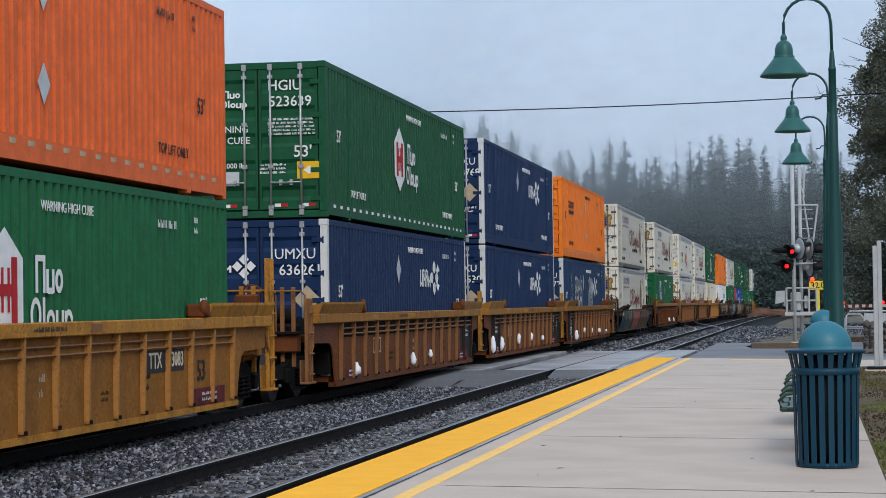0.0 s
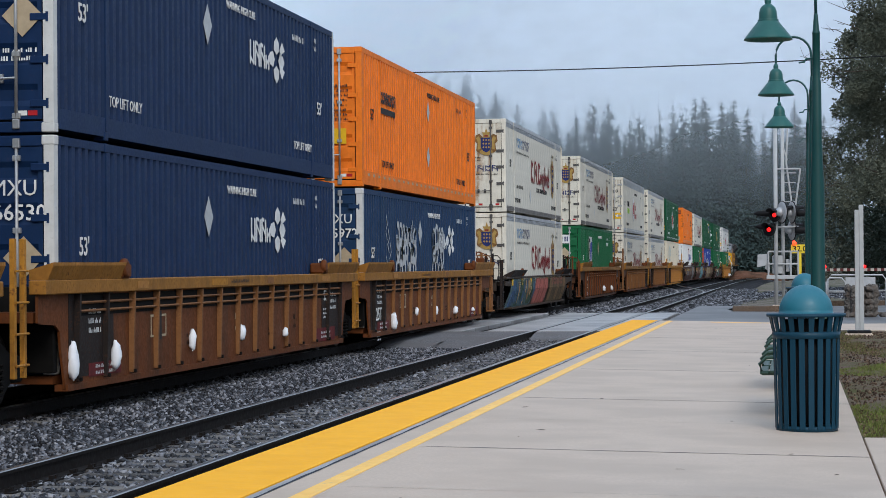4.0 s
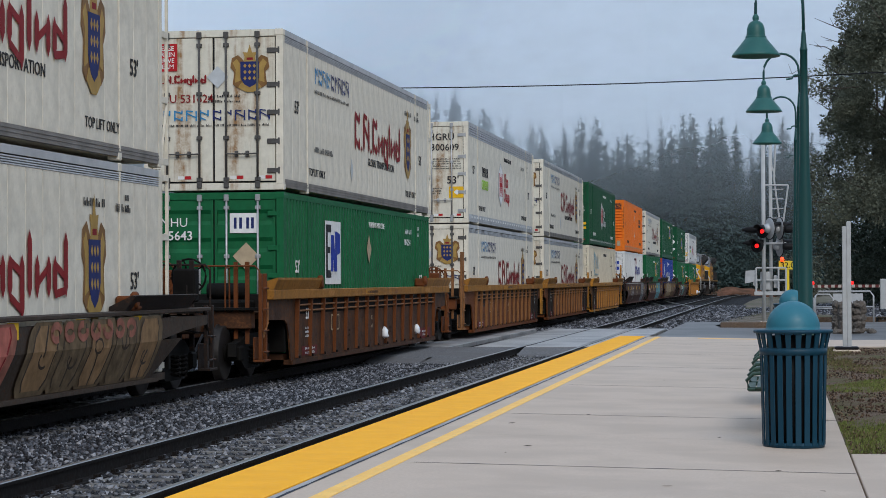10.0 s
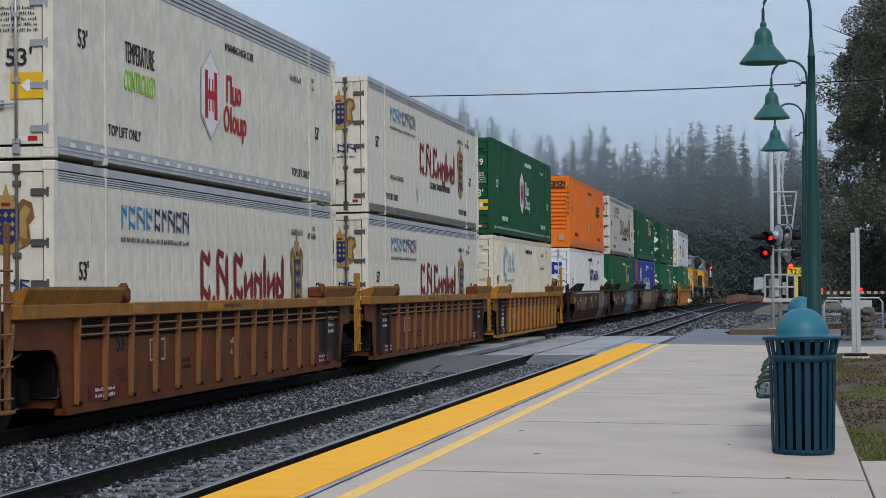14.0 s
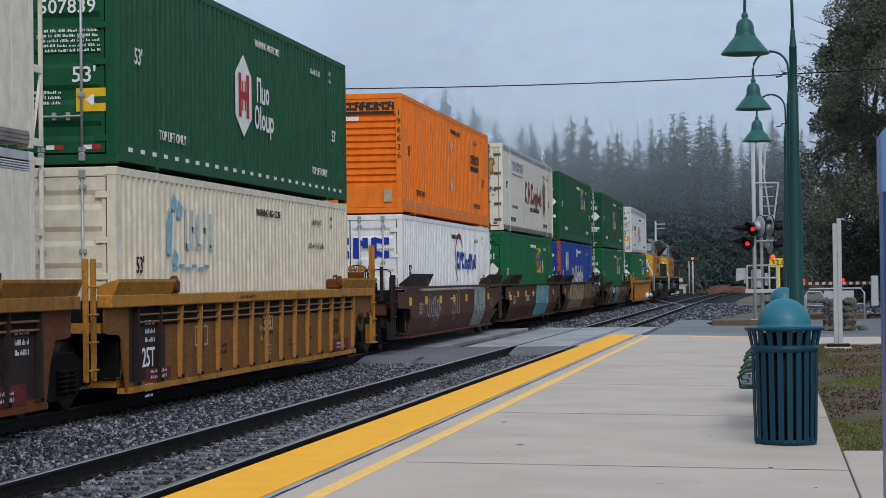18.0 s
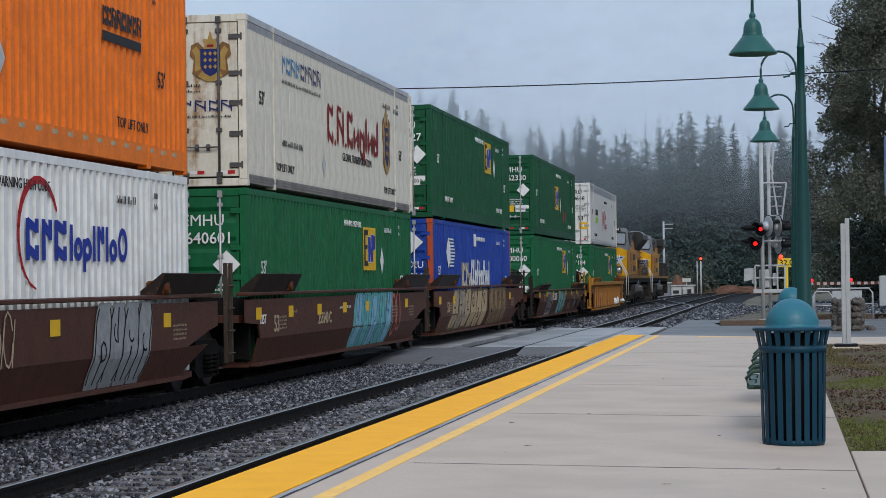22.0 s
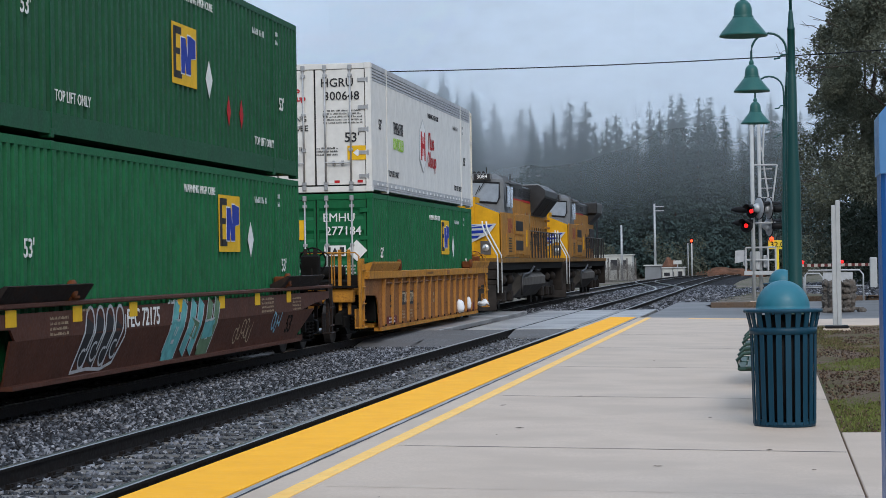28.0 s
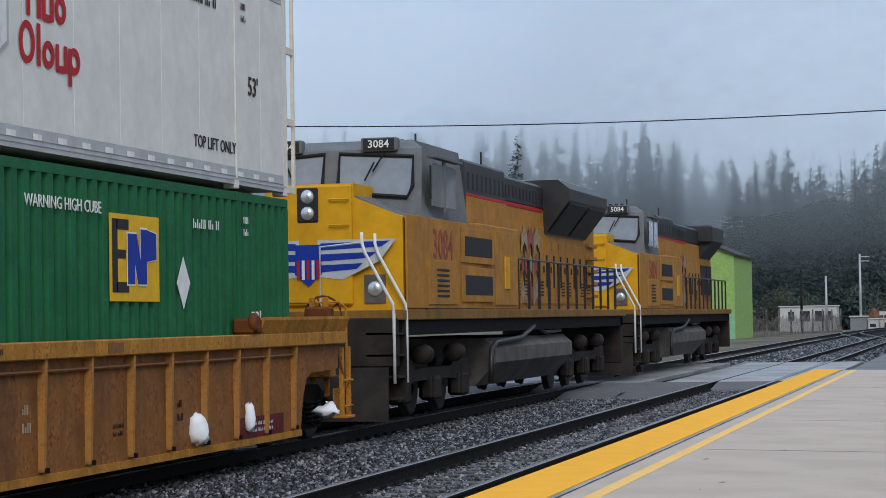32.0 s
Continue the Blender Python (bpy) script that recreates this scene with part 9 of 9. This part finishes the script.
    # fuel tank, trucks, pipes
    bm = bmesh.new()
    prism(bm, [(-1.5, 1.12), (-1.5, 0.85), (-1.1, 0.42), (1.1, 0.42), (1.5, 0.85), (1.5, 1.12), (1.3, 1.3), (-1.3, 1.3)], 7.7, 15.3, "y")
    part("fuel_tank", bm, LOCOTANK, ob, "dusty grey fuel tank")
    bm = bmesh.new()
    tube(bm, [(1.52, 7.2, 0.5), (1.52, 7.3, 1.1), (1.52, 7.7, 1.22), (1.5, 10, 1.28), (1.5, 11.2, 1.5)], 0.05, 8)
    tube(bm, [(1.35, 12.0, 1.5), (1.45, 12.6, 1.36), (1.4, 14.5, 1.38)], 0.04, 8)
    part("pipework", bm, LOCODARK, ob)
    for yc in (4.2, 18.3):
        for sx in (-1, 1):
            bm = bmesh.new()
            prism(bm, [(yc - 2.7, 0.62), (yc - 2.6, 0.95), (yc - 1.5, 1.0), (yc - 1.2, 0.86), (yc + 1.2, 0.86), (yc + 1.5, 1.0), (yc + 2.6, 0.95), (yc + 2.7, 0.62), (yc + 2.2, 0.6), (yc + 1.0, 0.66), (yc - 1.0, 0.66), (yc - 2.2, 0.6)], sx * 1.05, sx * 1.22)
            part("truck_frame", bm, LOCOTRUCK, ob, "dark three-axle truck frame")
            for d in (-2.0, 0.0, 2.0):
                bm = bmesh.new()
                slab(bm, min(sx * 1.0, sx * 1.32), max(sx * 1.0, sx * 1.32), yc + d - 0.2, yc + d + 0.2, 0.32, 0.72, 0.05)
                for e in (-0.3, 0.3):
                    slab(bm, min(sx * 1.1, sx * 1.26), max(sx * 1.1, sx * 1.26), yc + d + e - 0.08, yc + d + e + 0.08, 0.36, 0.72, 0.02)
                part("journal_box", bm, LOCOTRUCK, ob)
            if sx > 0:
                for d in (-1.1, 1.1):
                    bm = bmesh.new()
                    spun(bm, [(0.0, -0.25), (0.15, -0.25), (0.17, 0.0), (0.15, 0.2), (0.06, 0.25), (0.05, 0.5)], 14, (1.32, yc + d, 1.1), axis="y")
                    part("brake_cylinder", bm, LOCOTRUCK, ob)
        for d in (-2.0, 0.0, 2.0):
            wheelset(ob, yc + d, 0.53)
    # pilot, steps and rails at the nose
    bm = bmesh.new()
    slab(bm, -1.5, 1.5, 0.75, 1.05, 0.95, 1.7, 0.02)
    prism(bm, [(-1.5, 0.15), (1.5, 0.15), (1.45, 0.95), (-1.45, 0.95)], 0.5, 0.58, "y")
    for v in bm.verts:
        if v.co.z < 0.3:
            v.co.y -= 0.22
    part("pilot_plough", bm, LOCOTRUCK, ob, "sooty steel plough")
    for sx in (-1, 1):
        bm = bmesh.new()
        slab(bm, min(sx * 1.05, sx * 1.56), max(sx * 1.05, sx * 1.56), 1.15, 1.22, 0.45, 1.7)
        for k in range(4):
            slab(bm, min(sx * 1.05, sx * 1.56), max(sx * 1.05, sx * 1.56), 0.75, 1.2, 0.45 + k * 0.33, 0.48 + k * 0.33)
        part("steps", bm, LOCOTRUCK, ob, "sooty step well")
        for x, y in ((1.5, 0.72), (1.56, 1.24)):
            bm = bmesh.new()
            tube(bm, [(sx * x, y, 0.7), (sx * x, y, 1.75), (sx * x, y - 0.05, 1.9), (sx * (x - 0.42), y - 0.1, 2.7), (sx * (x - 0.46), y - 0.1, 2.85), (sx * (x - 0.46), y - 0.1, 3.0)], 0.025, 8)
            part("step_rail", bm, P_WHITE, ob, "white painted handrail")
        bm = bmesh.new()
        tube(bm, [(sx * 0.3, 0.85, 1.8), (sx * 0.3, 0.85, 2.8), (sx * 1.0, 0.85, 2.86)], 0.02, 6)
        part("nose_rail", bm, P_SILVER, ob)
        bm = bmesh.new()
        spun(bm, [(0.0, 1.24), (0.1, 1.24), (0.12, 1.27), (0.12, 1.34), (0.0, 1.34)], 16, (sx * 1.05, 0, 2.15), axis="y")
        part("ditch_light", bm, M_LENS, ob, "clear round ditch light")
        plate(ob, "light_plate", oblong(0.34, 0.44), LOCOTANK, pose(sx * 1.05, 1.295, 2.15), thick=0.02)
        for z in (3.15, 3.55):
            bm = bmesh.new()
            tube(bm, [(sx * 0.36, 1.22, z), (sx * 0.36, 1.16, z), (sx * 0.66, 1.16, z), (sx * 0.66, 1.22, z)], 0.015, 6)
            part("grab_iron", bm, LOCOYEL, ob)
        # wing emblem on the nose as plain feathers
        plate(ob, "wing_field", [(sx * 0.15, 2.35), (sx * 0.55, 2.3), (sx * 1.15, 2.58), (sx * 1.42, 2.92), (sx * 0.15, 2.92)][::sx], P_SILVER, pose(0, 1.215 if sx < 0 else 1.215, 0))
        for k in range(3):
            plate(ob, "wing_feather", [(sx * (0.2), 2.42 + k * 0.17), (sx * (0.78 + k * 0.2), 2.46 + k * 0.17), (sx * (0.88 + k * 0.22), 2.55 + k * 0.17), (sx * 0.2, 2.53 + k * 0.17)][::sx], P_BLUE, pose(0, 1.21, 0))
    bm = bmesh.new()
    slab(bm, -0.17, 0.17, 1.19, 1.24, 3.2, 3.74, 0.02)
    hl = part("headlight", bm, P_BLACK, ob, "twin headlight in a black housing")
    for z in (3.34, 3.6):
        bm = bmesh.new()
        spun(bm, [(0.0, 1.15), (0.09, 1.16), (0.11, 1.19), (0.11, 1.2), (0.0, 1.2)], 16, (0, 0, z), axis="y")
        part("lens", bm, M_LENS, hl)
    plate(ob, "shield_emblem", [(-0.2, 2.85), (-0.22, 2.4), (0, 2.2), (0.22, 2.4), (0.2, 2.85)], P_BLUE, pose(0, 1.2, 0))
    for k in range(5):
        plate(ob, "shield_stripe", oblong(0.045, 0.3, -0.16 + 0.08 * k, 2.46), P_RED if k % 2 == 0 else P_WHITE, pose(0, 1.195, 0))
    # walkway handrails
    for sx in (-1, 1):
        for y in [9.8 + 1.03 * k for k in range(12)]:
            bm = bmesh.new()
            slab(bm, sx * 1.5 - 0.025, sx * 1.5 + 0.025, y - 0.025, y + 0.025, 1.82, 2.78)
            part("stanchion", bm, P_BLACK, ob)
        bm = bmesh.new()
        tube(bm, [(sx * 1.5, 9.7, 2.8), (sx * 1.5, 21.2, 2.8)], 0.022, 6)
        part("handrail", bm, LOCOTANK, ob)
    bm = bmesh.new()
    slab(bm, -1.5, 1.5, 21.9, 22.2, 0.5, 1.66, 0.02)
    part("end_plate", bm, LOCOTRUCK, ob)
    for y0, y1 in ((22.2, 23.1), (0.0, 0.75)):
        bm = bmesh.new()
        slab(bm, -0.14, 0.14, y0, y1, 0.74, 1.0, 0.03)
        part("coupler", bm, CARSOOT, ob)
    TRAIN.append((ob, start, 0.0))
    return ob


loco(LOCOS[0], "3084", True)
loco(LOCOS[1], "5084", False)


def motions():
    for ob, start, dz in TRAIN:
        walk(ob, [(t, rolling(start, t, dz=dz)) for t in range(33)])
    # wheels turn with the distance rolled, a row for each eighty degrees
    for w, y, r in WHEELS:
        rows, t = [], 0.0
        while t < 32.0:
            rows.append((t, pose(0, y, r, math.degrees(gone(t) / r), 0, 0)))
            t += 2 / 30
        rows.append((32.0, pose(0, y, r, math.degrees(gone(32.0) / r), 0, 0)))
        walk(w, rows)


motions()
